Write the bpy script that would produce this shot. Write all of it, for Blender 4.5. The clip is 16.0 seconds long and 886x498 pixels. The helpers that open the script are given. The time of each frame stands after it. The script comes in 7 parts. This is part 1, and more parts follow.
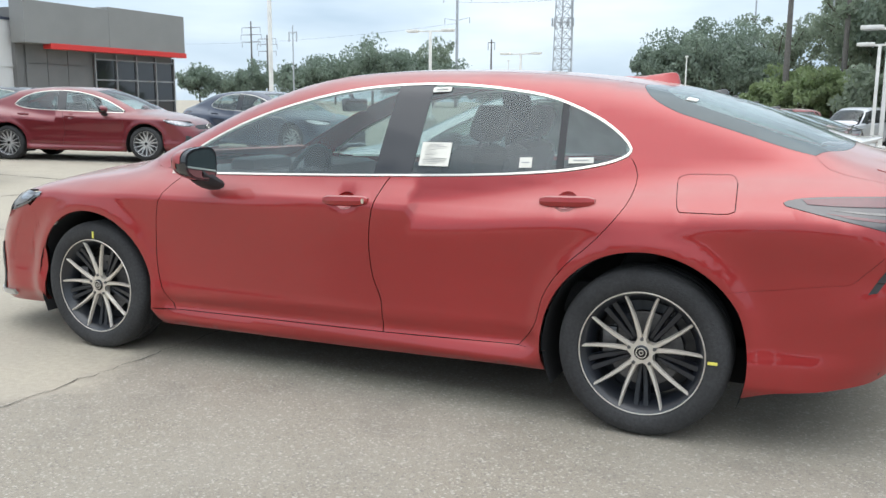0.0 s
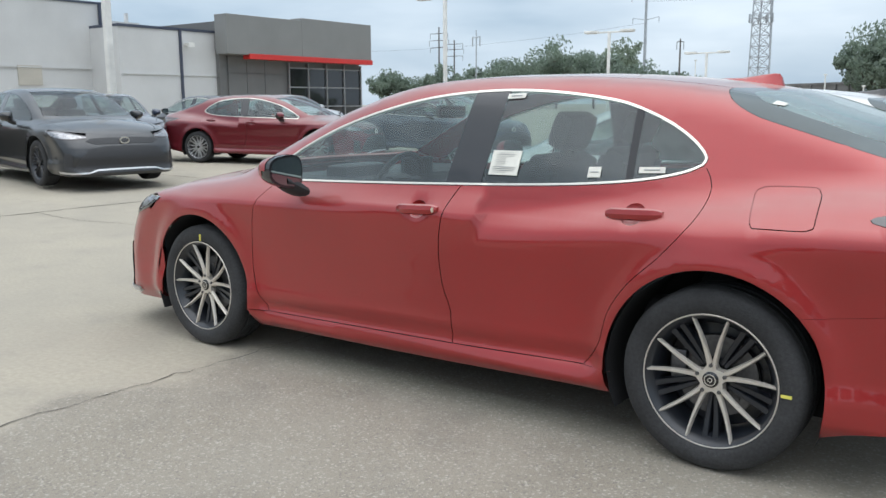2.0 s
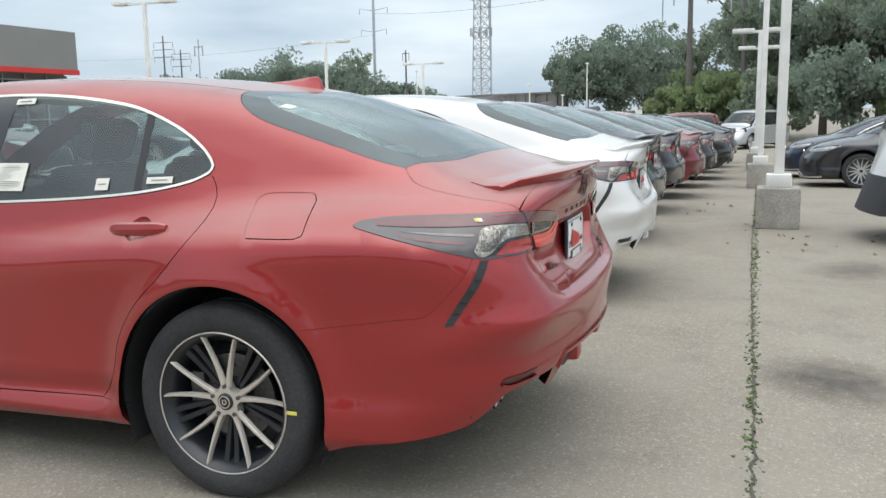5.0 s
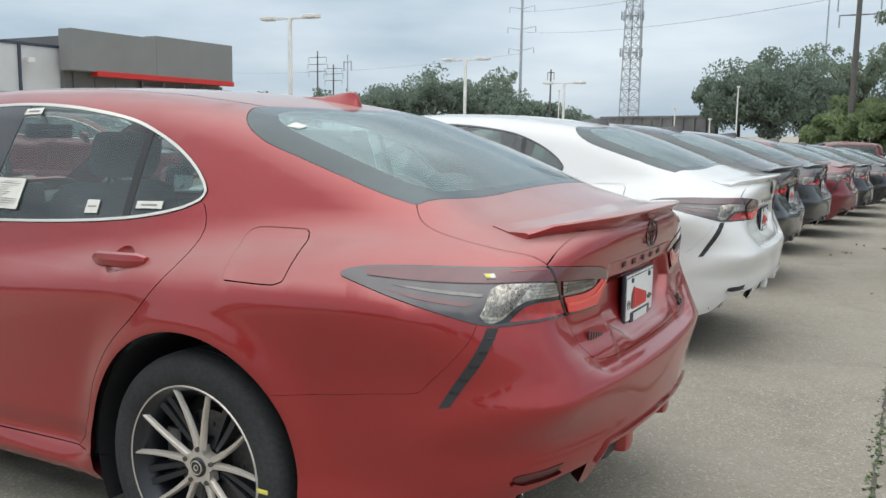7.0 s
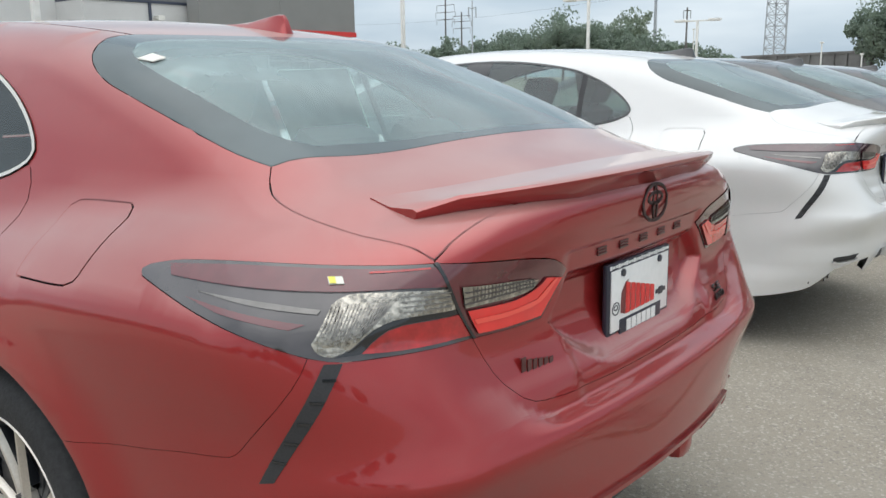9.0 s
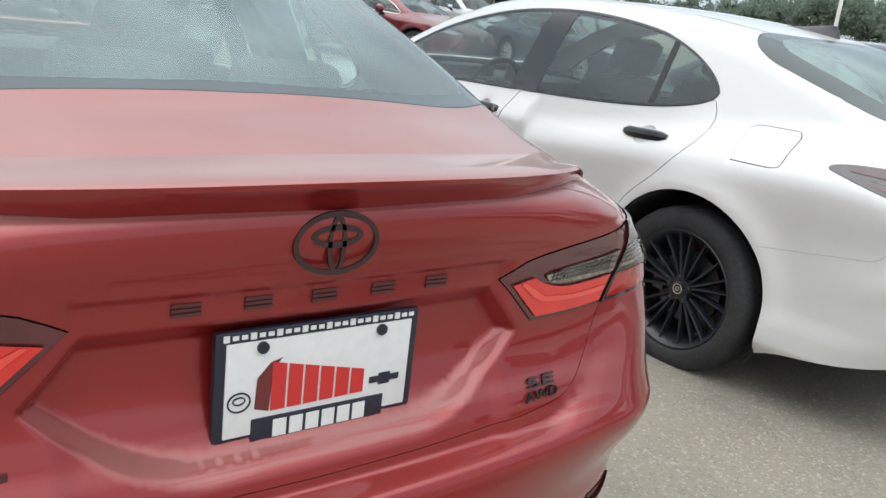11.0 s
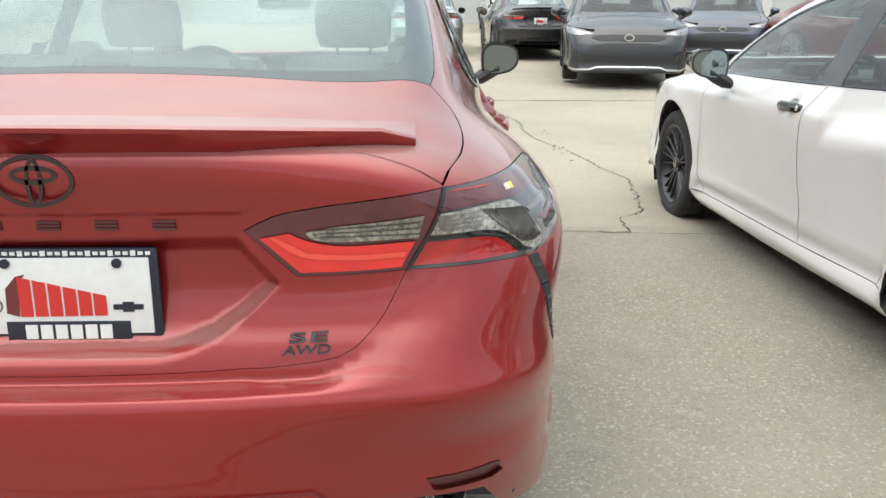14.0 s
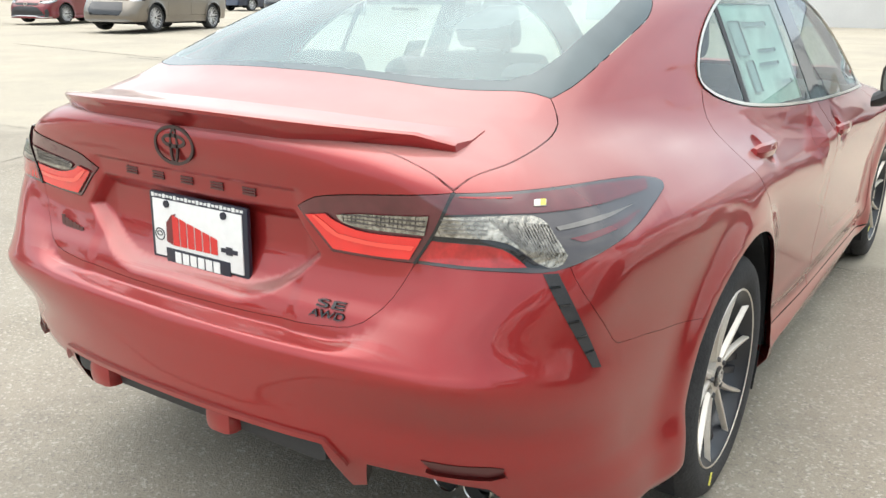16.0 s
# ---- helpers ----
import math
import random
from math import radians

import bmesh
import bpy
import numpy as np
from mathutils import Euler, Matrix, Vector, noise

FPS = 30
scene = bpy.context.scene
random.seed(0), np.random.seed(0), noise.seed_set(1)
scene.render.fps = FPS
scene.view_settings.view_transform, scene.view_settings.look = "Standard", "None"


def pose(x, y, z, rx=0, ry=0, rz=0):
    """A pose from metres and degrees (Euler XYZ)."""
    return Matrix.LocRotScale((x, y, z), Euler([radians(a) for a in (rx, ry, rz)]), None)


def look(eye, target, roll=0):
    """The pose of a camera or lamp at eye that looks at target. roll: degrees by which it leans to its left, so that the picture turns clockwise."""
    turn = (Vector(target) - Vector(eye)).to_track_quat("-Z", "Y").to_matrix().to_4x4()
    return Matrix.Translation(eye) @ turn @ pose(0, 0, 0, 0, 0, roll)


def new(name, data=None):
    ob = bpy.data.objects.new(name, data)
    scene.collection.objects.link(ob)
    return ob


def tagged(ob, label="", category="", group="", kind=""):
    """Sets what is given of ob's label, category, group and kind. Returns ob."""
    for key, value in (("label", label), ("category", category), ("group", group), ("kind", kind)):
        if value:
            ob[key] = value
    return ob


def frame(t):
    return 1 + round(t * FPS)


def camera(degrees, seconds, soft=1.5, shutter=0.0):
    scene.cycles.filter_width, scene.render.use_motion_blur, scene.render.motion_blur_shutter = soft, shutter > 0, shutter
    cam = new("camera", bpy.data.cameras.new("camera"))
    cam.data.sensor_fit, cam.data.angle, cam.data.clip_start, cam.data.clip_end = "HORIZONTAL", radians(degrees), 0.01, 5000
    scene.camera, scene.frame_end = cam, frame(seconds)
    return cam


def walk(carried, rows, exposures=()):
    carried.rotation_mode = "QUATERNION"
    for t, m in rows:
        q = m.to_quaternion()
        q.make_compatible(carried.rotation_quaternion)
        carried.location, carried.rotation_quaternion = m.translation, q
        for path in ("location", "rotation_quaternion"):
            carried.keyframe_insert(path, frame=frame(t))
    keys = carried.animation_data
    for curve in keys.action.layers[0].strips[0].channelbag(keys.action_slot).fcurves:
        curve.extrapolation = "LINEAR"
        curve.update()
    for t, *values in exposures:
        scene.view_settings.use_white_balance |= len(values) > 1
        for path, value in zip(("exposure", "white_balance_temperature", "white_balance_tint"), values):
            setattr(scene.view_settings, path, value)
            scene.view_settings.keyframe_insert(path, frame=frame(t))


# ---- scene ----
cam = camera(54.6, 16.0)
PATH = [
    (0, (0.623, -4.128, 1.29), (-0.19, -2.332, 0.952), 0.4),
    (0.5, (0.652, -4.027, 1.292), (-0.263, -2.283, 0.946), 2.4),
    (1, (0.786, -3.949, 1.238), (-0.346, -2.333, 0.908), 1.5),
    (1.5, (0.943, -3.871, 1.32), (-0.246, -2.302, 0.969), 0.1),
    (2, (0.998, -3.802, 1.309), (-0.182, -2.222, 0.977), -0.3),
    (2.5, (1.027, -3.704, 1.299), (-0.034, -2.032, 1.016), 1.8),
    (3, (1.209, -3.614, 1.291), (0.262, -1.875, 1.013), 1.5),
    (3.5, (1.441, -3.591, 1.307), (0.468, -1.868, 1.016), 0.2),
    (4, (1.543, -3.486, 1.291), (0.826, -1.645, 0.984), -0.8),
    (4.2, (1.538, -3.436, 1.276), (0.94, -1.552, 0.974), -0.4),
    (6.3, (1.814, -2.828, 1.298), (0.914, -1.073, 0.963), -0.2),
    (6.5, (1.779, -2.771, 1.305), (0.854, -1.023, 1.007), 0.7),
    (7, (1.747, -2.584, 1.299), (0.781, -0.855, 1.026), 0.9),
    (7.5, (1.811, -2.37, 1.275), (0.753, -0.701, 0.967), -0.1),
    (8, (1.841, -2.17, 1.281), (0.633, -0.611, 0.951), -1.7),
    (8.5, (1.769, -1.918, 1.271), (0.617, -0.322, 0.918), -1.1),
    (9, (1.77, -1.646, 1.254), (0.558, -0.104, 0.864), -0.8),
    (9.5, (1.759, -1.381, 1.251), (0.43, 0.054, 0.831), -0.5),
    (10, (1.749, -1.101, 1.273), (0.453, 0.363, 0.857), 0.9),
    (10.2, (1.768, -0.973, 1.293), (0.444, 0.46, 0.855), 2.5),
    (12.3, (2.141, 0.042, 1.275), (0.381, 0.834, 0.751), 4.7),
    (12.5, (2.178, 0.122, 1.256), (0.385, 0.855, 0.756), 4.0),
    (13, (2.299, 0.297, 1.263), (0.462, 0.811, 0.66), 4.6),
    (13.5, (2.292, 0.385, 1.256), (0.421, 0.776, 0.669), 3.5),
    (14, (2.33, 0.567, 1.258), (0.408, 0.644, 0.711), 0.3),
    (14.5, (2.38, 0.804, 1.288), (0.463, 0.529, 0.791), 1.6),
    (15, (2.308, 0.963, 1.271), (0.431, 0.441, 0.82), 1.4),
    (15.5, (2.234, 1.195, 1.267), (0.44, 0.44, 0.791), 1.7),
    (16, (2.184, 1.406, 1.296), (0.574, 0.359, 0.735), 1.1),
]
EXPOSURE = [(0.0, 0.50, 5980, 10), (1.5, 0.38, 5980, 10), (2.5, 0.15, 5900, 10), (4.2, 0.38, 6080, 10), (6.3, 0.12, 6150, 10), (9.0, 0.20, 6150, 10), (10.2, 0.28, 6150, 10), (12.3, 0.42, 6300, 10), (13.2, 0.52, 6350, 10), (14.5, 0.70, 6450, 10), (15.5, 0.78, 6450, 10), (16.0, 0.95, 6400, 10)]

walk(cam, [(t, look(eye, target, roll)) for t, eye, target, roll in PATH], EXPOSURE)

# ---------------------------------------------------------------- sky, sun
world = bpy.data.worlds.new("world")
scene.world = world
world.use_nodes = True
wt = world.node_tree
wt.nodes.clear()
w_out = wt.nodes.new("ShaderNodeOutputWorld")
w_bg = wt.nodes.new("ShaderNodeBackground")
w_sky = wt.nodes.new("ShaderNodeTexSky")
w_sky.sky_type = "NISHITA"
w_sky.sun_disc = False
SUN_EL, SUN_AZ = radians(79), radians(150)
w_sky.sun_elevation, w_sky.sun_rotation = SUN_EL, SUN_AZ
w_sky.air_density, w_sky.dust_density, w_sky.ozone_density = 1.0, 2.5, 1.0
# an overcast deck: soft cloud over the clear sky, thicker overhead
w_co = wt.nodes.new("ShaderNodeTexCoord")
w_map = wt.nodes.new("ShaderNodeMapping")
w_map.inputs["Scale"].default_value = (1.2, 1.2, 5.0)
w_n = wt.nodes.new("ShaderNodeTexNoise")
w_n.inputs["Scale"].default_value, w_n.inputs["Detail"].default_value = 1.8, 5.0
w_ramp = wt.nodes.new("ShaderNodeValToRGB")
w_ramp.color_ramp.elements[0].position, w_ramp.color_ramp.elements[0].color = 0.34, (4.9, 6.0, 6.8, 1)
w_ramp.color_ramp.elements[1].position, w_ramp.color_ramp.elements[1].color = 0.66, (9.5, 10.1, 10.2, 1)
w_mix = wt.nodes.new("ShaderNodeMix")
w_mix.data_type = "RGBA"
w_mix.inputs["Factor"].default_value = 0.85
wt.links.new(w_co.outputs["Generated"], w_map.inputs["Vector"])
wt.links.new(w_map.outputs["Vector"], w_n.inputs["Vector"])
wt.links.new(w_n.outputs["Fac"], w_ramp.inputs["Fac"])
wt.links.new(w_sky.outputs["Color"], w_mix.inputs["A"])
wt.links.new(w_ramp.outputs["Color"], w_mix.inputs["B"])
# the deck thins towards the hidden sun: a broad soft brightening, as under any overcast
SUN_DIR = (math.sin(SUN_AZ) * math.cos(SUN_EL), math.cos(SUN_AZ) * math.cos(SUN_EL), math.sin(SUN_EL))
w_dot = wt.nodes.new("ShaderNodeVectorMath")
w_dot.operation = "DOT_PRODUCT"
w_dot.inputs[1].default_value = SUN_DIR
w_pos = wt.nodes.new("ShaderNodeMath")
w_pos.operation = "MAXIMUM"
w_pos.inputs[1].default_value = 0.0
w_pow = wt.nodes.new("ShaderNodeMath")
w_pow.operation = "POWER"
w_pow.inputs[1].default_value = 3.0
w_glow = wt.nodes.new("ShaderNodeVectorMath")
w_glow.operation = "SCALE"
w_glow.inputs[0].default_value = (17.0, 16.2, 15.0)
w_sum = wt.nodes.new("ShaderNodeVectorMath")
w_sum.operation = "ADD"
wt.links.new(w_co.outputs["Generated"], w_dot.inputs[0])
wt.links.new(w_dot.outputs["Value"], w_pos.inputs[0])
wt.links.new(w_pos.outputs[0], w_pow.inputs[0])
wt.links.new(w_pow.outputs[0], w_glow.inputs["Scale"])
wt.links.new(w_mix.outputs["Result"], w_sum.inputs[0])
wt.links.new(w_glow.outputs["Vector"], w_sum.inputs[1])
wt.links.new(w_sum.outputs["Vector"], w_bg.inputs["Color"])
w_bg.inputs["Strength"].default_value = 0.09
wt.links.new(w_bg.outputs["Background"], w_out.inputs["Surface"])

sun_data = bpy.data.lights.new("sun", "SUN")
sun_data.energy, sun_data.angle, sun_data.color = 0.6, radians(90), (1.0, 0.95, 0.88)
sun = new("sun", sun_data)
sun.matrix_world = look((0, 0, 30), (-30 * math.sin(SUN_AZ) / math.tan(SUN_EL), -30 * math.cos(SUN_AZ) / math.tan(SUN_EL), 0))


# ---------------------------------------------------------------- materials
def material(name, color, rough=0.5, metal=0.0, coat=0.0, spec=0.5, grain=0.0, grain_scale=60.0, stain=0.0, stain_scale=1.5,
             bump=0.0, bump_scale=120.0, coat_rough=0.03, vary=0.0, emit=None, axis="Object"):
    m = bpy.data.materials.new(name)
    m.use_nodes = True
    nt = m.node_tree
    b = nt.nodes["Principled BSDF"]
    b.inputs["Base Color"].default_value = (*color, 1)
    b.inputs["Roughness"].default_value = rough
    b.inputs["Metallic"].default_value = metal
    b.inputs["Coat Weight"].default_value = coat
    b.inputs["Coat Roughness"].default_value = coat_rough
    b.inputs["Specular IOR Level"].default_value = spec
    co = nt.nodes.new("ShaderNodeTexCoord")
    if grain or stain or vary:
        fac = nt.nodes.new("ShaderNodeValue")
        fac.outputs[0].default_value = 1.0
        last = fac.outputs[0]
        for amount, scale, detail in ((grain, grain_scale, 3.0), (stain, stain_scale, 6.0)):
            if not amount:
                continue
            n = nt.nodes.new("ShaderNodeTexNoise")
            n.inputs["Scale"].default_value, n.inputs["Detail"].default_value = scale, detail
            nt.links.new(co.outputs[axis], n.inputs["Vector"])
            mr = nt.nodes.new("ShaderNodeMapRange")
            mr.inputs["From Min"].default_value, mr.inputs["From Max"].default_value = 0.3, 0.7
            mr.inputs["To Min"].default_value, mr.inputs["To Max"].default_value = 1 - amount, 1 + amount
            nt.links.new(n.outputs["Fac"], mr.inputs["Value"])
            mu = nt.nodes.new("ShaderNodeMath")
            mu.operation = "MULTIPLY"
            nt.links.new(last, mu.inputs[0])
            nt.links.new(mr.outputs["Result"], mu.inputs[1])
            last = mu.outputs[0]
        if vary:
            oi = nt.nodes.new("ShaderNodeObjectInfo")
            mr = nt.nodes.new("ShaderNodeMapRange")
            mr.inputs["To Min"].default_value, mr.inputs["To Max"].default_value = 1 - vary, 1 + vary
            nt.links.new(oi.outputs["Random"], mr.inputs["Value"])
            mu = nt.nodes.new("ShaderNodeMath")
            mu.operation = "MULTIPLY"
            nt.links.new(last, mu.inputs[0])
            nt.links.new(mr.outputs["Result"], mu.inputs[1])
            last = mu.outputs[0]
        vm = nt.nodes.new("ShaderNodeVectorMath")
        vm.operation = "SCALE"
        vm.inputs[0].default_value = color
        nt.links.new(last, vm.inputs["Scale"])
        nt.links.new(vm.outputs["Vector"], b.inputs["Base Color"])
    if bump:
        n = nt.nodes.new("ShaderNodeTexNoise")
        n.inputs["Scale"].default_value, n.inputs["Detail"].default_value = bump_scale, 3.0
        nt.links.new(co.outputs[axis], n.inputs["Vector"])
        bp = nt.nodes.new("ShaderNodeBump")
        bp.inputs["Strength"].default_value, bp.inputs["Distance"].default_value = bump, 0.01
        nt.links.new(n.outputs["Fac"], bp.inputs["Height"])
        nt.links.new(bp.outputs["Normal"], b.inputs["Normal"])
    if emit:
        b.inputs["Emission Color"].default_value = (*emit[:3], 1)
        b.inputs["Emission Strength"].default_value = emit[3]
    return m


def paint(name, color, flake=0.06, dust_haze=0.25, metal=0.25, rough=0.38, thinned=()):
    """Clear-coated car paint with fine flake and a thin uneven film of dust on what faces up."""
    m = material(name, color, rough=rough, metal=metal, coat=1.0, coat_rough=0.04, grain=flake, grain_scale=900.0, stain=0.05, stain_scale=2.0)
    nt = m.node_tree
    b = nt.nodes["Principled BSDF"]
    out = nt.nodes["Material Output"]
    geo = nt.nodes.new("ShaderNodeNewGeometry")
    sep = nt.nodes.new("ShaderNodeSeparateXYZ")
    nt.links.new(geo.outputs["Normal"], sep.inputs[0])
    co = nt.nodes.new("ShaderNodeTexCoord")
    n = nt.nodes.new("ShaderNodeTexNoise")
    n.inputs["Scale"].default_value, n.inputs["Detail"].default_value = 3.0, 8.0
    nt.links.new(co.outputs["Object"], n.inputs["Vector"])
    up = nt.nodes.new("ShaderNodeMapRange")
    up.inputs["From Min"].default_value, up.inputs["From Max"].default_value = 0.42, 1.0
    up.inputs["To Min"].default_value, up.inputs["To Max"].default_value = dust_haze * 0.02, dust_haze
    nt.links.new(sep.outputs["Z"], up.inputs["Value"])
    nm = nt.nodes.new("ShaderNodeMapRange")
    nm.inputs["From Min"].default_value, nm.inputs["From Max"].default_value = 0.3, 0.7
    nm.inputs["To Min"].default_value, nm.inputs["To Max"].default_value = 0.75, 1.15
    nt.links.new(n.outputs["Fac"], nm.inputs["Value"])
    mu = nt.nodes.new("ShaderNodeMath")
    mu.operation = "MULTIPLY"
    nt.links.new(up.outputs[0], mu.inputs[0])
    nt.links.new(nm.outputs[0], mu.inputs[1])
    film = mu.outputs[0]
    # places where the film is thinned to darken them, with a ragged edge
    for cx, cy, cz, rx, ry, rz in thinned:
        mp = nt.nodes.new("ShaderNodeMapping")
        mp.vector_type = "TEXTURE"
        mp.inputs["Location"].default_value = (cx, cy, cz)
        mp.inputs["Scale"].default_value = (rx, ry, rz)
        nt.links.new(co.outputs["Object"], mp.inputs["Vector"])
        ln = nt.nodes.new("ShaderNodeVectorMath")
        ln.operation = "LENGTH"
        nt.links.new(mp.outputs["Vector"], ln.inputs[0])
        st = nt.nodes.new("ShaderNodeTexNoise")
        st.inputs["Scale"].default_value, st.inputs["Detail"].default_value = 2.6, 6.0
        sc = nt.nodes.new("ShaderNodeMapping")
        sc.inputs["Scale"].default_value = (2.2, 0.7, 1.0)
        nt.links.new(mp.outputs["Vector"], sc.inputs["Vector"])
        nt.links.new(sc.outputs["Vector"], st.inputs["Vector"])
        ad = nt.nodes.new("ShaderNodeMath")
        ad.operation = "MULTIPLY_ADD"
        ad.inputs[1].default_value = 1.6
        nt.links.new(st.outputs["Fac"], ad.inputs[0])
        nt.links.new(ln.outputs["Value"], ad.inputs[2])
        kp = nt.nodes.new("ShaderNodeMapRange")
        kp.inputs["From Min"].default_value, kp.inputs["From Max"].default_value = 1.42, 1.58
        kp.inputs["To Min"].default_value, kp.inputs["To Max"].default_value = 0.12, 1.0
        nt.links.new(ad.outputs[0], kp.inputs["Value"])
        m2 = nt.nodes.new("ShaderNodeMath")
        m2.operation = "MULTIPLY"
        nt.links.new(film, m2.inputs[0])
        nt.links.new(kp.outputs["Result"], m2.inputs[1])
        film = m2.outputs[0]
    df = nt.nodes.new("ShaderNodeBsdfDiffuse")
    df.inputs["Color"].default_value = (0.52, 0.49, 0.44, 1)
    mx = nt.nodes.new("ShaderNodeMixShader")
    nt.links.new(film, mx.inputs[0])
    nt.links.new(b.outputs[0], mx.inputs[1])
    nt.links.new(df.outputs[0], mx.inputs[2])
    nt.links.new(mx.outputs[0], out.inputs["Surface"])
    return m


def glass(name, tint, dust_haze=0.06, ior=1.5, film=(0.55, 0.56, 0.55)):
    """A thin pane: see-through with a tint, mirror gloss that grows at a slant, and a dusty film that also paints in
    sky haze.
    """
    m = bpy.data.materials.new(name)
    m.use_nodes = True
    nt = m.node_tree
    nt.nodes.remove(nt.nodes["Principled BSDF"])
    out = nt.nodes["Material Output"]
    tr = nt.nodes.new("ShaderNodeBsdfTransparent")
    tr.inputs["Color"].default_value = (*tint, 1)
    df = nt.nodes.new("ShaderNodeBsdfDiffuse")
    df.inputs["Color"].default_value = (*film, 1)
    co = nt.nodes.new("ShaderNodeTexCoord")
    n = nt.nodes.new("ShaderNodeTexNoise")
    n.inputs["Scale"].default_value, n.inputs["Detail"].default_value = 2.5, 8.0
    nt.links.new(co.outputs["Object"], n.inputs["Vector"])
    mr = nt.nodes.new("ShaderNodeMapRange")
    mr.inputs["From Min"].default_value, mr.inputs["From Max"].default_value = 0.3, 0.7
    mr.inputs["To Min"].default_value, mr.inputs["To Max"].default_value = dust_haze * 0.6, dust_haze * 1.4
    nt.links.new(n.outputs["Fac"], mr.inputs["Value"])
    m1 = nt.nodes.new("ShaderNodeMixShader")
    nt.links.new(mr.outputs[0], m1.inputs[0])
    nt.links.new(tr.outputs[0], m1.inputs[1])
    nt.links.new(df.outputs[0], m1.inputs[2])
    gl = nt.nodes.new("ShaderNodeBsdfGlossy")
    gl.inputs["Roughness"].default_value = 0.02
    lw = nt.nodes.new("ShaderNodeLayerWeight")
    lw.inputs["Blend"].default_value = 0.5
    pw = nt.nodes.new("ShaderNodeMath")
    pw.operation = "POWER"
    pw.inputs[1].default_value = 5.0
    nt.links.new(lw.outputs["Facing"], pw.inputs[0])
    f0 = ((ior - 1) / (ior + 1)) ** 2
    ma = nt.nodes.new("ShaderNodeMath")
    ma.operation = "MULTIPLY_ADD"
    ma.inputs[1].default_value, ma.inputs[2].default_value = 1 - f0, f0 * 1.6
    nt.links.new(pw.outputs[0], ma.inputs[0])
    m2 = nt.nodes.new("ShaderNodeMixShader")
    nt.links.new(ma.outputs[0], m2.inputs[0])
    nt.links.new(m1.outputs[0], m2.inputs[1])
    nt.links.new(gl.outputs[0], m2.inputs[2])
    nt.links.new(m2.outputs[0], out.inputs["Surface"])
    return m


# less film on the bumper ledge paints in the dark lid it mirrors
PAINT_RED = paint("paint_red", (0.31, 0.012, 0.012), metal=0.45, dust_haze=0.31, rough=0.40, thinned=((1.075, 0, .665, .09, 1.1, .09),))
PAINT_WHITE = paint("paint_white", (0.68, 0.675, 0.655), metal=0.0, dust_haze=0.15)
PAINT_BLACK = paint("paint_black", (0.008, 0.009, 0.011), dust_haze=0.035, metal=0.0)
PAINT_GREY = paint("paint_grey", (0.026, 0.028, 0.033), metal=0.3, dust_haze=0.06)
PAINT_BURGUNDY = paint("paint_burgundy", (0.16, 0.012, 0.018), metal=0.4)
PAINT_SILVER = paint("paint_silver", (0.55, 0.56, 0.57), metal=0.7, dust_haze=0.1)
PAINT_BLUE = paint("paint_dark_blue", (0.02, 0.03, 0.06), dust_haze=0.12)
PAINT_TAN = paint("paint_tan", (0.17, 0.145, 0.115), metal=0.5, dust_haze=0.15)
GLASS_SIDE = glass("glass_side", (0.60, 0.70, 0.68), dust_haze=0.085, ior=1.5, film=(0.52, 0.60, 0.62))
GLASS_DARK = glass("glass_privacy", (0.10, 0.115, 0.12), dust_haze=0.05)
GLASS_FRONT = glass("glass_windscreen", (0.86, 0.94, 0.91), dust_haze=0.03, ior=1.5)
# the teal film colour puts sky reflection and haze into the rear glass
GLASS_REAR = glass("glass_rear", (0.84, 0.95, 0.92), dust_haze=0.36, ior=1.5, film=(0.43, 0.55, 0.54))
GLASS_BORDER = material("glass_border", (0.085, 0.105, 0.108), rough=0.15, coat=0.25, spec=0.35, stain=0.15, stain_scale=4)
# the dark red includes the shade on the lid letters and in the slit
MARK = material("dark_red_mark", (0.075, 0.014, 0.014), rough=0.4, coat=0.5)
CHROME = material("chrome_trim", (0.80, 0.75, 0.66), rough=0.28, metal=1.0)
GLOSS_BLACK = material("gloss_black", (0.012, 0.012, 0.014), rough=0.12, coat=0.6, stain=0.2)
TRIM_BLACK = material("trim_black", (0.028, 0.028, 0.030), rough=0.55, grain=0.2, grain_scale=300)
RUBBER = material("tyre_rubber", (0.030, 0.030, 0.031), rough=0.85, grain=0.25, grain_scale=90, stain=0.35, stain_scale=5, bump=0.25, bump_scale=150)
SHELL = material("inner_shell", (0.010, 0.010, 0.011), rough=0.9, grain=0.2, grain_scale=50)
CLOTH = material("seat_cloth", (0.045, 0.046, 0.050), rough=0.85, grain=0.3, grain_scale=220, bump=0.3, bump_scale=400)
PLASTIC_DARK = material("dash_plastic", (0.03, 0.03, 0.033), rough=0.6, grain=0.2, grain_scale=200)
HEADLINER = material("headliner", (0.45, 0.46, 0.45), rough=0.9, grain=0.1, grain_scale=200)
ALLOY = material("machined_alloy", (0.66, 0.615, 0.55), rough=0.42, metal=0.65, grain=0.06, grain_scale=200)
ALLOY_BRIGHT = material("painted_silver_wheel", (0.66, 0.66, 0.66), rough=0.35, metal=0.8, grain=0.05)
WHEEL_BLACK = material("black_wheel_paint", (0.011, 0.013, 0.018), rough=0.35, coat=0.25, stain=0.2, stain_scale=8)
STEEL = material("brake_steel", (0.16, 0.16, 0.165), rough=0.45, metal=1.0, grain=0.2, grain_scale=60)
LENS_RED = material("lens_red", (0.36, 0.012, 0.012), rough=0.18, coat=1.0, stain=0.30, stain_scale=26, grain=0.12, grain_scale=140)
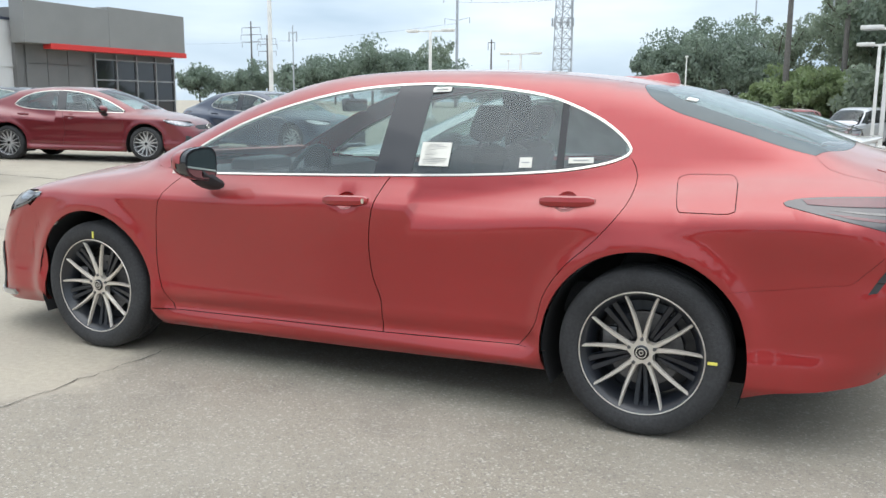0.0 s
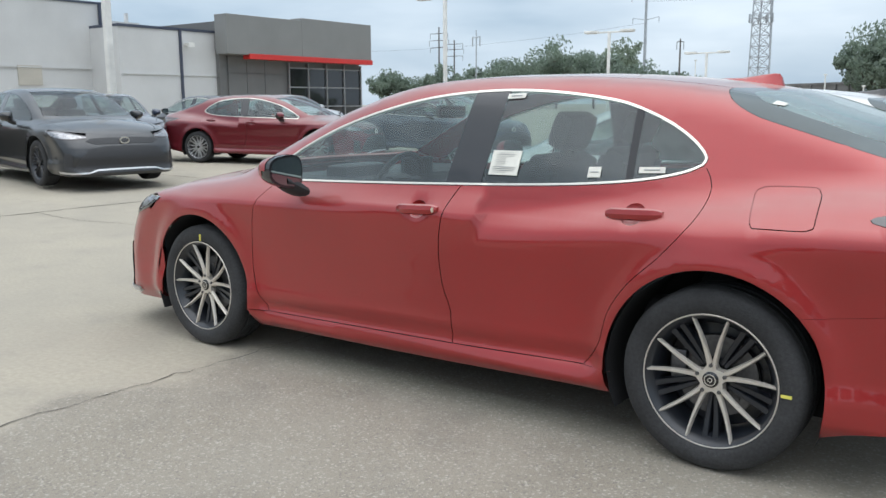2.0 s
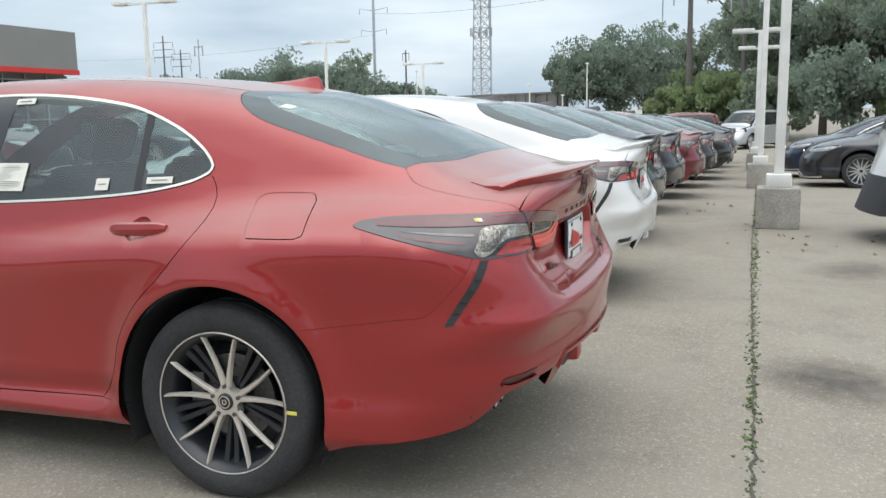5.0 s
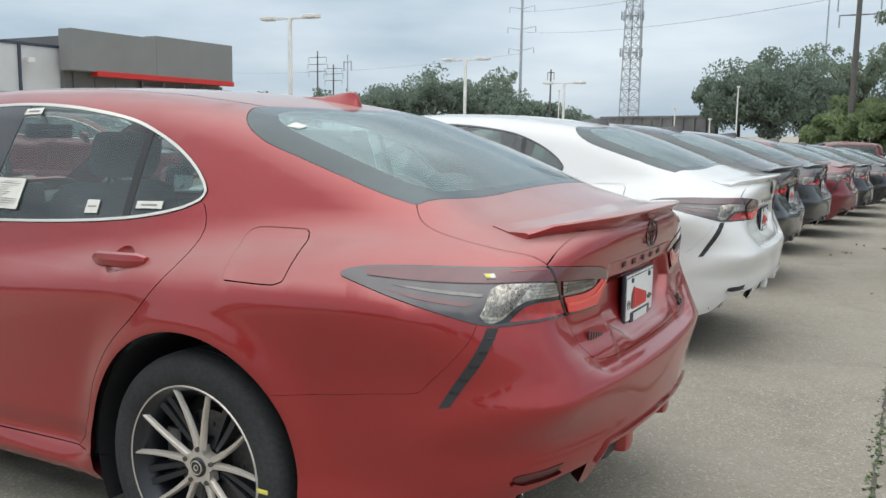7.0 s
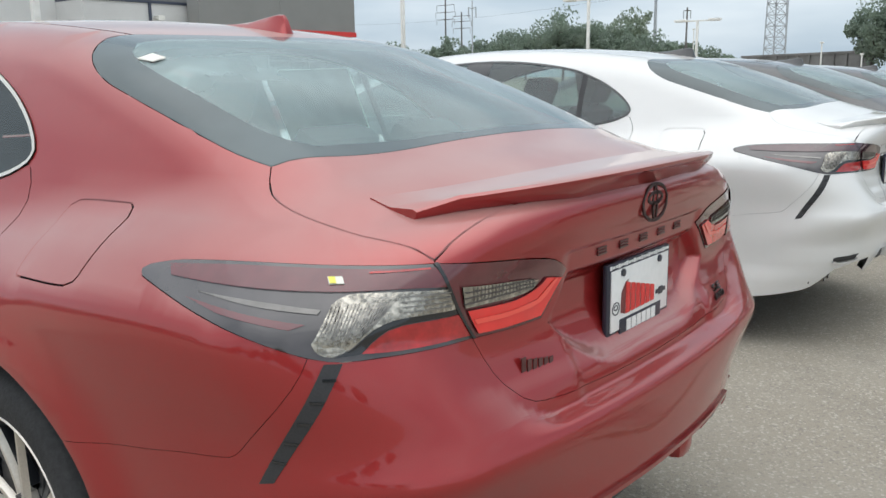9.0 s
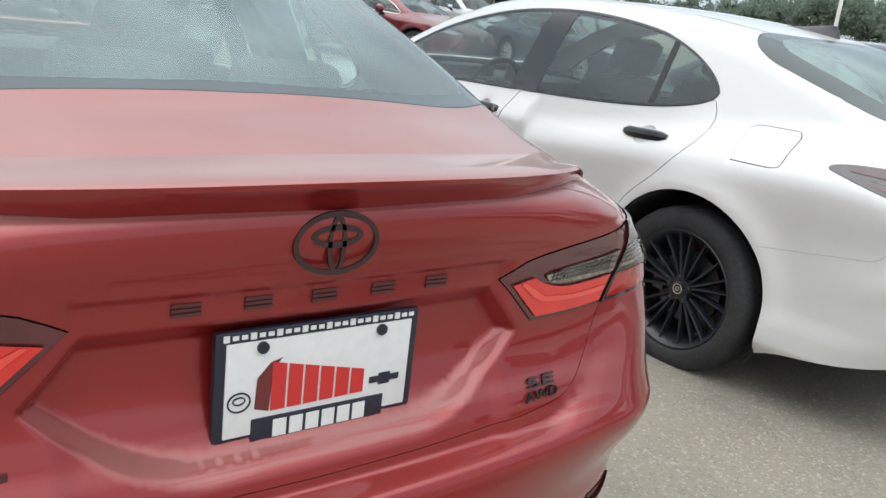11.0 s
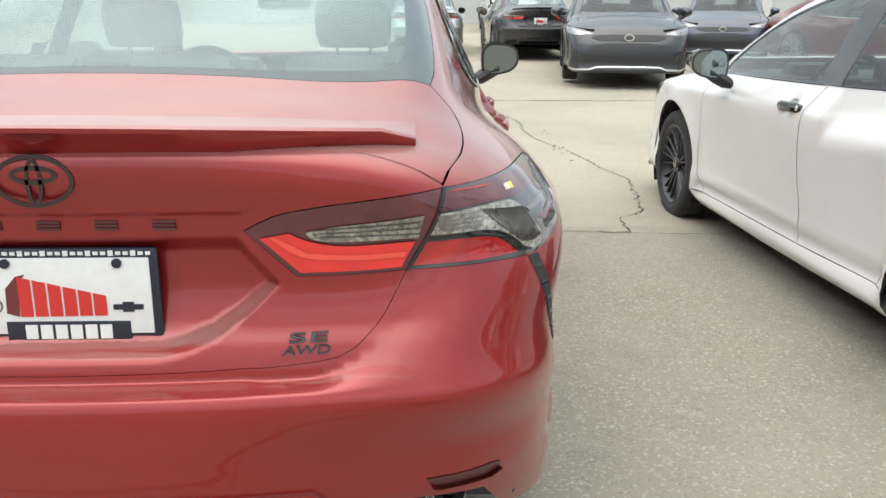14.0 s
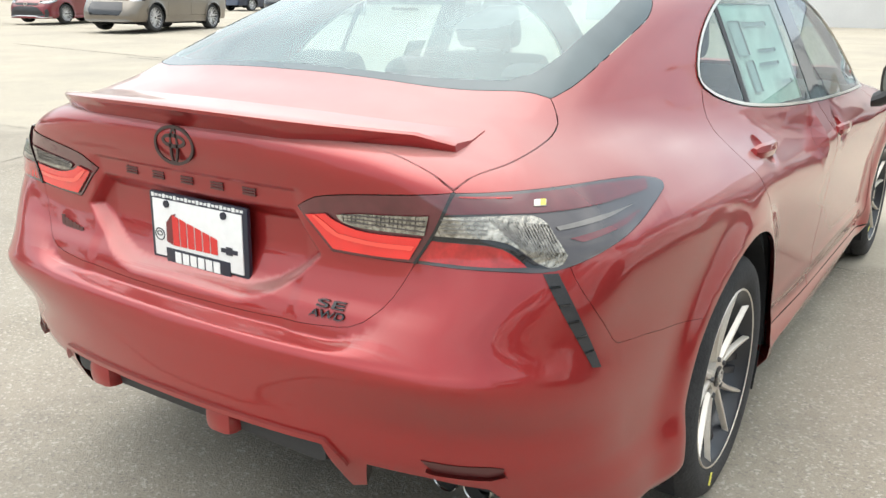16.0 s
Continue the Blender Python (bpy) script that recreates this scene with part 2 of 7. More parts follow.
LENS_GLOW = material("lens_light_red", (0.74, 0.024, 0.019), rough=0.2, coat=1.0, stain=0.06, stain_scale=20)
LENS_CORE = material("lens_core_red", (0.86, 0.075, 0.05), rough=0.25, coat=1.0)
LENS_SMOKE = material("lens_smoked", (0.050, 0.042, 0.043), rough=0.10, coat=1.0, stain=0.25, stain_scale=12)
LENS_SMOKE_LIGHT = material("lens_smoked_pale", (0.14, 0.128, 0.115), rough=0.15, coat=1.0, stain=0.2, stain_scale=30)
LENS_CLEAR = material("lens_clear_reflector", (0.36, 0.335, 0.285), rough=0.22, metal=0.7, coat=1.0, stain=0.45, stain_scale=42, grain=0.45, grain_scale=120, bump=0.3, bump_scale=110)
LENS_REDDARK = material("lens_dark_red", (0.105, 0.016, 0.020), rough=0.12, coat=1.0, stain=0.15, stain_scale=20)
LENS_MAROON = material("lens_smoked_maroon", (0.060, 0.022, 0.028), rough=0.12, coat=1.0, stain=0.15, stain_scale=20)
HEADLAMP = material("headlamp_reflector", (0.28, 0.28, 0.29), rough=0.18, metal=0.85, coat=1.0, stain=0.3, stain_scale=25)
PAPER = material("sticker_paper", (0.70, 0.68, 0.61), rough=0.6, grain=0.04)
INK = material("sticker_ink", (0.30, 0.30, 0.30), rough=0.7)
YELLOW = material("yellow_tag", (0.75, 0.68, 0.12), rough=0.6, grain=0.05)
PLATE_WHITE = material("plate_white", (0.80, 0.80, 0.78), rough=0.35, coat=0.3, grain=0.03)
PLATE_RED = material("plate_red", (0.62, 0.035, 0.03), rough=0.4)
PLATE_NAVY = material("plate_frame_navy", (0.012, 0.014, 0.03), rough=0.35, coat=0.3)
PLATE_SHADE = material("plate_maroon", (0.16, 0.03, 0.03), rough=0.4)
EMBLEM = material("emblem_dark", (0.030, 0.012, 0.012), rough=0.3, coat=0.4)
BADGE = material("badge_black", (0.010, 0.008, 0.008), rough=0.25, coat=0.5)
EXHAUST = material("exhaust_steel", (0.60, 0.58, 0.55), rough=0.2, metal=1.0)
MIRROR = material("mirror_glass", (0.25, 0.29, 0.29), rough=0.02, metal=1.0)


# ---------------------------------------------------------------- mesh helpers
FALL = ((2.0, 0.0), (3.2, .028), (6.0, .05), (8.85, .10), (11.6, .17), (14.4, .24), (17.2, .30), (21.0, .37), (28.0, .47), (42.0, .60), (60.0, .70))


def rise(x, y=0.0):
    """The lot climbs gently towards the buildings and falls away along the parked row."""
    f = 0.0
    for (y0, a), (y1, b) in zip(FALL, FALL[1:]):
        f += (b - a) * min(max((y - y0) / (y1 - y0), 0.0), 1.0)
    t = min(max((x + 10.0) / 6.0, 0.0), 1.0)
    return 0.017 * min(max(0.0, -9.0 - x), 60.0) - f * t * t * (3 - 2 * t)



def pchip(pts):
    """A smooth curve through (x, y) pairs that never overshoots."""
    a = np.array(pts, float)
    x, y = a[:, 0], a[:, 1]
    h, d = np.diff(x), np.diff(y) / np.diff(x)
    m = np.zeros_like(y)
    m[0], m[-1] = d[0], d[-1]
    for i in range(1, len(x) - 1):
        if d[i - 1] * d[i] > 0:
            w1, w2 = 2 * h[i] + h[i - 1], h[i] + 2 * h[i - 1]
            m[i] = (w1 + w2) / (w1 / d[i - 1] + w2 / d[i])

    def f(q):
        q = np.clip(np.asarray(q, float), x[0], x[-1])
        i = np.clip(np.searchsorted(x, q) - 1, 0, len(x) - 2)
        t = (q - x[i]) / h[i]
        t2, t3 = t * t, t * t * t
        return (2 * t3 - 3 * t2 + 1) * y[i] + (t3 - 2 * t2 + t) * h[i] * m[i] + (3 * t2 - 2 * t3) * y[i + 1] + (t3 - t2) * h[i] * m[i + 1]
    return f


def smax(a, b, k):
    h = np.maximum(k - np.abs(a - b), 0) / k
    return np.maximum(a, b) + h * h * k / 4


def sstep(a, b, v):
    t = np.clip((v - a) / (b - a), 0, 1)
    return t * t * (3 - 2 * t)


def spline(pts, step=0.03):
    """Catmull-Rom through the points, as a dense open polyline."""
    p = np.array(pts, float)
    if len(p) == 2:
        n = max(2, int(np.linalg.norm(p[1] - p[0]) / step) + 1)
        return [tuple(p[0] + (p[1] - p[0]) * i / (n - 1)) for i in range(n)]
    q = np.vstack([2 * p[0] - p[1], p, 2 * p[-1] - p[-2]])
    out = []
    for i in range(1, len(q) - 2):
        n = max(2, int(np.linalg.norm(q[i + 1] - q[i]) / step))
        for k in range(n):
            t = k / n
            out.append(tuple(0.5 * (2 * q[i] + (q[i + 1] - q[i - 1]) * t + (2 * q[i - 1] - 5 * q[i] + 4 * q[i + 1] - q[i + 2]) * t * t
                                    + (3 * q[i] - q[i - 1] - 3 * q[i + 1] + q[i + 2]) * t ** 3)))
    out.append(tuple(q[-2]))
    return out


def loop(*segments, step=0.03):
    """A closed outline of smooth segments that meet at corners."""
    out = []
    for i, seg in enumerate(segments):
        seg = list(seg)
        nxt = segments[(i + 1) % len(segments)][0]
        if math.dist(seg[-1], nxt) > 1e-4:
            pts = spline(seg, step)
            out += pts + spline([pts[-1], nxt], step)[1:-1]
        else:
            out += spline(seg, step)[:-1]
    clean = []
    for p in out:
        if not clean or math.dist(p, clean[-1]) > 2e-3:
            clean.append(p)
    if math.dist(clean[0], clean[-1]) < 2e-3:
        clean.pop()
    return clean


def area(lp):
    a = np.array(lp)
    b = np.roll(a, -1, 0)
    return 0.5 * np.sum(a[:, 0] * b[:, 1] - b[:, 0] * a[:, 1])


def inset(lp, d):
    """The outline moved inwards by d."""
    a = np.array(lp, float)
    if area(a) < 0:
        a = a[::-1]
    e = np.roll(a, -1, 0) - a
    e /= np.linalg.norm(e, axis=1)[:, None] + 1e-12
    n = np.stack([-e[:, 1], e[:, 0]], 1)
    m = n + np.roll(n, 1, 0)
    m /= np.maximum((m * m).sum(1) / 2, 0.5)[:, None]
    return [tuple(p) for p in a + m * d]


def inside(pts, lp):
    p, a = np.asarray(pts, float), np.array(lp, float)
    b = np.roll(a, -1, 0)
    res = np.zeros(len(p), bool)
    for (x1, y1), (x2, y2) in zip(a, b):
        if y1 == y2:
            continue
        c = ((y1 > p[:, 1]) != (y2 > p[:, 1])) & (p[:, 0] < (x2 - x1) * (p[:, 1] - y1) / (y2 - y1) + x1)
        res ^= c
    return res


def triangulate(lp, holes=(), res=0.04, extra=()):
    """Triangles over an outline with holes: vertices, triangles, boundary loops."""
    from mathutils.geometry import delaunay_2d_cdt
    pts, edges, rings = [], [], []
    for ring in (lp, *holes):
        s = len(pts)
        pts += [tuple(p) for p in ring]
        edges += [(s + i, s + (i + 1) % len(ring)) for i in range(len(ring))]
        rings.append(list(range(s, len(pts))))
    a = np.array(lp)
    lo, hi = a.min(0), a.max(0)
    gx = np.arange(lo[0] + res * 0.37, hi[0], res)
    gy = np.arange(lo[1] + res * 0.41, hi[1], res)
    g = np.array([(x + (j % 2) * res / 2, y) for j, y in enumerate(gy) for x in gx]).reshape(-1, 2)
    if len(g):
        ok = inside(g, lp)
        for h in holes:
            ok &= ~inside(g, h)
        g = g[ok]
        b = np.array(pts)
        if len(g):
            d = np.concatenate([np.sqrt(((c[:, None] - b[None]) ** 2).sum(2)).min(1) for c in np.array_split(g, max(1, len(g) // 400))])
            g = g[d > res * 0.45]
        if len(extra):
            e = np.array(extra)
            e = e[inside(e, lp)]
            for h in holes:
                e = e[~inside(e, h)]
            e = e[np.sqrt(((e[:, None] - b[None]) ** 2).sum(2)).min(1) > .004]
            d = np.concatenate([np.sqrt(((c[:, None] - e[None]) ** 2).sum(2)).min(1) for c in np.array_split(g, max(1, len(g) // 400))])
            g = np.vstack([g[d > res * 0.6], e])
        pts += [tuple(p) for p in g]
    v, _, f, ov, _, _ = delaunay_2d_cdt([Vector(p) for p in pts], edges, [], 0, 1e-6, True)
    v = np.array([(p.x, p.y) for p in v])
    f = np.array([t for t in f if len(t) == 3], int).reshape(-1, 3)
    c = v[f].mean(1)
    keep = inside(c, lp)
    for h in holes:
        keep &= ~inside(c, h)
    back = {}
    for i, src in enumerate(ov):
        for s in src:
            back[s] = i
    return v, f[keep], [[back[i] for i in r if i in back] for r in rings]


def link_mesh(name, verts, faces, mat, parent=None, label="", normals=None, smooth=True):
    me = bpy.data.meshes.new(name)
    me.from_pydata([tuple(v) for v in verts], [], [tuple(f) for f in faces])
    me.update()
    if smooth:
        me.polygons.foreach_set("use_smooth", [True] * len(me.polygons))
    if normals is not None:
        me.normals_split_custom_set_from_vertices([tuple(n) for n in normals])
    me.materials.append(mat)
    ob = new(name, me)
    if parent:
        ob.parent = parent
    if label:
        ob["label"] = label
    return ob


def part(name, bm, mat, parent=None, label="", smooth=True, angle=35):
    """Links a bmesh as one mesh object under a thing or a part."""
    me = bpy.data.meshes.new(name)
    bmesh.ops.recalc_face_normals(bm, faces=bm.faces)
    for f in bm.faces:
        f.smooth = smooth
    if smooth:
        for e in bm.edges:
            if len(e.link_faces) == 2 and e.calc_face_angle(0) > radians(angle):
                e.smooth = False
    bm.to_mesh(me)
    bm.free()
    me.materials.append(mat)
    ob = new(name, me)
    if parent:
        ob.parent = parent
    if label:
        ob["label"] = label
    return ob


def add_box(bm, cx, cy, cz, sx, sy, sz, bevel=0.0, m=None, seg=2):
    r = bmesh.ops.create_cube(bm, size=1.0, matrix=(m or Matrix()) @ Matrix.Translation((cx, cy, cz)) @ Matrix.Diagonal((sx, sy, sz, 1)))
    vs = r["verts"]
    if bevel:
        es = list({e for v in vs for e in v.link_edges})
        bmesh.ops.bevel(bm, geom=es, offset=bevel, segments=seg, affect="EDGES", profile=0.6, clamp_overlap=True)
    return bm


def add_cyl(bm, p0, p1, r0, r1=None, n=12, caps=True):
    p0, p1 = Vector(p0), Vector(p1)
    d = p1 - p0
    m = Matrix.Translation((p0 + p1) / 2) @ d.to_track_quat("Z", "Y").to_matrix().to_4x4()
    bmesh.ops.create_cone(bm, cap_ends=caps, segments=n, radius1=r0, radius2=r0 if r1 is None else r1, depth=d.length, matrix=m)
    return bm


def lathe(bm, profile, n=48, centre=(0, 0, 0)):
    """Turns (radius, y) pairs about the y axis."""
    rings = []
    for r, y in profile:
        rings.append([bm.verts.new((centre[0] + r * math.cos(2 * math.pi * i / n), centre[1] + y, centre[2] + r * math.sin(2 * math.pi * i / n))) for i in range(n)])
    for a, b in zip(rings, rings[1:]):
        for i in range(n):
            bm.faces.new((a[i], a[(i + 1) % n], b[(i + 1) % n], b[i]))
    return bm


def prism(bm, poly, y0, y1, scale1=1.0):
    """An (x, z) outline pulled from y0 to y1."""
    c = np.mean(np.array(poly), 0)
    a = [bm.verts.new((p[0], y0, p[1])) for p in poly]
    b = [bm.verts.new((c[0] + (p[0] - c[0]) * scale1, y1, c[1] + (p[1] - c[1]) * scale1)) for p in poly]
    n = len(poly)
    for i in range(n):
        bm.faces.new((a[i], a[(i + 1) % n], b[(i + 1) % n], b[i]))
    bm.faces.new(a)
    bm.faces.new(b[::-1])
    return bm


# ---------------------------------------------------------------- the sedan's skin
class Skin:
    """The body as smooth limits on width, length and height; a panel is an outline laid on it."""
    CR, CF, CY, ARC = 0.35, -3.15, 0.45, 0.6
    S_REAR = 0.35 + 0.6 * math.pi / 2 + 0.45
    S_FRONT = -3.15 - 0.6 * math.pi / 2 - 0.45

    def __init__(self):
        self.width = pchip([(.10, .80), (.17, .835), (.22, .872), (.27, .893), (.33, .892), (.42, .880), (.55, .885), (.68, .898), (.76, .906), (.82, .910), (.848, .9085),
                            (.868, .900), (.888, .886), (.93, .866), (.98, .840), (1.03, .795), (1.08, .745), (1.14, .68), (1.3, .5)])
        self.belt = pchip([(-3.95, .50), (-3.80, .66), (-3.66, .77), (-3.45, .855), (-3.1, .935), (-2.8, .975), (-2.5, 1.00), (-2.2, 1.01), (-1.0, 1.03), (-.3, 1.09),
                           (.2, 1.12), (.5, 1.13), (.7, 1.112), (.85, 1.088), (.98, 1.062), (1.1, 1.04)])
        self.roof = pchip([(-5.2, -2.0), (-3.25, .0), (-3.05, .80), (-2.8, .985), (-2.42, 1.165), (-2.05, 1.315), (-1.75, 1.395), (-1.45, 1.435), (-1.1, 1.450), (-.8, 1.447), (-.5, 1.432), (-.2, 1.402),
                           (.05, 1.36), (.3, 1.285), (.55, 1.195), (.75, 1.110), (.93, 1.01), (.97, .82), (1.05, .0), (3.0, -2.0)])
        self.rear_low = pchip([(.10, .93), (.22, .965), (.30, 1.005), (.38, 1.056), (.45, 1.088), (.52, 1.098), (.58, 1.100), (.62, 1.0995), (.645, 1.097), (.66, 1.090), (.70, 1.072), (.75, 1.051), (.80, 1.03), (.9, .99)])
        self.rear_up = pchip([(.5, 1.07), (.62, 1.062), (.69, 1.052), (.72, 1.043), (.76, 1.022), (.82, 1.008), (.90, 1.010), (.95, 1.018), (1.0, 1.036), (1.05, 1.060), (1.12, 1.07)])
        self.front = pchip([(.10, -3.73), (.2, -3.865), (.3, -3.83), (.42, -3.845), (.55, -3.815), (.64, -3.765), (.72, -3.71), (.8, -3.65), (.95, -3.5)])
        self.glass_w = pchip([(.85, .850), (.98, .826), (1.10, .775), (1.2, .728), (1.3, .678), (1.38, .632), (1.5, .55)])

    def lower(self, x, y, z):
        # the shoulder crease climbs towards the tail
        w = self.width(z - .022 * np.clip(x + 1.1, -1.2, 1.3) * np.exp(-((z - .87) / .10) ** 2))
        for hx in (0.0, -2.825):
            r = np.hypot(x - hx, z - 0.335)
            w = w + 0.029 * np.exp(-((r - 0.40) / 0.07) ** 2) * sstep(.12, .3, z)
        # the doors tuck in over a side skirt that stands out between the wheels
        zs = z + .043 * np.clip((-.5 - x) / 1.8, 0, 1)
        skirt = sstep(-2.46, -2.36, x) * (1 - sstep(-.46, -.38, x))
        w = w + skirt * (.020 * np.exp(-((zs - .240) / .030) ** 2) - .024 * np.exp(-((zs - .332) / .038) ** 2))
        tail = np.maximum(x - 0.1, 0)
        nose = np.maximum(-2.5 - x, 0)
        w = w - 0.10 * tail ** 2 * sstep(.62, .95, z) - 0.035 * tail ** 2 - 0.03 * tail ** 2 * (1 - sstep(.45, .70, z)) - 0.08 * tail ** 2 * np.exp(-((z - .68) / .10) ** 2) - 0.035 * nose ** 2 - 0.012 * nose ** 3
        w = w - 0.03 * np.maximum(-1.9 - x, 0) * sstep(.8, 1.0, z)
        for hx, hz in ((-1.31, .862), (-.325, .905)):
            w = w - 0.013 * np.exp(-(((x - hx) / .056) ** 2 + ((z - hz) / .046) ** 2) ** 2)
        side = y - w
        # tail: a bumper that stands proud below the lid's lower edge, and a number plate recess
        ledge = 0.664 + 0.02 * y * y
        fade = 1 - sstep(.45, .72, y)
        low, up = self.rear_low(z), self.rear_up(z)
        up = up + (np.maximum(low, up) - up) * (1 - fade)
        t = sstep(0, 1, (z - ledge + .006) / (.014 + .14 * sstep(.40, .66, y)))
        back = low * (1 - t) + up * t
        yt = np.where(z > .82, .30 + (.895 - z) * .85, .225 + (z - .69) * 1.05)
        dep = -smax(-np.minimum(.905 - z, yt - y), .70 - z, .09)
        back = back - 0.030 * sstep(0.0, .035, dep) - 0.006 * sstep(0.0, .008, .946 - z) * (1 - sstep(.29, .33, y)) * t
        bow = .055 * (y / .9) ** 2 + .085 * (y / .9) ** 4 + .15 * y * y * (1 - sstep(.50, .655, z))
        tailf = x - (back - bow)
        frontf = (self.front(z) + .07 * (y / .9) ** 2 + .20 * (y / .9) ** 4) - x
        body = smax(side, tailf, .20)
        body = smax(body, frontf, .17)
        crown = np.where(x > -1, .085 * (y / .66) ** 3, .055 * (y / .7) ** 2)
        top = z - (self.belt(x) - crown)
        return smax(body, top, .085)

    def upper(self, x, y, z):
        g = self.glass_w(z) - 0.085 * np.maximum((x + 1.0) / 1.1, 0) ** 1.35 - 0.05 * np.maximum(-1.2 - x, 0) ** 2
        shift = np.where(x > -1, .25 * sstep(-.6, .1, x), -.30 * sstep(-1.3, -1.9, x)) * y * y
        t = z - (self.roof(x + shift) - .085 * y * y)
        return smax(y - g, t, .10)

    def f(self, p):
        x, y, z = p[..., 0], np.abs(p[..., 1]), p[..., 2]
        return -smax(-self.lower(x, y, z), -self.upper(x, y, z), .05)

    def solve(self, start, step, n=90):
        """First place along start + t * step, t from 0 to 1, that is on the skin."""
        ts = np.linspace(0, 1, n)
        v = np.stack([self.f(start + step * t) for t in ts], 1)
        hitm = v <= 0
        first = np.where(hitm.any(1), hitm.argmax(1), v.argmin(1))
        first = np.maximum(first, 1)
        a, b = ts[first - 1], ts[first]
        for _ in range(26):
            m = (a + b) / 2
            neg = self.f(start + step * m[:, None]) <= 0
            b = np.where(neg, m, b)
            a = np.where(neg, a, m)
        return start + step * ((a + b) / 2)[:, None]

    def normal(self, p):
        e = 0.003
        g = np.stack([self.f(p + np.eye(3)[k] * e) - self.f(p - np.eye(3)[k] * e) for k in range(3)], 1)
        return g / (np.linalg.norm(g, axis=1)[:, None] + 1e-12)

    def girth(self, q):
        """Round the body at a height: (s, z), s is x along the flank and runs on round the corners to the middle of the tail or nose."""
        q = np.asarray(q, float)
        s, z = q[:, 0], q[:, 1]
        sign = np.ones_like(s)
        over = s > self.S_REAR
        sign[over] = -1
        s = np.where(over, 2 * self.S_REAR - s, s)
        under = s < self.S_FRONT
        sign[under] = -1
        s = np.where(under, 2 * self.S_FRONT - s, s)
        q4 = self.ARC * math.pi / 2
        bx, by, dx, dy = s.copy(), np.zeros_like(s), np.zeros_like(s), np.ones_like(s)
        for c, d in ((self.CR, 1), (self.CF, -1)):
            u = (s - c) * d
            fan = (u > 0) & (u <= q4)
            ph = np.clip(u / self.ARC, 0, math.pi / 2)
            bx, by = np.where(fan, c, bx), np.where(fan, self.CY, by)
            dx, dy = np.where(fan, d * np.sin(ph), dx), np.where(fan, np.cos(ph), dy)
            end = u > q4
            bx, by = np.where(end, c, bx), np.where(end, self.CY - (u - q4), by)
            dx, dy = np.where(end, d, dx), np.where(end, 0, dy)
        base = np.stack([bx, by, z], 1)
        way = np.stack([dx, dy, np.zeros_like(s)], 1)
        p = self.solve(base + way * 1.35, -way * 1.33)
        n = self.normal(p)
        p[:, 1] *= sign
        n[:, 1] *= sign
        return p, n

    def top(self, q):
        """From above: (x, y)."""
        q = np.asarray(q, float)
        st = np.stack([q[:, 0], q[:, 1], np.full(len(q), 1.8)], 1)
        p = self.solve(st, np.array([[0, 0, -1.4]]) * np.ones((len(q), 1)), 120)
        n = self.normal(np.abs(p) * [0, 1, 0] + p * [1, 0, 1])
        n[:, 1] *= np.where(p[:, 1] < 0, -1, 1)
        return p, n

    def s_of(self, x, y):
        q4 = self.ARC * math.pi / 2
        for c, d in ((self.CR, 1), (self.CF, -1)):
            if (x - c) * d > 0:
                if y < self.CY:
                    return c + d * (q4 + self.CY - y)
                return c + d * self.ARC * math.atan2((x - c) * d, y - self.CY)
        return x

    def on_girth(self, pts):
        """(x, y, z) near the skin as (s, z)."""
        return [(self.s_of(x, y), z) for x, y, z in pts]

    def drop(self, pts_xy):
        """Places seen from above, as (s, z) round the body."""
        p, _ = self.top(spline(pts_xy, .04))
        return self.on_girth([tuple(v) for v in p])


SKIN = Skin()
MESHES = {}


def panel(name, lp, chart, mat, parent, label="", gap=0.0, lift=0.0, thick=0.012, res=0.04, holes=(), mirror=False, key=None, extra=()):
    """An outline laid on the body's skin, with turned-in edges. mirror: on the other side. The same key shares one mesh."""
    k = (key or name, mirror)
    if k not in MESHES:
        lp2 = inset(lp, gap) if gap else lp
        v2, f, rings = triangulate(lp2, holes, res, extra)
        p, n = chart(v2)
        p = p + n * lift
        f = f.copy()
        a, b, c = p[f[:, 0]], p[f[:, 1]], p[f[:, 2]]
        if len(f) and np.sum(np.cross(b - a, c - a) * n[f[:, 0]]) < 0:
            f = f[:, ::-1]
        verts, norms, faces = [p], [n], [tuple(t) for t in f]
        count = len(p)
        for r in rings:
            m = len(r)
            top_v, low_v = p[r], p[r] - n[r] * (thick + lift * 0.5)
            verts += [top_v, low_v]
            norms += [n[r], n[r]]
            faces += [(count + i, count + m + i, count + m + (i + 1) % m, count + (i + 1) % m) for i in range(m)]
            count += 2 * m
        v, nn = np.vstack(verts), np.vstack(norms)
        if mirror:
            v, nn = v * [1, -1, 1], nn * [1, -1, 1]
            faces = [t[::-1] for t in faces]
        me = bpy.data.meshes.new(name)
        me.from_pydata(v.tolist(), [], [tuple(int(i) for i in t) for t in faces])
        me.update()
        me.polygons.foreach_set("use_smooth", [True] * len(me.polygons))
        me.normals_split_custom_set_from_vertices(nn.tolist())
        me.materials.append(mat)
        MESHES[k] = me
    return use(name, MESHES[k], mat, parent, label)


def use(name, me, mat, parent, label=""):
    ob = new(name, me)
    ob.parent = parent
    ob.material_slots[0].link = "OBJECT"
    ob.material_slots[0].material = mat
    if label:
        ob["label"] = label
    return ob


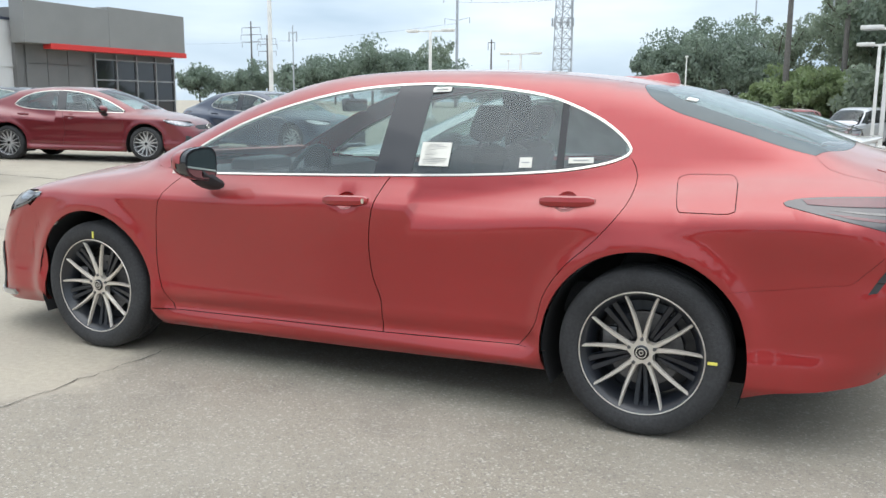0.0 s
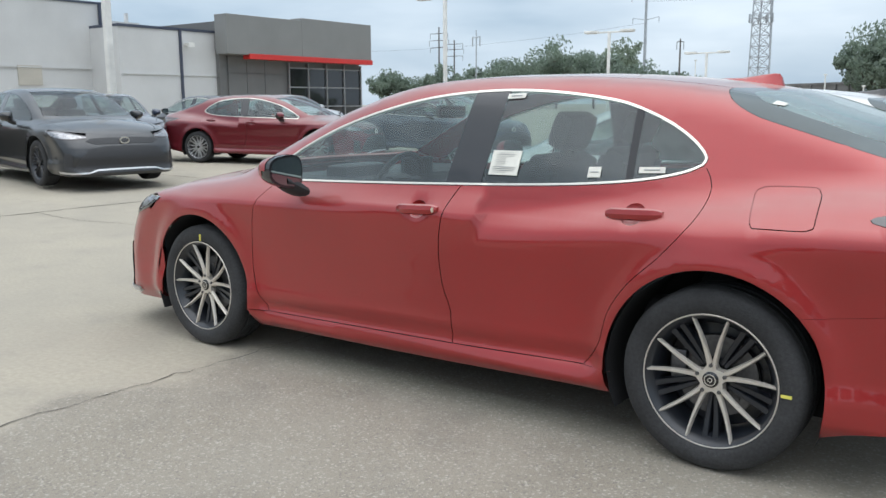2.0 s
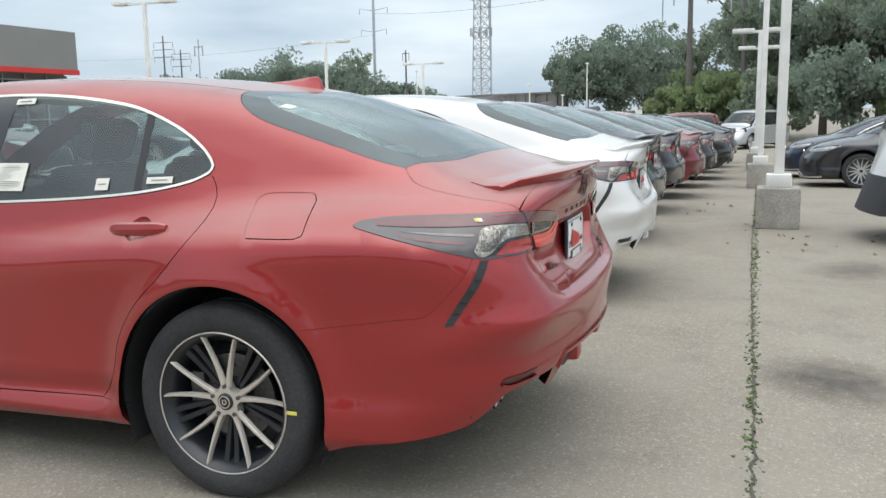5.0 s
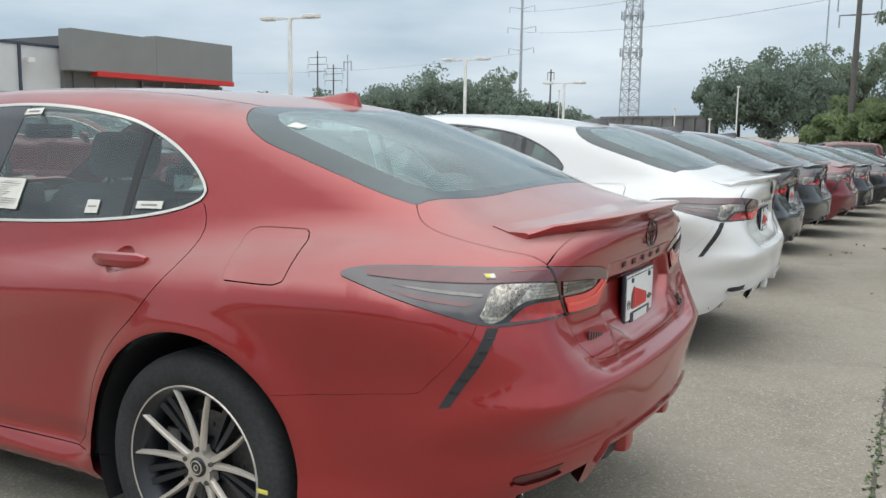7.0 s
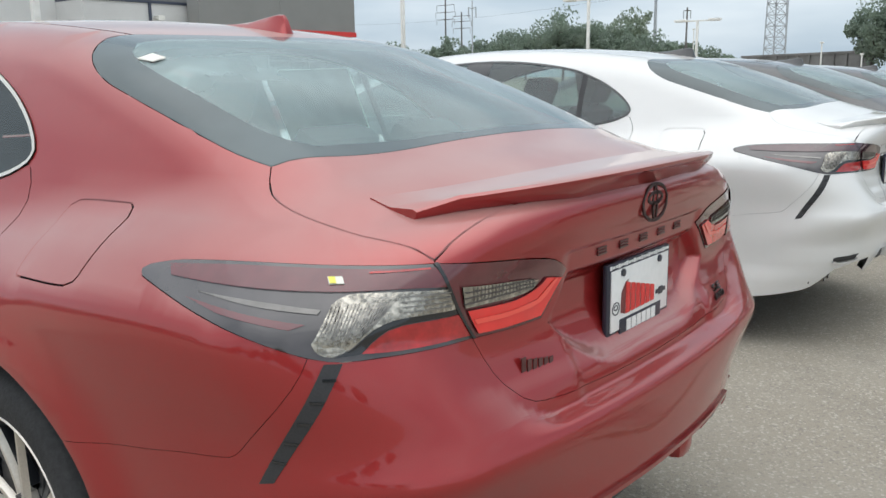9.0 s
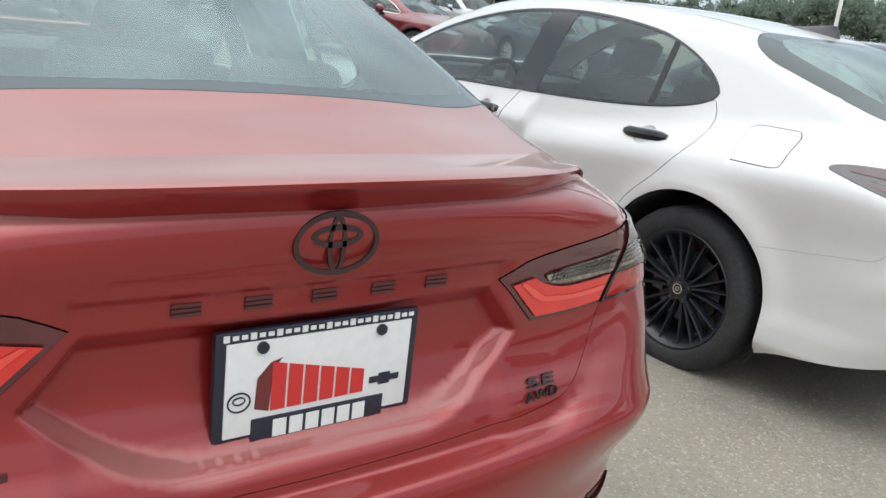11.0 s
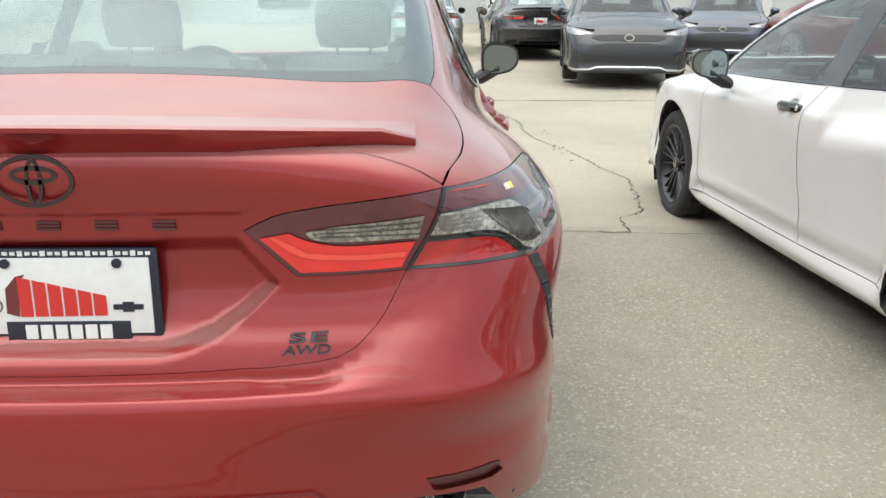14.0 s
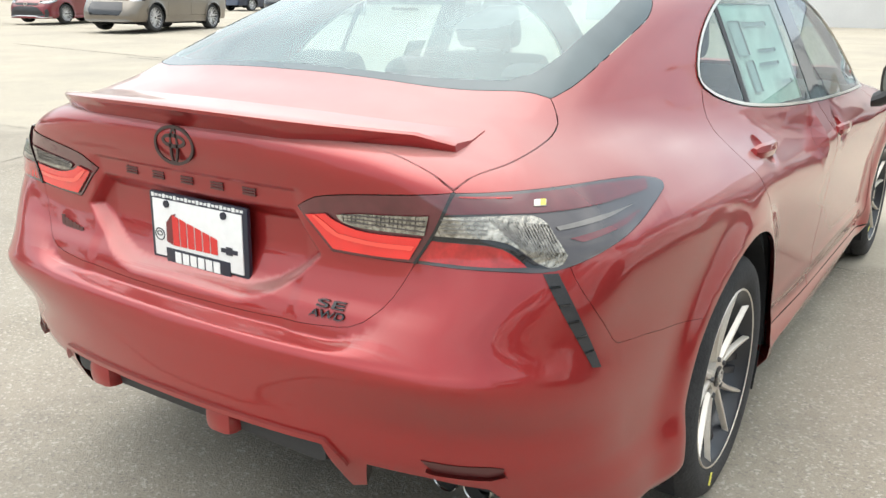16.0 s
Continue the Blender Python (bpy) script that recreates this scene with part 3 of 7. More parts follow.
def shared(name, key, make, mat, parent, label="", mirror=False, smooth=True, angle=35):
    """A part whose mesh is made once and then used by every car."""
    k = (key, mirror)
    if k not in MESHES:
        bm = bmesh.new()
        make(bm)
        if mirror:
            bmesh.ops.scale(bm, vec=(1, -1, 1), verts=bm.verts)
        bmesh.ops.recalc_face_normals(bm, faces=bm.faces)
        for f in bm.faces:
            f.smooth = smooth
        for e in bm.edges:
            if smooth and len(e.link_faces) == 2 and e.calc_face_angle(0) > radians(angle):
                e.smooth = False
        me = bpy.data.meshes.new(name)
        bm.to_mesh(me)
        bm.free()
        me.materials.append(mat)
        MESHES[k] = me
    return use(name, MESHES[k], mat, parent, label)


def on(pts):
    return SKIN.on_girth(pts)


def arc(cx, cz, r, a0, a1, n=14):
    return [(cx + r * math.cos(radians(a0 + (a1 - a0) * i / n)), cz + r * math.sin(radians(a0 + (a1 - a0) * i / n))) for i in range(n + 1)]


# ---- shared outlines, on the flank as (s, z)
BELT_LINE = [(-2.36, .930), (-2.20, .935), (-1.71, .950), (-1.14, .970), (-.71, .988), (-.44, 1.008), (-.28, 1.03), (-.17, 1.057), (-.118, 1.082)]
WIN_TOP = [(-.118, 1.082), (-.105, 1.112), (-.15, 1.165), (-.25, 1.232), (-.39, 1.293), (-.53, 1.330), (-.79, 1.362), (-1.06, 1.370), (-1.35, 1.350), (-1.62, 1.300),
           (-1.91, 1.215), (-2.16, 1.105), (-2.36, .985)]
B_SEAM = [(-1.12, .970), (-1.16, .89), (-1.195, .70), (-1.185, .54), (-1.145, .43), (-1.135, .285)]
F_EDGE = [(-2.26, .945), (-2.36, .81), (-2.40, .60), (-2.38, .40), (-2.31, .262)]
R_EDGE = [(-.10, 1.072), (-.07, 1.01), (-.09, .90), (-.19, .77), (-.315, .65), (-.395, .53), (-.43, .40), (-.50, .305)]
LAMP_TOP = on([(.485, .814, .949), (.548, .80, .960), (.70, .765, .968), (.84, .715, .970), (.948, .622, .970)])
LAMP_TIP = on([(.485, .814, .949), (.470, .828, .940), (.479, .832, .930)])
LAMP_LOW = on([(.479, .832, .930), (.554, .837, .912), (.70, .838, .880), (.847, .805, .845), (.893, .775, .838), (.938, .712, .840), (.976, .562, .838)])
LAMP_SEAM = on([(.948, .622, .970), (.962, .60, .905), (.976, .562, .838)])
INNER_TOP = on([(.948, .622, .970), (.988, .518, .960), (1.0, .42, .949), (1.002, .352, .936), (1.001, .303, .911)])
INNER_TIP = on([(1.001, .303, .911), (1.0, .326, .890), (.993, .384, .834)])
INNER_LOW = on([(.993, .384, .834), (.986, .468, .834), (.976, .562, .838)])
LID_SIDE_TOP = [(.560, .610), (.607, .652), (.71, .667), (.83, .658), (.948, .622)]
LID_SIDE_LOW = on([(.976, .562, .838), (.991, .527, .772), (1.0, .495, .735), (1.0, .45, .706), (1.0, .36, .695)])
LID_BOTTOM = on([(1.0, .36, .695), (1.0, .20, .687), (1.0, .0, .684)])
GLASS_SIDE_EDGE = [(-.11, .44), (-.105, .51), (-.065, .575), (.02, .608), (.15, .617), (.36, .622), (.48, .620), (.560, .610)]
ROOF_EDGE = [(-2.55, .665), (-2.2, .610), (-1.72, .545), (-1.2, .530), (-.7, .515), (-.35, .480), (-.11, .44)]
GLASS_TOP = [(-.11, .44), (-.04, .30), (.01, .15), (.025, 0)]
GLASS_BASE = [(.560, .610), (.635, .50), (.680, .38), (.70, .20), (.707, 0)]
LID_BACK = [(.948, .622), (.965, .45), (.985, .25), (.995, 0)]
COWL = [(-2.55, .665), (-2.68, .45), (-2.76, .2), (-2.78, 0)]
SCREEN_TOP = [(-1.72, .545), (-1.77, .35), (-1.80, 0)]
HOOD_SIDE = [(-2.55, .665), (-2.8, .70), (-3.1, .70), (-3.35, .66), (-3.52, .58), (-3.60, .48)]
HOOD_NOSE = [(-3.60, .48), (-3.67, .25), (-3.685, 0)]
QUARTER_SEAM = [(.302, .609), (.55, .633), (.66, .648)] + on([(.71, .89, .660), (.752, .887, .670), (.782, .876, .704), (.833, .829, .795), (.85, .805, .845)])


# ---------------------------------------------------------------- wheels
def tyre_mesh(bm):
    prof = [(.226, -.095), (.250, -.112), (.290, -.116), (.316, -.108), (.328, -.096), (.334, -.075), (.335, -.052), (.329, -.050), (.329, -.044), (.335, -.042),
            (.335, -.012), (.329, -.010), (.329, .010), (.335, .012), (.335, .042), (.329, .044), (.329, .050), (.335, .052), (.334, .075), (.328, .096), (.316, .108),
            (.290, .1165), (.268, .116), (.254, .112), (.246, .107), (.236, .096), (.228, .085)]
    lathe(bm, prof, n=64)


def barrel_mesh(bm):
    lathe(bm, [(.2435, .100), (.245, .106), (.239, .108), (.232, .102), (.222, .085), (.205, .06), (.200, -.04), (.215, -.09), (.226, -.098)], n=56)
    lathe(bm, [(.0, .012), (.11, .010), (.12, -.02), (.198, -.03)], n=40)


def lip_mesh(bm):
    lathe(bm, [(.2395, .1050), (.2400, .1095), (.2430, .1105), (.2455, .1075)], n=64)


def disc_mesh(bm):
    lathe(bm, [(.07, .016), (.150, .018), (.152, .010), (.152, .0), (.07, .0)], n=40)
    for a in range(8):
        add_box(bm, .11 * math.cos(a * .785), .02, .11 * math.sin(a * .785), .012, .006, .012)


def caliper_mesh(bm):
    add_box(bm, .135, .030, .02, .06, .03, .13, bevel=.012)


def spoke_shape(bm, r0, r1, w0, w1, a0, a1, y0, y1, depth, mid=1.25):
    """A tapered arm from the hub to the lip, dished."""
    n = 6
    rows = []
    for i in range(n + 1):
        t = i / n
        r, a = r0 + (r1 - r0) * t, radians(a0 + (a1 - a0) * t)
        w = (w0 + (w1 - w0) * t) * (1 + (mid - 1) * math.sin(math.pi * t) * .6)
        y = y0 + (y1 - y0) * t ** 1.4
        c, tx, tz = (r * math.sin(a), r * math.cos(a)), math.cos(a), -math.sin(a)
        rows.append([bm.verts.new((c[0] + tx * o, yy, c[1] + tz * o)) for o, yy in
                     ((-w / 2 - .003, y - depth), (-w / 2, y - .003), (-w / 2 + .002, y), (w / 2 - .002, y), (w / 2, y - .003), (w / 2 + .003, y - depth))])
    for p, q in zip(rows, rows[1:]):
        for i in range(5):
            bm.faces.new((p[i], p[i + 1], q[i + 1], q[i]))
        bm.faces.new((p[5], p[0], q[0], q[5]))
    bm.faces.new(rows[0][::-1])
    bm.faces.new(rows[-1])


def hub_star(bm):
    pts = []
    for k in range(5):
        for da, r in ((-30, .046), (-13, .062), (0, .058), (13, .062)):
            a = radians(72 * k + da)
            pts.append((r * math.sin(a), r * math.cos(a)))
    prism(bm, pts, .050, .082, .93)


def nut_mesh(bm):
    add_cyl(bm, (0, .06, .052), (0, .088, .052), .0095, .007, n=6)


def cap_mesh(bm):
    lathe(bm, [(.0, .090), (.024, .089), (.029, .086), (.030, .075)], n=24)


def cap_ring_mesh(bm):
    lathe(bm, [(.0185, .0895), (.0185, .0925), (.0215, .0925), (.0215, .0895)], n=24)
    lathe(bm, [(.0065, .090), (.0065, .0925), (.0090, .0925), (.0090, .090)], n=16)


def add_wheel(car, x, side, style, near, radius=.335):
    """side: 1 right, -1 left. style: 'cut' machined pairs, 'black' fine black arms, 'silver' ten arms."""
    w = shared("wheel", "barrel", barrel_mesh, WHEEL_BLACK if style != "silver" else STEEL, car)
    turn = pose(x, side * .79, radius, 0, random.uniform(0, 360) if not near else {1: 8.0, -1: 1.5}[side], 0 if side > 0 else 180)
    w.matrix_basis = turn @ Matrix.Diagonal((radius / .335, 1, radius / .335, 1))
    shared("tyre", "tyre", tyre_mesh, RUBBER, w)
    shared("brake_disc", "disc", disc_mesh, STEEL, w)
    if near:
        shared("brake_caliper", "caliper", caliper_mesh, STEEL, w)
    cap = shared("hub_cap", "cap", cap_mesh, GLOSS_BLACK, w)
    if near:
        shared("cap_ring", "cap_ring", cap_ring_mesh, ALLOY, w)
    if style == "cut":
        shared("lip", "lip", lip_mesh, ALLOY, w, "machined rim lip")
        shared("hub", "hub", hub_star, ALLOY, w)
    elif style == "silver":
        shared("hub", "hub", hub_star, ALLOY_BRIGHT, w)
        shared("lip", "lip", lip_mesh, ALLOY_BRIGHT, w)
    else:
        shared("hub", "hub", hub_star, WHEEL_BLACK, w)
        shared("lip", "lip", lip_mesh, WHEEL_BLACK, w)
    kinds = {"cut": [("cut_l", (.048, .239, .0165, .0078, -9, -16.0, .080, .104, .014, 1.0), ALLOY), ("cut_r", (.048, .239, .0165, .0078, 9, 16.0, .080, .104, .014, 1.0), ALLOY),
                     ("cutd_l", (.060, .236, .016, .024, -29, -31, .052, .082, .03, 1.0), WHEEL_BLACK), ("cutd_r", (.060, .236, .016, .024, 29, 31, .052, .082, .03, 1.0), WHEEL_BLACK)],
             "black": [("blk_a", (.045, .231, .012, .008, -5, -7, .078, .098, .03), WHEEL_BLACK), ("blk_b", (.045, .231, .012, .008, 5, 7, .078, .098, .03), WHEEL_BLACK),
                       ("blk_c", (.050, .231, .011, .008, -22, -25, .070, .096, .03), WHEEL_BLACK), ("blk_d", (.050, .231, .011, .008, 22, 25, .070, .096, .03), WHEEL_BLACK)],
             "silver": [("sil_a", (.045, .231, .024, .014, -8, -11, .076, .099, .03), ALLOY_BRIGHT), ("sil_b", (.045, .231, .024, .014, 8, 11, .076, .099, .03), ALLOY_BRIGHT),
                        ("sil_c", (.045, .231, .022, .012, 36, 36, .068, .096, .03), ALLOY_BRIGHT)]}[style]
    for key, args, mat in kinds:
        if near:
            for k in range(5):
                o = shared("spoke", key, lambda bm: spoke_shape(bm, *args), mat, w)
                o.matrix_basis = pose(0, 0, 0, 0, 72 * k, 0)
        else:
            def all_five(bm):
                for k in range(5):
                    a = list(args)
                    a[4], a[5] = a[4] + 72 * k, a[5] + 72 * k
                    spoke_shape(bm, *a)
            shared("spokes", key + "_five", all_five, mat, w)
    if near:
        for k in range(5):
            o = shared("lug_nut", "nut", nut_mesh, STEEL, w)
            o.matrix_basis = pose(0, 0, 0, 0, 72 * k, 0)
    return w


# ---------------------------------------------------------------- cabin
def seat_mesh(bm):
    add_box(bm, .10, 0, .24, .50, .50, .16, bevel=.05)
    m = Matrix.Translation((.36, 0, .30)) @ Matrix.Rotation(radians(20), 4, "Y")
    add_box(bm, 0, 0, .27, .13, .48, .58, bevel=.055, m=m)
    add_box(bm, 0, .19, .30, .17, .10, .44, bevel=.045, m=m)
    add_box(bm, 0, -.19, .30, .17, .10, .44, bevel=.045, m=m)
    add_cyl(bm, m @ Vector((0, .06, .54)), m @ Vector((0, .06, .64)), .007)
    add_cyl(bm, m @ Vector((0, -.06, .54)), m @ Vector((0, -.06, .64)), .007)
    add_box(bm, -.01, 0, .67, .10, .27, .17, bevel=.045, m=m)


def bench_mesh(bm):
    add_box(bm, -.30, 0, .47, .50, 1.24, .16, bevel=.05)
    m = Matrix.Translation((.02, 0, .50)) @ Matrix.Rotation(radians(24), 4, "Y")
    add_box(bm, 0, 0, .27, .14, 1.22, .58, bevel=.05, m=m)
    for y in (-.38, 0, .38):
        add_box(bm, .0, y, .62, .10, .26, .13, bevel=.04, m=m)


def dash_mesh(bm):
    add_box(bm, -2.28, 0, .84, .56, 1.40, .20, bevel=.07)
    add_box(bm, -2.14, -.36, .95, .16, .36, .10, bevel=.04)
    add_box(bm, -2.02, 0, .94, .03, .26, .16, bevel=.012)
    add_box(bm, -1.72, 0, .55, .90, .26, .36, bevel=.05)


def steering_mesh(bm):
    m = Matrix.Translation((-1.86, -.37, .89)) @ Matrix.Rotation(radians(-66), 4, "Y")
    r, rr, n, k = .185, .016, 40, 8
    rings = [[bm.verts.new(m @ Vector(((r + rr * math.cos(b)) * math.cos(a), (r + rr * math.cos(b)) * math.sin(a), rr * math.sin(b))))
              for b in [2 * math.pi * j / k for j in range(k)]] for a in [2 * math.pi * i / n for i in range(n)]]
    for i in range(n):
        for j in range(k):
            bm.faces.new((rings[i][j], rings[(i + 1) % n][j], rings[(i + 1) % n][(j + 1) % k], rings[i][(j + 1) % k]))
    add_box(bm, 0, 0, -.01, .10, .34, .03, bevel=.012, m=m)
    add_box(bm, 0, 0, 0, .13, .16, .05, bevel=.02, m=m)


def shelf_mesh(bm):
    add_box(bm, .37, 0, 1.005, .54, 1.18, .03, bevel=.012)
    add_box(bm, .52, 0, 1.055, .05, .20, .05, bevel=.01)


def floor_mesh(bm):
    add_box(bm, -1.55, 0, .215, 3.6, 1.34, .05)
    add_box(bm, .45, 0, .33, .50, 1.10, .04)
    add_box(bm, -3.25, 0, .30, .55, 1.20, .04)


def add_cabin(car, full=True):
    shared("underbody", "floor", floor_mesh, SHELL, car)
    for y in (-.37, .37):
        o = shared("front_seat", "seat", seat_mesh, CLOTH, car)
        o.matrix_basis = pose(-1.42, y, .26)
    shared("rear_seat", "bench", bench_mesh, CLOTH, car).matrix_basis = pose(-.16, 0, 0)
    shared("dashboard", "dash", dash_mesh, PLASTIC_DARK, car)
    shared("parcel_shelf", "shelf", shelf_mesh, PLASTIC_DARK, car)
    if full:
        shared("steering_wheel", "steering", steering_mesh, PLASTIC_DARK, car)

        def rear_view(bm):
            add_box(bm, -1.78, 0, 1.27, .03, .24, .07, bevel=.015)
            add_cyl(bm, (-1.78, 0, 1.29), (-1.83, 0, 1.36), .01)
        shared("inside_mirror", "inside_mirror", rear_view, GLOSS_BLACK, car)


# ---------------------------------------------------------------- small body parts
def handle_mesh(bm):
    n = 10
    rows = []
    for i in range(n + 1):
        t = i / n * 2 - 1
        x = t * .125
        h = .0150 * (1 - abs(t) ** 8 * .45)
        d = .030 * (1 - abs(t) ** 3.5 * .70) + .004
        rows.append([bm.verts.new((x, d + dy, h * a)) for a, dy in ((-.55, -.018), (-1, -.008), (-.75, .004), (0, .009), (.75, .004), (1, -.008), (.55, -.018))])
    for p, q in zip(rows, rows[1:]):
        for j in range(7):
            bm.faces.new((p[j], p[(j + 1) % 7], q[(j + 1) % 7], q[j]))
    bm.faces.new(rows[0])
    bm.faces.new(rows[-1][::-1])


def cup_loop(hx, hz, r=1.0, n=28):
    """The oval outline of the finger cup behind a door handle."""
    return [(hx - .006 + .046 * r * math.cos(a), hz - .002 + .038 * r * math.sin(a)) for a in [2 * math.pi * i / n for i in range(n)]]


def cup_mesh(hx, hz):
    """A shallow bowl pressed into the door."""
    def make(bm):
        rows = []
        for r in (1.0, .95, .86, .72, .5, .25):
            p, nn = SKIN.girth(cup_loop(hx, hz, r))
            rows.append([bm.verts.new(a - b * (.015 * (1 - r ** 3) + .0002)) for a, b in zip(p, nn)])
        for a, b in zip(rows, rows[1:]):
            for i in range(28):
                bm.faces.new((a[i], a[(i + 1) % 28], b[(i + 1) % 28], b[i]))
        bm.faces.new(rows[-1])
    return make


def keyhole_mesh(bm):
    add_cyl(bm, (.105, .016, 0), (.105, .034, 0), .0075, n=14)


def mirror_shell(bm, grow=1.0, cut=None):
    """A housing, rounded forwards and flat behind."""
    n, k = 20, 9
    rows = []
    for j in range(k + 1):
        t = j / k
        sc = math.sqrt(max(0, 1 - (1 - t) ** 2.4)) if t < 1 else 1
        x = -.125 + .150 * t
        rows.append([bm.verts.new((x - .012 * math.cos(a) * t, .088 + .094 * grow * sc * math.copysign(abs(math.cos(a)) ** .7, math.cos(a)),
                                   .076 * grow * sc * math.copysign(abs(math.sin(a)) ** .62, math.sin(a)) * (1 - .22 * math.cos(a)) + .006 * math.cos(a))) for a in [2 * math.pi * i / n for i in range(n)]])
    for p, q in zip(rows, rows[1:]):
        for i in range(n):
            if cut is None or cut((p[i].co + q[i].co) / 2):
                bm.faces.new((p[i], p[(i + 1) % n], q[(i + 1) % n], q[i]))
    if cut is None:
        bm.faces.new(rows[-1])
    loose = [v for v in bm.verts if not v.link_faces]
    bmesh.ops.delete(bm, geom=loose, context="VERTS")


def mirror_cap(bm):
    mirror_shell(bm, 1.03, lambda c: c.x < -.012 and c.z > -.022)


def mirror_pane(bm):
    n = 20
    vs = [bm.verts.new((.028 - .012 * math.cos(a), .088 + .083 * math.copysign(abs(math.cos(a)) ** .7, math.cos(a)),
                        .065 * math.copysign(abs(math.sin(a)) ** .62, math.sin(a)) * (1 - .22 * math.cos(a)) + .006 * math.cos(a))) for a in [2 * math.pi * i / n for i in range(n)]]
    bm.faces.new(vs)


def mirror_foot(bm):
    rows = []
    for x, y, z, a, b in ((-.02, .085, -.045, .055, .035), (-.02, .045, -.06, .055, .045), (-.01, .005, -.085, .065, .04), (-.01, -.03, -.10, .07, .03)):
        rows.append([bm.verts.new((x + a * math.cos(t), y, z + b * math.sin(t))) for t in [2 * math.pi * i / 12 for i in range(12)]])
    for p, q in zip(rows, rows[1:]):
        for i in range(12):
            bm.faces.new((p[i], p[(i + 1) % 12], q[(i + 1) % 12], q[i]))
    bm.faces.new(rows[-1])


def fin_mesh(bm):
    xs = [(-.31, 0.0), (-.27, .008), (-.20, .020), (-.13, .039), (-.085, .051), (-.065, .052), (-.055, .040), (-.045, .0)]
    roof = SKIN.top([(x, 0) for x, _ in xs])[0][:, 2]
    rows = []
    for (x, h), zr in zip(xs, roof):
        w = .034 * (1 - ((x + .16) / .17) ** 2 * .7)
        top = zr - .012 + h + .008
        rows.append([bm.verts.new((x, yy, z)) for yy, z in ((-w, zr - .012), (-w * .45, zr + h * .45), (-.006, top - .003), (0, top), (.006, top - .003), (w * .45, zr + h * .45), (w, zr - .012))])
    for p, q in zip(rows, rows[1:]):
        for i in range(6):
            bm.faces.new((p[i], p[i + 1], q[i + 1], q[i]))
    bm.faces.new(rows[0])
    bm.faces.new(rows[-1][::-1])


def spoiler_mesh(bm):
    """A low lip along the lid's rear edge with pointed ends."""
    n = 40
    rows = []
    ys = np.linspace(-1, 1, n + 1) * .578
    te = 1.072 - .195 * np.abs(ys / .578) ** 2.6
    le = .895 - .125 * np.abs(ys / .578) ** 3
    deck = SKIN.top(np.stack([le, ys], 1))[0][:, 2]
    for i, y in enumerate(ys):
        e = abs(y) / .578
        lift = .026 * (1 - sstep(.90, 1.0, e) * .50)
        zt = 1.062 + lift - .032 * e ** 2.2
        zl = zt - .052 + .016 * e
        xl = float(SKIN.girth(on([(1.0, abs(y), zl)]))[0][0, 0])
        x0, x1, xb = le[i], te[i], min(te[i] - .03, .998)
        rows.append([bm.verts.new(c) for c in ((x0, y, deck[i] - .006), (x0 + .004, y, deck[i] + .001), (x0 * .55 + x1 * .45, y, deck[i] * .5 + zt * .5 - .006), (x1 - .008, y, zt),
                                               (x1, y, zt - .004), (x1 - .002, y, zt - .011), (min(x1 - .012, xl + .012), y, zt - .026), (min(x1 - .03, xl - .004), y, zl))])
    for p, q in zip(rows, rows[1:]):
        for i in range(8):
            bm.faces.new((p[i], p[(i + 1) % 8], q[(i + 1) % 8], q[i]))
    bm.faces.new(rows[0])
    bm.faces.new(rows[-1][::-1])


def liner_mesh(hx):
    def make(bm):
        n = 24
        for r0, y0, y1 in ((.398, .55, .893),):
            a = [bm.verts.new((hx + r0 * math.cos(t), y0, .335 + r0 * math.sin(t))) for t in np.linspace(-.45, math.pi + .45, n)]
            b = [bm.verts.new((hx + r0 * math.cos(t), y1, .335 + r0 * math.sin(t))) for t in np.linspace(-.45, math.pi + .45, n)]
            for i in range(n - 1):
                bm.faces.new((a[i], a[i + 1], b[i + 1], b[i]))
            bm.faces.new(a)
    return make


def ring_on(x, y0, z0, ry, rz, wy, n=36, depth=.006):
    """An upright oval ring that faces back."""
    def make(bm):
        vs = []
        for k, (s, d) in enumerate(((1, 0), (1, depth), (1 - wy, depth), (1 - wy, 0))):
            vs.append([bm.verts.new((x + d, y0 + ry * s * math.cos(a), z0 + rz * (s if k < 2 else 1 - wy * ry / rz) * math.sin(a))) for a in [2 * math.pi * i / n for i in range(n)]])
        for p, q in zip(vs, vs[1:] + vs[:1]):
            for i in range(n):
                bm.faces.new((p[i], p[(i + 1) % n], q[(i + 1) % n], q[i]))
    return make


def bars_on(rows, depth=.004):
    """Plain raised bars that face back: (x, y, z, width, height)."""
    def make(bm):
        for x, y, z, w, h in rows:
            add_box(bm, x, y, z, depth, w, h)
    return make


def skin_x(y, z):
    return float(SKIN.girth(on([(1.0, abs(y), z)]))[0][0, 0])


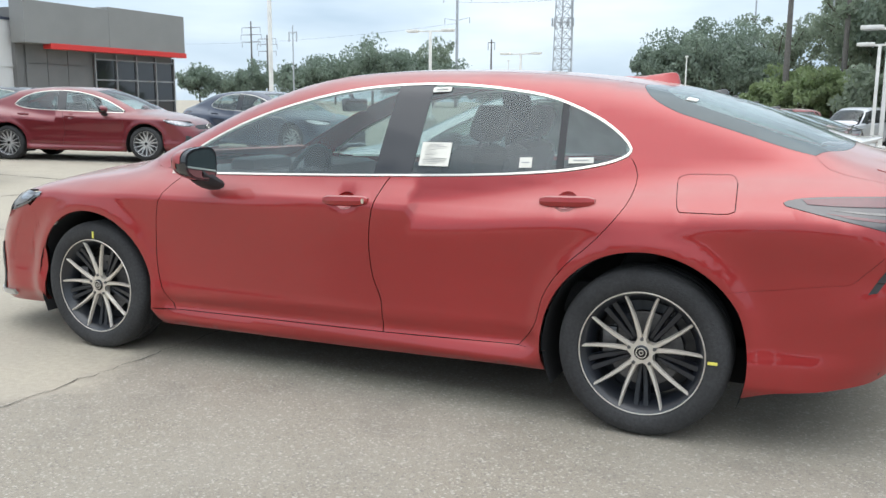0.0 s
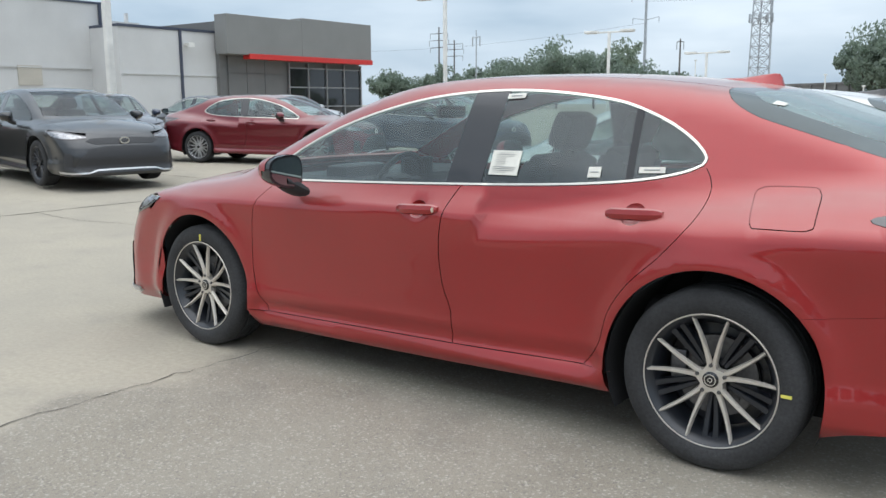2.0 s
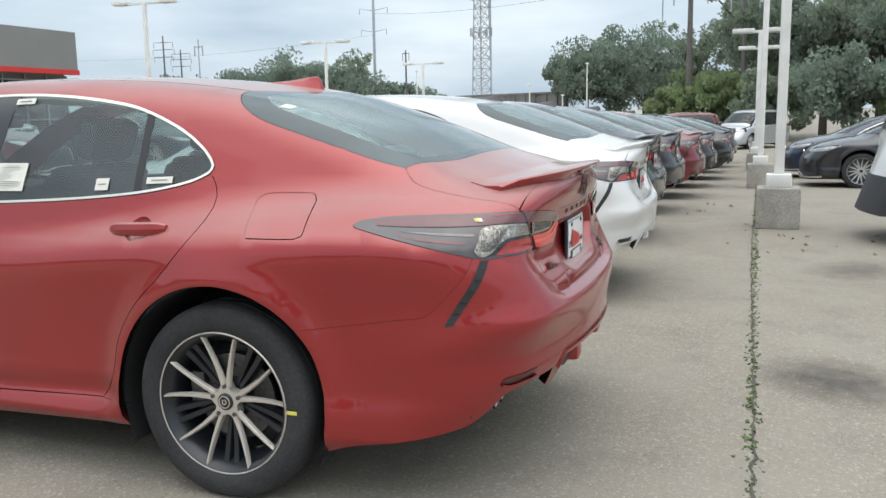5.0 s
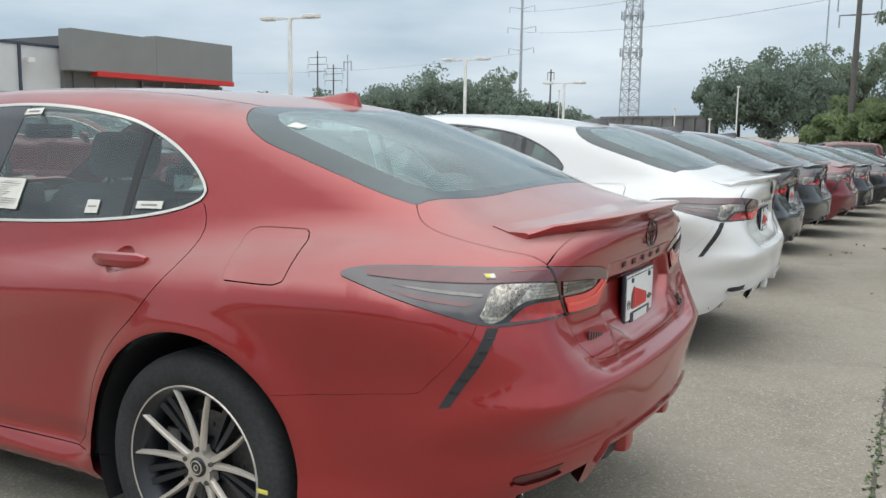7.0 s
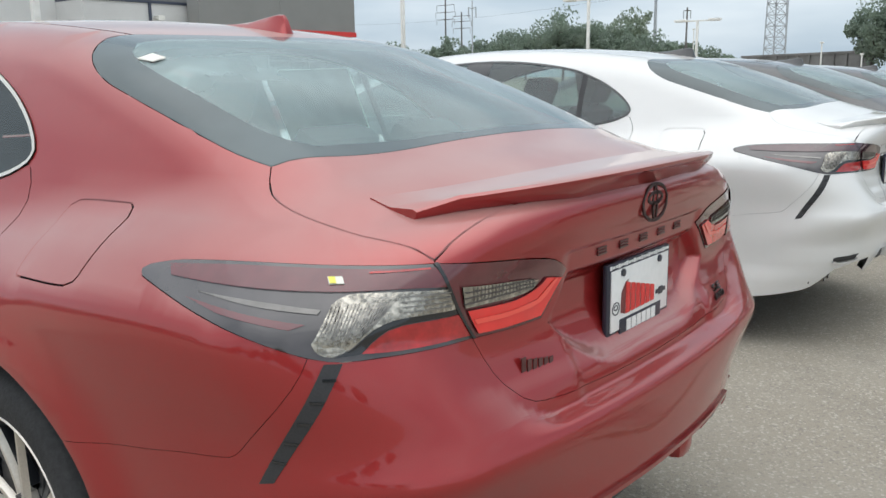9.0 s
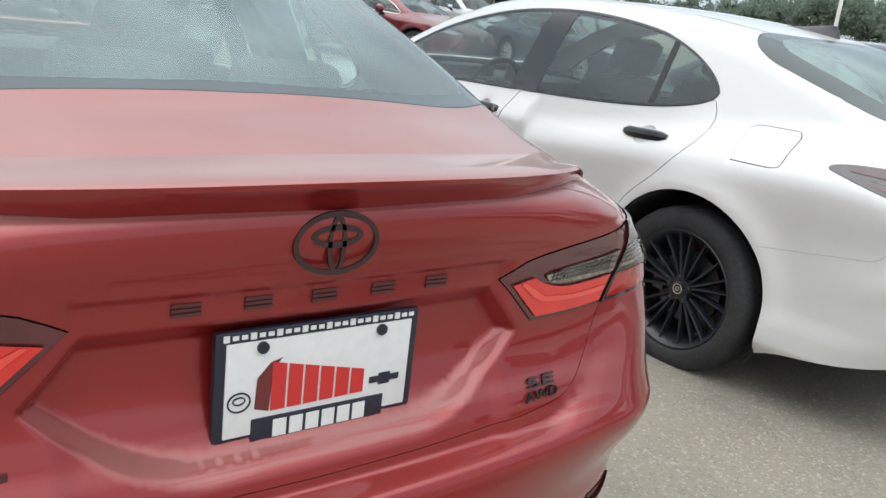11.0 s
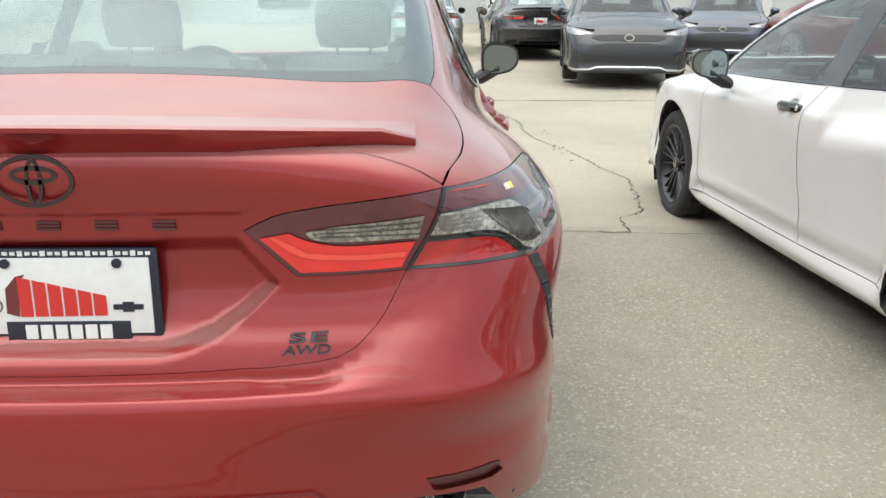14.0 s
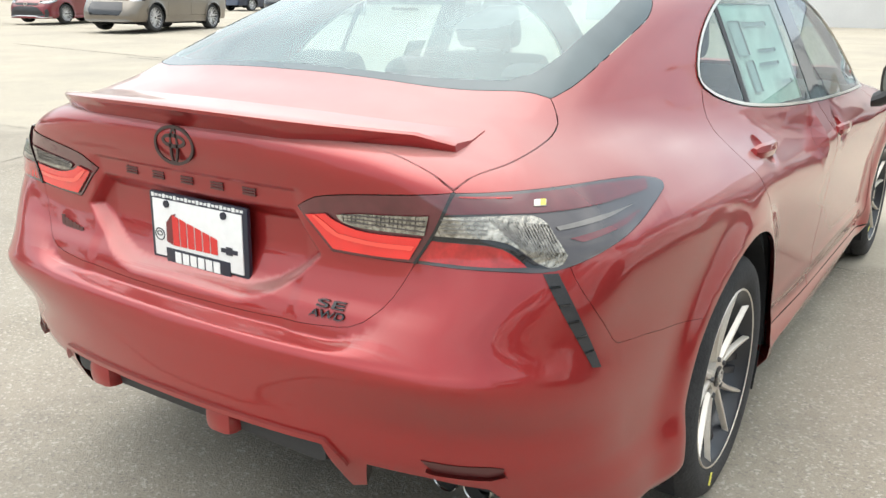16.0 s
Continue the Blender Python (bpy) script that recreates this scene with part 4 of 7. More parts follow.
# ---------------------------------------------------------------- the sedan
def build_sedan(pos, turn, colour, label, trim="chrome", wheels="cut", near=False, extras=None, glass_back=None, scale=1.0, group="parked cars", plate=True, spoiler=True, cap=None, plate_bars=False):
    """One four-door car on its wheels: rear axle at pos, its nose turned to -x at turn 0."""
    car = new("sedan")
    car.matrix_world = pose(pos[0], pos[1], rise(*pos), 0, 0, turn) @ Matrix.Diagonal((scale, scale, scale, 1))
    tagged(car, label, "car", group)
    edge = CHROME if trim == "chrome" else GLOSS_BLACK
    knob = colour if trim == "chrome" else GLOSS_BLACK
    smoke_red = LENS_REDDARK if colour == PAINT_RED else LENS_MAROON
    res = 0.035
    g = SKIN.girth
    roof_edge, glass_edge, lid_edge = SKIN.drop(ROOF_EDGE), SKIN.drop(GLASS_SIDE_EDGE), SKIN.drop(LID_SIDE_TOP)
    hood_edge = SKIN.drop(HOOD_SIDE)
    fuel = loop([(.118, .890), (.29, .894), (.312, .912)], [(.312, .912), (.303, 1.003), (.275, 1.026)], [(.275, 1.026), (.110, 1.021), (.083, .995)], [(.083, .995), (.102, .908), (.118, .890)], step=.015)
    win = loop(BELT_LINE, WIN_TOP, [WIN_TOP[-1], BELT_LINE[0]])
    glass_in = inset(win, .0085)
    for side in (False, True):
        tag_side = dict(mirror=side)
        quarter = loop(roof_edge, glass_edge, lid_edge, LAMP_TOP[::-1], LAMP_TIP, LAMP_LOW[:4], QUARTER_SEAM[::-1], arc(0, .335, .403, 42.5, 185, 20),
                       [(-.40, .30), (-.50, .305)], R_EDGE[::-1], WIN_TOP, [WIN_TOP[-1], (-2.40, .955), (-2.50, .965)], [(-2.50, .965), roof_edge[0]])
        panel("quarter_panel", quarter, g, colour, car, holes=[inset(fuel, -.0010)] if side else [], res=res, gap=.0007, **tag_side)
        if side:
            panel("fuel_door", inset(fuel, .0022), g, colour, car, res=.03, lift=.0004, **tag_side)
            panel("fuel_recess", inset(fuel, -.012), g, SHELL, car, res=.05, lift=-.010, thick=.001, **tag_side)
        panel("rear_door", loop([(-1.12, .970), *BELT_LINE[3:], (-.10, 1.072)], R_EDGE, [(-.50, .305), (-1.135, .285)], B_SEAM[::-1]), g, colour, car, holes=[cup_loop(-.325, .905)], gap=.0022, res=res, **tag_side)
        panel("front_door", loop([(-2.26, .937), (-1.71, .950), (-1.12, .970)], B_SEAM, [(-1.135, .285), (-2.31, .262)], F_EDGE[::-1]), g, colour, car, holes=[cup_loop(-1.31, .862)], gap=.0022, res=res, **tag_side)
        fender = loop([(-2.50, .965), (-2.40, .955), (-2.26, .943)], F_EDGE, [(-2.31, .262), (-2.437, .262)], arc(-2.825, .335, .395, -11, 155, 24),
                      [(-3.183, .502), (-3.25, .60), (-3.30, .70)], on([(-3.30, .83, .70), (-3.20, .845, .79), (-3.24, .84, .815)]), hood_edge[::-1], [hood_edge[0], (-2.50, .965)])
        panel("front_fender", fender, g, colour, car, gap=.0012, res=res, **tag_side)
        panel("rocker_sill", loop([(-2.437, .262), (-2.31, .262), (-1.135, .285), (-.50, .305), (-.401, .30)], [(-.401, .30), (-.385, .215)], [(-.385, .215), (-1.4, .19), (-2.42, .172)],
                                  [(-2.42, .172), (-2.437, .262)]), g, colour, car, res=res, gap=.001, thick=.05, **tag_side)
        # windows
        panel("window_trim", win, g, edge, car, "bright chrome window surround" if trim == "chrome" else "gloss black window surround", holes=[glass_in], lift=.004, res=.06, **tag_side)
        ga = np.array(glass_in)

        def cut_pane(x0b, x0t, x1b, x1t, name, mat, lift=0.0, label=""):
            def lim(b, t):
                return lambda z: b + (t - b) * (z - .97) / .40
            lo, hi = lim(x0b, x0t), lim(x1b, x1t)
            pts = [tuple(p) for p in ga]
            for fn, keep_right in ((lo, True), (hi, False)):
                out = []
                for p, q in zip(pts, pts[1:] + pts[:1]):
                    dp, dq = p[0] - fn(p[1]), q[0] - fn(q[1])
                    if not keep_right:
                        dp, dq = -dp, -dq
                    if dp >= 0:
                        out.append(p)
                    if dp * dq < 0:
                        t = dp / (dp - dq)
                        out.append((p[0] + (q[0] - p[0]) * t, p[1] + (q[1] - p[1]) * t))
                pts = out
            clean = []
            for p, q in zip(pts, pts[1:] + pts[:1]):
                for c in spline([p, q], .05)[:-1]:
                    if not clean or math.dist(c, clean[-1]) > 2e-3:
                        clean.append(c)
            return panel(name, clean, g, mat, car, label, lift=lift, thick=.004, res=.06, **tag_side)
        cut_pane(-9, -9, -1.205, -1.165, "front_door_window", GLASS_SIDE)
        cut_pane(-1.205, -1.165, -1.025, -.995, "centre_pillar", GLOSS_BLACK, .0015)
        cut_pane(-1.025, -.995, -.395, -.415, "rear_door_window", GLASS_SIDE)
        cut_pane(-.395, -.415, -.365, -.385, "window_divider", TRIM_BLACK, .0015)
        cut_pane(-.365, -.385, 9, 9, "quarter_window", GLASS_SIDE)
        # lamps
        def closed(*pts, step=.015):
            q = on(pts)
            return loop(*[[u, v] for u, v in zip(q, q[1:] + q[:1])], step=step)
        outer = loop(LAMP_TOP, LAMP_SEAM, LAMP_LOW[::-1], LAMP_TIP[::-1], step=.02)
        tl = panel("tail_lamp", outer, g, LENS_SMOKE, car, "smoked tail lamp with red and clear lenses", gap=.0006, lift=.002, res=.03, key="lamp_outer", **tag_side)
        panel("upper_lens", loop(on([(.530, .808, .952), (.70, .765, .962), (.84, .716, .964), (.946, .624, .964)]), on([(.946, .624, .964), (.957, .612, .934)]),
                                 on([(.957, .612, .934), (.915, .675, .937), (.857, .739, .935), (.771, .782, .934), (.66, .81, .934), (.55, .824, .937)]), step=.015), g, smoke_red, tl, lift=.005, res=.02,
              key="lens_upper_outer", **tag_side)
        panel("red_line", closed((.945, .632, .9640), (.88, .700, .9605), (.88, .700, .9582), (.945, .632, .9615)), g, LENS_RED, tl, lift=.0056, res=.02, key="lens_line_outer", **tag_side)
        panel("red_lens", loop(on([(.974, .570, .845), (.938, .70, .846), (.907, .750, .848)]), on([(.907, .750, .848), (.915, .722, .872), (.933, .688, .884), (.967, .592, .884)]),
                               on([(.967, .592, .884), (.974, .570, .845)]), step=.015), g, LENS_RED, tl, lift=.005, res=.02, key="lens_red_outer", **tag_side)
        cl = panel("clear_lens", loop(on([(.967, .596, .895), (.962, .612, .930)]), on([(.962, .612, .930), (.925, .68, .933), (.867, .734, .931), (.850, .755, .917)]), on([(.850, .755, .917), (.844, .794, .866)]),
                                      on([(.844, .794, .866), (.858, .793, .851), (.880, .783, .846), (.894, .761, .857), (.909, .730, .882), (.931, .687, .895), (.967, .596, .895)]), step=.012), g, LENS_CLEAR, tl,
                   lift=.005, res=.014, key="lens_clear_outer", **tag_side)
        for i in range(19):
            u = i / 18
            xa, ya, za = .850 + .058 * u, .790 - .062 * u, .866 + .022 * u - .014 * math.sin(math.pi * u)
            xb, yb, zb = .851 + .072 * u, .757 - .075 * u, .915 + .014 * u
            panel("lens_rib", closed((xa, ya, za), (xa + .0012, ya - .0013, za), (xb + .0012, yb - .0013, zb), (xb, yb, zb), step=.02), g, LENS_SMOKE_LIGHT, cl, lift=.0075, res=.03, thick=.002,
                  key="rib_outer%d" % i, **tag_side)
        for i in range(4):
            z0 = .902 + .0075 * i
            panel("lens_rib", closed((.962, .610, z0), (.928, .683, z0), (.928, .683, z0 + .002), (.962, .610, z0 + .002), step=.02), g, LENS_SMOKE_LIGHT, cl, lift=.0075, res=.03, thick=.002, key="rib_flat%d" % i, **tag_side)
        panel("dark_curve", loop(on([(.968, .592, .8945), (.932, .688, .8945), (.910, .729, .8815), (.896, .760, .8555), (.882, .782, .8445)]), on([(.882, .782, .8445), (.905, .751, .848)]),
                                 on([(.905, .751, .848), (.914, .722, .8735), (.933, .688, .8865), (.967, .592, .8865)]), on([(.967, .592, .8865), (.968, .592, .8945)]), step=.015), g, GLOSS_BLACK, tl, lift=.0045, res=.02,
              key="lens_dark_curve", **tag_side)
        # a pale strip painted as the light streak on the smoked lens
        panel("side_glint", loop(on([(.838, .766, .911), (.74, .79, .917), (.621, .822, .921)]), on([(.621, .822, .921), (.72, .803, .911), (.835, .772, .905)]), on([(.835, .772, .905), (.838, .766, .911)]), step=.015), g,
              LENS_SMOKE_LIGHT, tl, lift=.0032, thick=.001, res=.02, key="lens_glint", **tag_side)
        panel("side_glow", closed((.60, .832, .912), (.72, .812, .900), (.82, .785, .892), (.80, .80, .884), (.68, .832, .897)), g, LENS_REDDARK, tl, lift=.0030, thick=.001, res=.02, key="lens_side_glow", **tag_side)
        dark_seam = [(u - .003, v) for u, v in spline(LAMP_SEAM, .02)]
        panel("lamp_gap", dark_seam + [(u + .006, v) for u, v in reversed(dark_seam)], g, GLOSS_BLACK, tl, lift=.0062, res=.03, thick=.003, key="lamp_gap", **tag_side)
        inner = loop(INNER_TOP, INNER_TIP, INNER_LOW, LAMP_SEAM[::-1], step=.02)
        ti = panel("lid_lamp", inner, g, smoke_red, car, "red lid lamp with a clear reverse lens", gap=.0006, lift=.002, res=.03, key="lamp_inner", **tag_side)
        panel("red_lens", loop(on([(.977, .552, .844), (.985, .483, .841), (.993, .390, .841)]), on([(.993, .390, .841), (1.0, .328, .900)]), on([(1.0, .328, .900), (.996, .375, .908)]),
                               on([(.996, .375, .908), (.994, .400, .895), (.988, .462, .8835), (.972, .575, .887)]), on([(.972, .575, .887), (.977, .552, .844)]), step=.015), g, LENS_GLOW, ti,
              "bright red light bar", lift=.006, res=.02, key="lens_red_inner", **tag_side)
        panel("light_core", loop(on([(.977, .556, .862), (.986, .475, .860), (.994, .393, .868), (1.0, .345, .900)]), on([(1.0, .345, .900), (.999, .352, .902), (.993, .402, .874)]),
                                 on([(.993, .402, .874), (.986, .475, .868), (.975, .562, .871)]), on([(.975, .562, .871), (.977, .556, .862)]), step=.015), g, LENS_CORE, ti, lift=.0075, res=.02, thick=.002, key="lens_core", **tag_side)
        ci = panel("clear_lens", loop(on([(.971, .580, .893), (.988, .455, .8905), (.994, .411, .897), (.995, .400, .909)]), on([(.995, .400, .909), (.990, .45, .917), (.984, .522, .923), (.968, .588, .930)]),
                                      on([(.968, .588, .930), (.971, .580, .893)]), step=.012), g, LENS_CLEAR, ti, lift=.006, res=.014, key="lens_clear_inner", **tag_side)
        for i in range(18):
            y = .415 + i * .0088
            panel("lens_rib", closed((.99, y, .897), (.99, y + .0018, .897), (.985, y + .0025, .914 + .0007 * i), (.985, y + .001, .914 + .0007 * i), step=.02), g, LENS_SMOKE_LIGHT, ci, lift=.0075, res=.03, thick=.002,
                  key="rib_inner%d" % i, **tag_side)
        for i in range(3):
            panel("lens_rib", closed((.99, .41, .899 + i * .006), (.971, .582, .899 + i * .010), (.971, .582, .901 + i * .010), (.99, .41, .9008 + i * .006), step=.02), g, LENS_SMOKE, ci, lift=.0078, res=.03, thick=.002,
                  key="rib_cross%d" % i, **tag_side)
        bv = panel("bumper_vent", loop(on([(.872, .795, .836), (.892, .775, .836)]), on([(.892, .775, .836), (.859, .811, .746), (.812, .853, .642)]), on([(.812, .853, .642), (.788, .864, .635)]),
                                       on([(.788, .864, .635), (.834, .829, .742), (.872, .795, .836)]), step=.02), g, TRIM_BLACK, car, lift=.0015, res=.02, **tag_side)
        for i in range(5):
            z0, y0, x0 = .815 - i * .034, .789 + i * .0138, .878 - .0140 * i
            panel("vent_slat", closed((x0 - .008, y0 + .009, z0), (x0 + .006, y0 - .005, z0), (x0 + .006, y0 - .005, z0 - .004), (x0 - .008, y0 + .009, z0 - .004), step=.02), g, GLOSS_BLACK, bv, lift=.0035, res=.03,
                  thick=.002, key="slat%d" % i, **tag_side)
        # a flat panel whose dark colour stands for the shade inside the slit
        panel("bumper_slit", closed((1.012, .597, .462), (.98, .66, .458), (.954, .72, .457), (.940, .740, .452), (.940, .738, .440), (.954, .715, .434), (1.002, .618, .440), step=.02), g, MARK if colour == PAINT_RED else TRIM_BLACK, car, lift=.002,
              res=.03, **tag_side)
        panel("slit_lip", closed((1.006, .606, .443), (1.002, .620, .4385), (.954, .717, .4325), (.940, .741, .440), (.937, .745, .434), (.950, .722, .424), (1.0, .625, .428), step=.02), g, colour, car, lift=.010, res=.02, thick=.012, **tag_side)
        head = loop(on([(-3.18, .845, .800), (-3.36, .80, .800), (-3.52, .67, .770), (-3.63, .50, .728)]), on([(-3.63, .50, .728), (-3.655, .49, .690)]),
                    on([(-3.655, .49, .690), (-3.56, .66, .672), (-3.42, .78, .690), (-3.28, .83, .735)]), on([(-3.28, .83, .735), (-3.18, .845, .800)]), step=.02)
        hl = panel("headlamp", head, g, LENS_SMOKE, car, lift=.004, res=.03, **tag_side)
        panel("headlamp_lens", inset(head, .016), g, HEADLAMP, hl, lift=.006, res=.03, **tag_side)
        shared("wheel_liner", "liner_r", liner_mesh(0.0), SHELL, car, **tag_side)
        shared("wheel_liner", "liner_f", liner_mesh(-2.825), SHELL, car, **tag_side)
        panel("inner_shell", loop([(-2.36, .90), (-.2, .98), (.3, .98)], [(.3, .98), (.42, .62)], arc(0, .335, .41, 45, 190, 16), [(-.40, .26), (-2.42, .24)], arc(-2.825, .335, .41, -10, 150, 16),
                                  [(-3.18, .54), (-3.2, .74)], [(-3.2, .74), (-2.36, .90)]), g, SHELL, car, lift=-.03, thick=.002, res=.09, **tag_side)
        for hx, hz, key in ((-1.31, .862, "f"), (-.325, .905, "r")):
            p, nn = SKIN.girth([(hx, hz)])
            q, _ = SKIN.girth([(hx, hz - .05)])
            shared("handle_cup", "handle_cup_" + key, cup_mesh(hx, hz), colour, car, mirror=side, angle=60)
            h = shared("door_handle", "handle", handle_mesh, knob, car, "gloss black door handle" if trim != "chrome" else "", mirror=side)
            h.matrix_basis = pose(hx, (float(p[0, 1]) + .004) * (-1 if side else 1), hz, 0, -2) @ Matrix.Diagonal((0.90, 0.74, 1.55, 1))
            if key == "f" and near and side:
                shared("key_lock", "keyhole", keyhole_mesh, CHROME, h, mirror=side)
        # door mirror
        my = .930 * (-1 if side else 1)
        foot = shared("door_mirror", "mirror_foot", mirror_foot, TRIM_BLACK, car, "door mirror with a dark housing", mirror=side)
        foot.matrix_basis = pose(-2.02, my, 1.003)
        shared("housing", "mirror_shell", mirror_shell, GLOSS_BLACK, foot, mirror=side)
        shared("cap", "mirror_cap", mirror_cap, colour if trim == "chrome" else GLOSS_BLACK, foot, mirror=side)
        shared("pane", "mirror_pane", mirror_pane, MIRROR, foot, mirror=side)
        for x in (0.0, -2.825):
            add_wheel(car, x, -1 if side else 1, wheels, near)
    # over the middle
    t = SKIN.top
    panel("roof", loop(ROOF_EDGE[2:], GLASS_TOP, [(x, -y) for x, y in GLASS_TOP[::-1]], [(x, -y) for x, y in ROOF_EDGE[:1:-1]], [(x, -y) for x, y in SCREEN_TOP], SCREEN_TOP[::-1]), t, colour, car, res=.045)
    panel("headliner", inset(loop(ROOF_EDGE[2:], GLASS_TOP, [(x, -y) for x, y in GLASS_TOP[::-1]], [(x, -y) for x, y in ROOF_EDGE[:1:-1]], [(x, -y) for x, y in SCREEN_TOP], SCREEN_TOP[::-1]), .01), t, HEADLINER, car,
          lift=-.03, thick=.001, res=.12)
    screen = loop(COWL, [(x, -y) for x, y in COWL[::-1]], [(x, -y) for x, y in ROOF_EDGE[:3]], [(x, -y) for x, y in SCREEN_TOP], SCREEN_TOP[::-1], ROOF_EDGE[2::-1])
    panel("windscreen", inset(screen, .002), t, GLASS_FRONT, car, res=.07, thick=.004)
    back = loop(GLASS_TOP[::-1], GLASS_SIDE_EDGE, GLASS_BASE, [(x, -y) for x, y in GLASS_BASE[::-1]], [(x, -y) for x, y in GLASS_SIDE_EDGE[::-1]], [(x, -y) for x, y in GLASS_TOP])
    ch = [(.065, 0), (.045, .22), (-.02, .42), (-.015, .49), (.06, .545), (.30, .560), (.50, .555), (.585, .515), (.645, .36), (.672, .18), (.676, 0)]
    clear = loop(ch[:4], ch[3:8], ch[7:], [(x, -y) for x, y in ch[:6:-1]], [(x, -y) for x, y in ch[7:2:-1]], [(x, -y) for x, y in ch[3::-1]])
    panel("rear_window", clear, t, glass_back or GLASS_REAR, car, res=.05, thick=.003)
    panel("rear_window_border", inset(back, .0008), t, GLASS_BORDER, car, holes=[clear], res=.04, thick=.004)
    panel("boot_lid", loop(GLASS_BASE[::-1], LID_SIDE_TOP, LID_BACK, [(x, -y) for x, y in LID_BACK[::-1]], [(x, -y) for x, y in LID_SIDE_TOP[::-1]], [(x, -y) for x, y in GLASS_BASE]), t, colour, car, gap=.002, res=.035)
    lid_back = SKIN.drop(LID_BACK[::-1])
    half = loop(lid_back, INNER_TOP, INNER_TIP, INNER_LOW, LID_SIDE_LOW, LID_BOTTOM,
                [LID_BOTTOM[-1], lid_back[0]])
    mid = SKIN.S_REAR
    k0 = max(range(len(half)), key=lambda i: (half[i][0] > mid - 1e-3, half[i][1]))
    order = half[k0:] + half[:k0]
    order = [p for p in order if p[0] < mid - 1e-3]
    if order[0][1] < order[-1][1]:
        order = order[::-1]
    face = [(mid, lid_back[0][1])] + order + [(mid, LID_BOTTOM[-1][1])] + [(2 * mid - s, z) for s, z in reversed(order)]
    rows = []
    for d in (-.006, .0, .008, .017, .026, .035, .043):
        half_row = []
        for k in range(60):
            z = .70 + d + .0035 * k
            if z < .905 - d:
                half_row.append(((.30 + (.895 - z) * .85 if z > .82 else .225 + (z - .69) * 1.05) - d, z))
        half_row += [(y, .70 + d + .016) for y in np.arange(.005, .20, .012)]
        rows += on([(1.0, y, z) for y, z in half_row])
    rows += on([(1.0, y, z) for z in (.935, .9385, .942, .9455, .949) for y in np.arange(.006, .30, .010)])
    rows += [(2 * mid - s, z) for s, z in rows]
    panel("boot_lid_face", face, g, colour, car, gap=.0008, res=.0078, extra=rows)
    bump_low = on([(.70, .885, .270), (.846, .80, .299), (.915, .785, .322), (.94, .765, .345), (.965, .72, .398), (1.0, .60, .418), (1.03, .485, .428), (1.03, .462, .36), (1.04, .425, .345), (1.074, .395, .456), (1.10, .24, .467),
                   (1.115, 0, .470)])
    bl = spline([(.385, .205), (.5, .235)] + bump_low[0:3], .03)[:-1]
    for i in range(2, 9):
        bl += spline(bump_low[i:i + 2], .02)[:-1]
    bl += spline(bump_low[9:], .03)
    bt = spline(QUARTER_SEAM, .03)[:-1] + spline(LAMP_LOW[3:], .03)[:-1] + spline(LID_SIDE_LOW, .03)[:-1] + spline(LID_BOTTOM, .03)
    br = spline(arc(0, .335, .403, -19, 42.5, 10), .03)
    left_half = [p for p in (bl[::-1] + br + bt) if p[0] < mid - 1e-3]
    bumper = left_half + [(mid, bt[-1][1])] + [(2 * mid - s, z) for s, z in reversed(left_half)] + [(mid, bl[-1][1])]
    rows = []
    for d in (-.024, -.014, -.008, -.0055, -.003, -.0005, .002, .0045, .007, .0095, .014, .022):
        rows += on([(1.07 if y < .6 else 1.0, y, .664 + .02 * y * y + d) for y in np.arange(.004, .74, .010)])
    rows += [(2 * mid - s, z) for s, z in rows]
    panel("rear_bumper", bumper, g, colour, car, gap=.0002, res=.015, thick=.03, extra=rows)

    def diffuser(bm):
        add_box(bm, .935, 0, .437, .22, .80, .066, bevel=.025)
        add_box(bm, .80, 0, .42, .20, .80, .08, bevel=.03)
        for y in (-.61, .61):
            add_box(bm, .78, y, .38, .12, .34, .12, bevel=.03)
    shared("diffuser", "diffuser", diffuser, TRIM_BLACK, car)
    panel("bumper_lip", loop(*(lambda a: [[p, q] for p, q in zip(a, a[1:] + a[:1])])(on([(1.055, .438, .435), (1.074, .405, .475), (1.10, .2, .482), (1.115, .001, .485)]) + [(2 * mid - s, z) for s, z in
          reversed(on([(1.055, .438, .435), (1.074, .405, .475), (1.10, .2, .482)]))] + [(2 * mid - s, z) for s, z in on([(1.05, .445, .420), (1.074, .410, .464), (1.10, .2, .471)])]
          + on([(1.115, .001, .474), (1.10, .2, .471), (1.074, .410, .464), (1.05, .445, .420)])), step=.02), g, colour, car, lift=.008, res=.02, thick=.012)
    for i, y in enumerate((-.27, .125)):
        shared("bumper_fin", "bumper_fin%d" % i, lambda bm: add_box(bm, 1.022, y, .436, .11, .078, .066, bevel=.022), colour, car)
    for y in (-.640, -.566, .566, .640):
        tip = shared("exhaust_tip", "exhaust", lambda bm: lathe(bm, [(.030, .80), (.0325, .93), (.0335, .962), (.0325, .967), (.0305, .965), (.0295, .955), (.0285, .86)], n=28), EXHAUST, car)
        tip.matrix_basis = Matrix.Translation((0, y, .352)) @ Matrix.Rotation(radians(-90), 4, "Z") @ Matrix.Translation((0, -.100, 0))
        shared("tip_core", "exhaust_core", lambda bm: lathe(bm, [(.0285, .89), (.0, .89)], n=28), SHELL, tip)
    panel("bonnet", loop(COWL[::-1], HOOD_SIDE, HOOD_NOSE, [(x, -y) for x, y in HOOD_NOSE[::-1]], [(x, -y) for x, y in HOOD_SIDE[::-1]], [(x, -y) for x, y in COWL]), t, colour, car, gap=.002, res=.05)
    fm = SKIN.S_FRONT
    nose_z = float(SKIN.top([(-3.685, 0)])[0][0, 2])
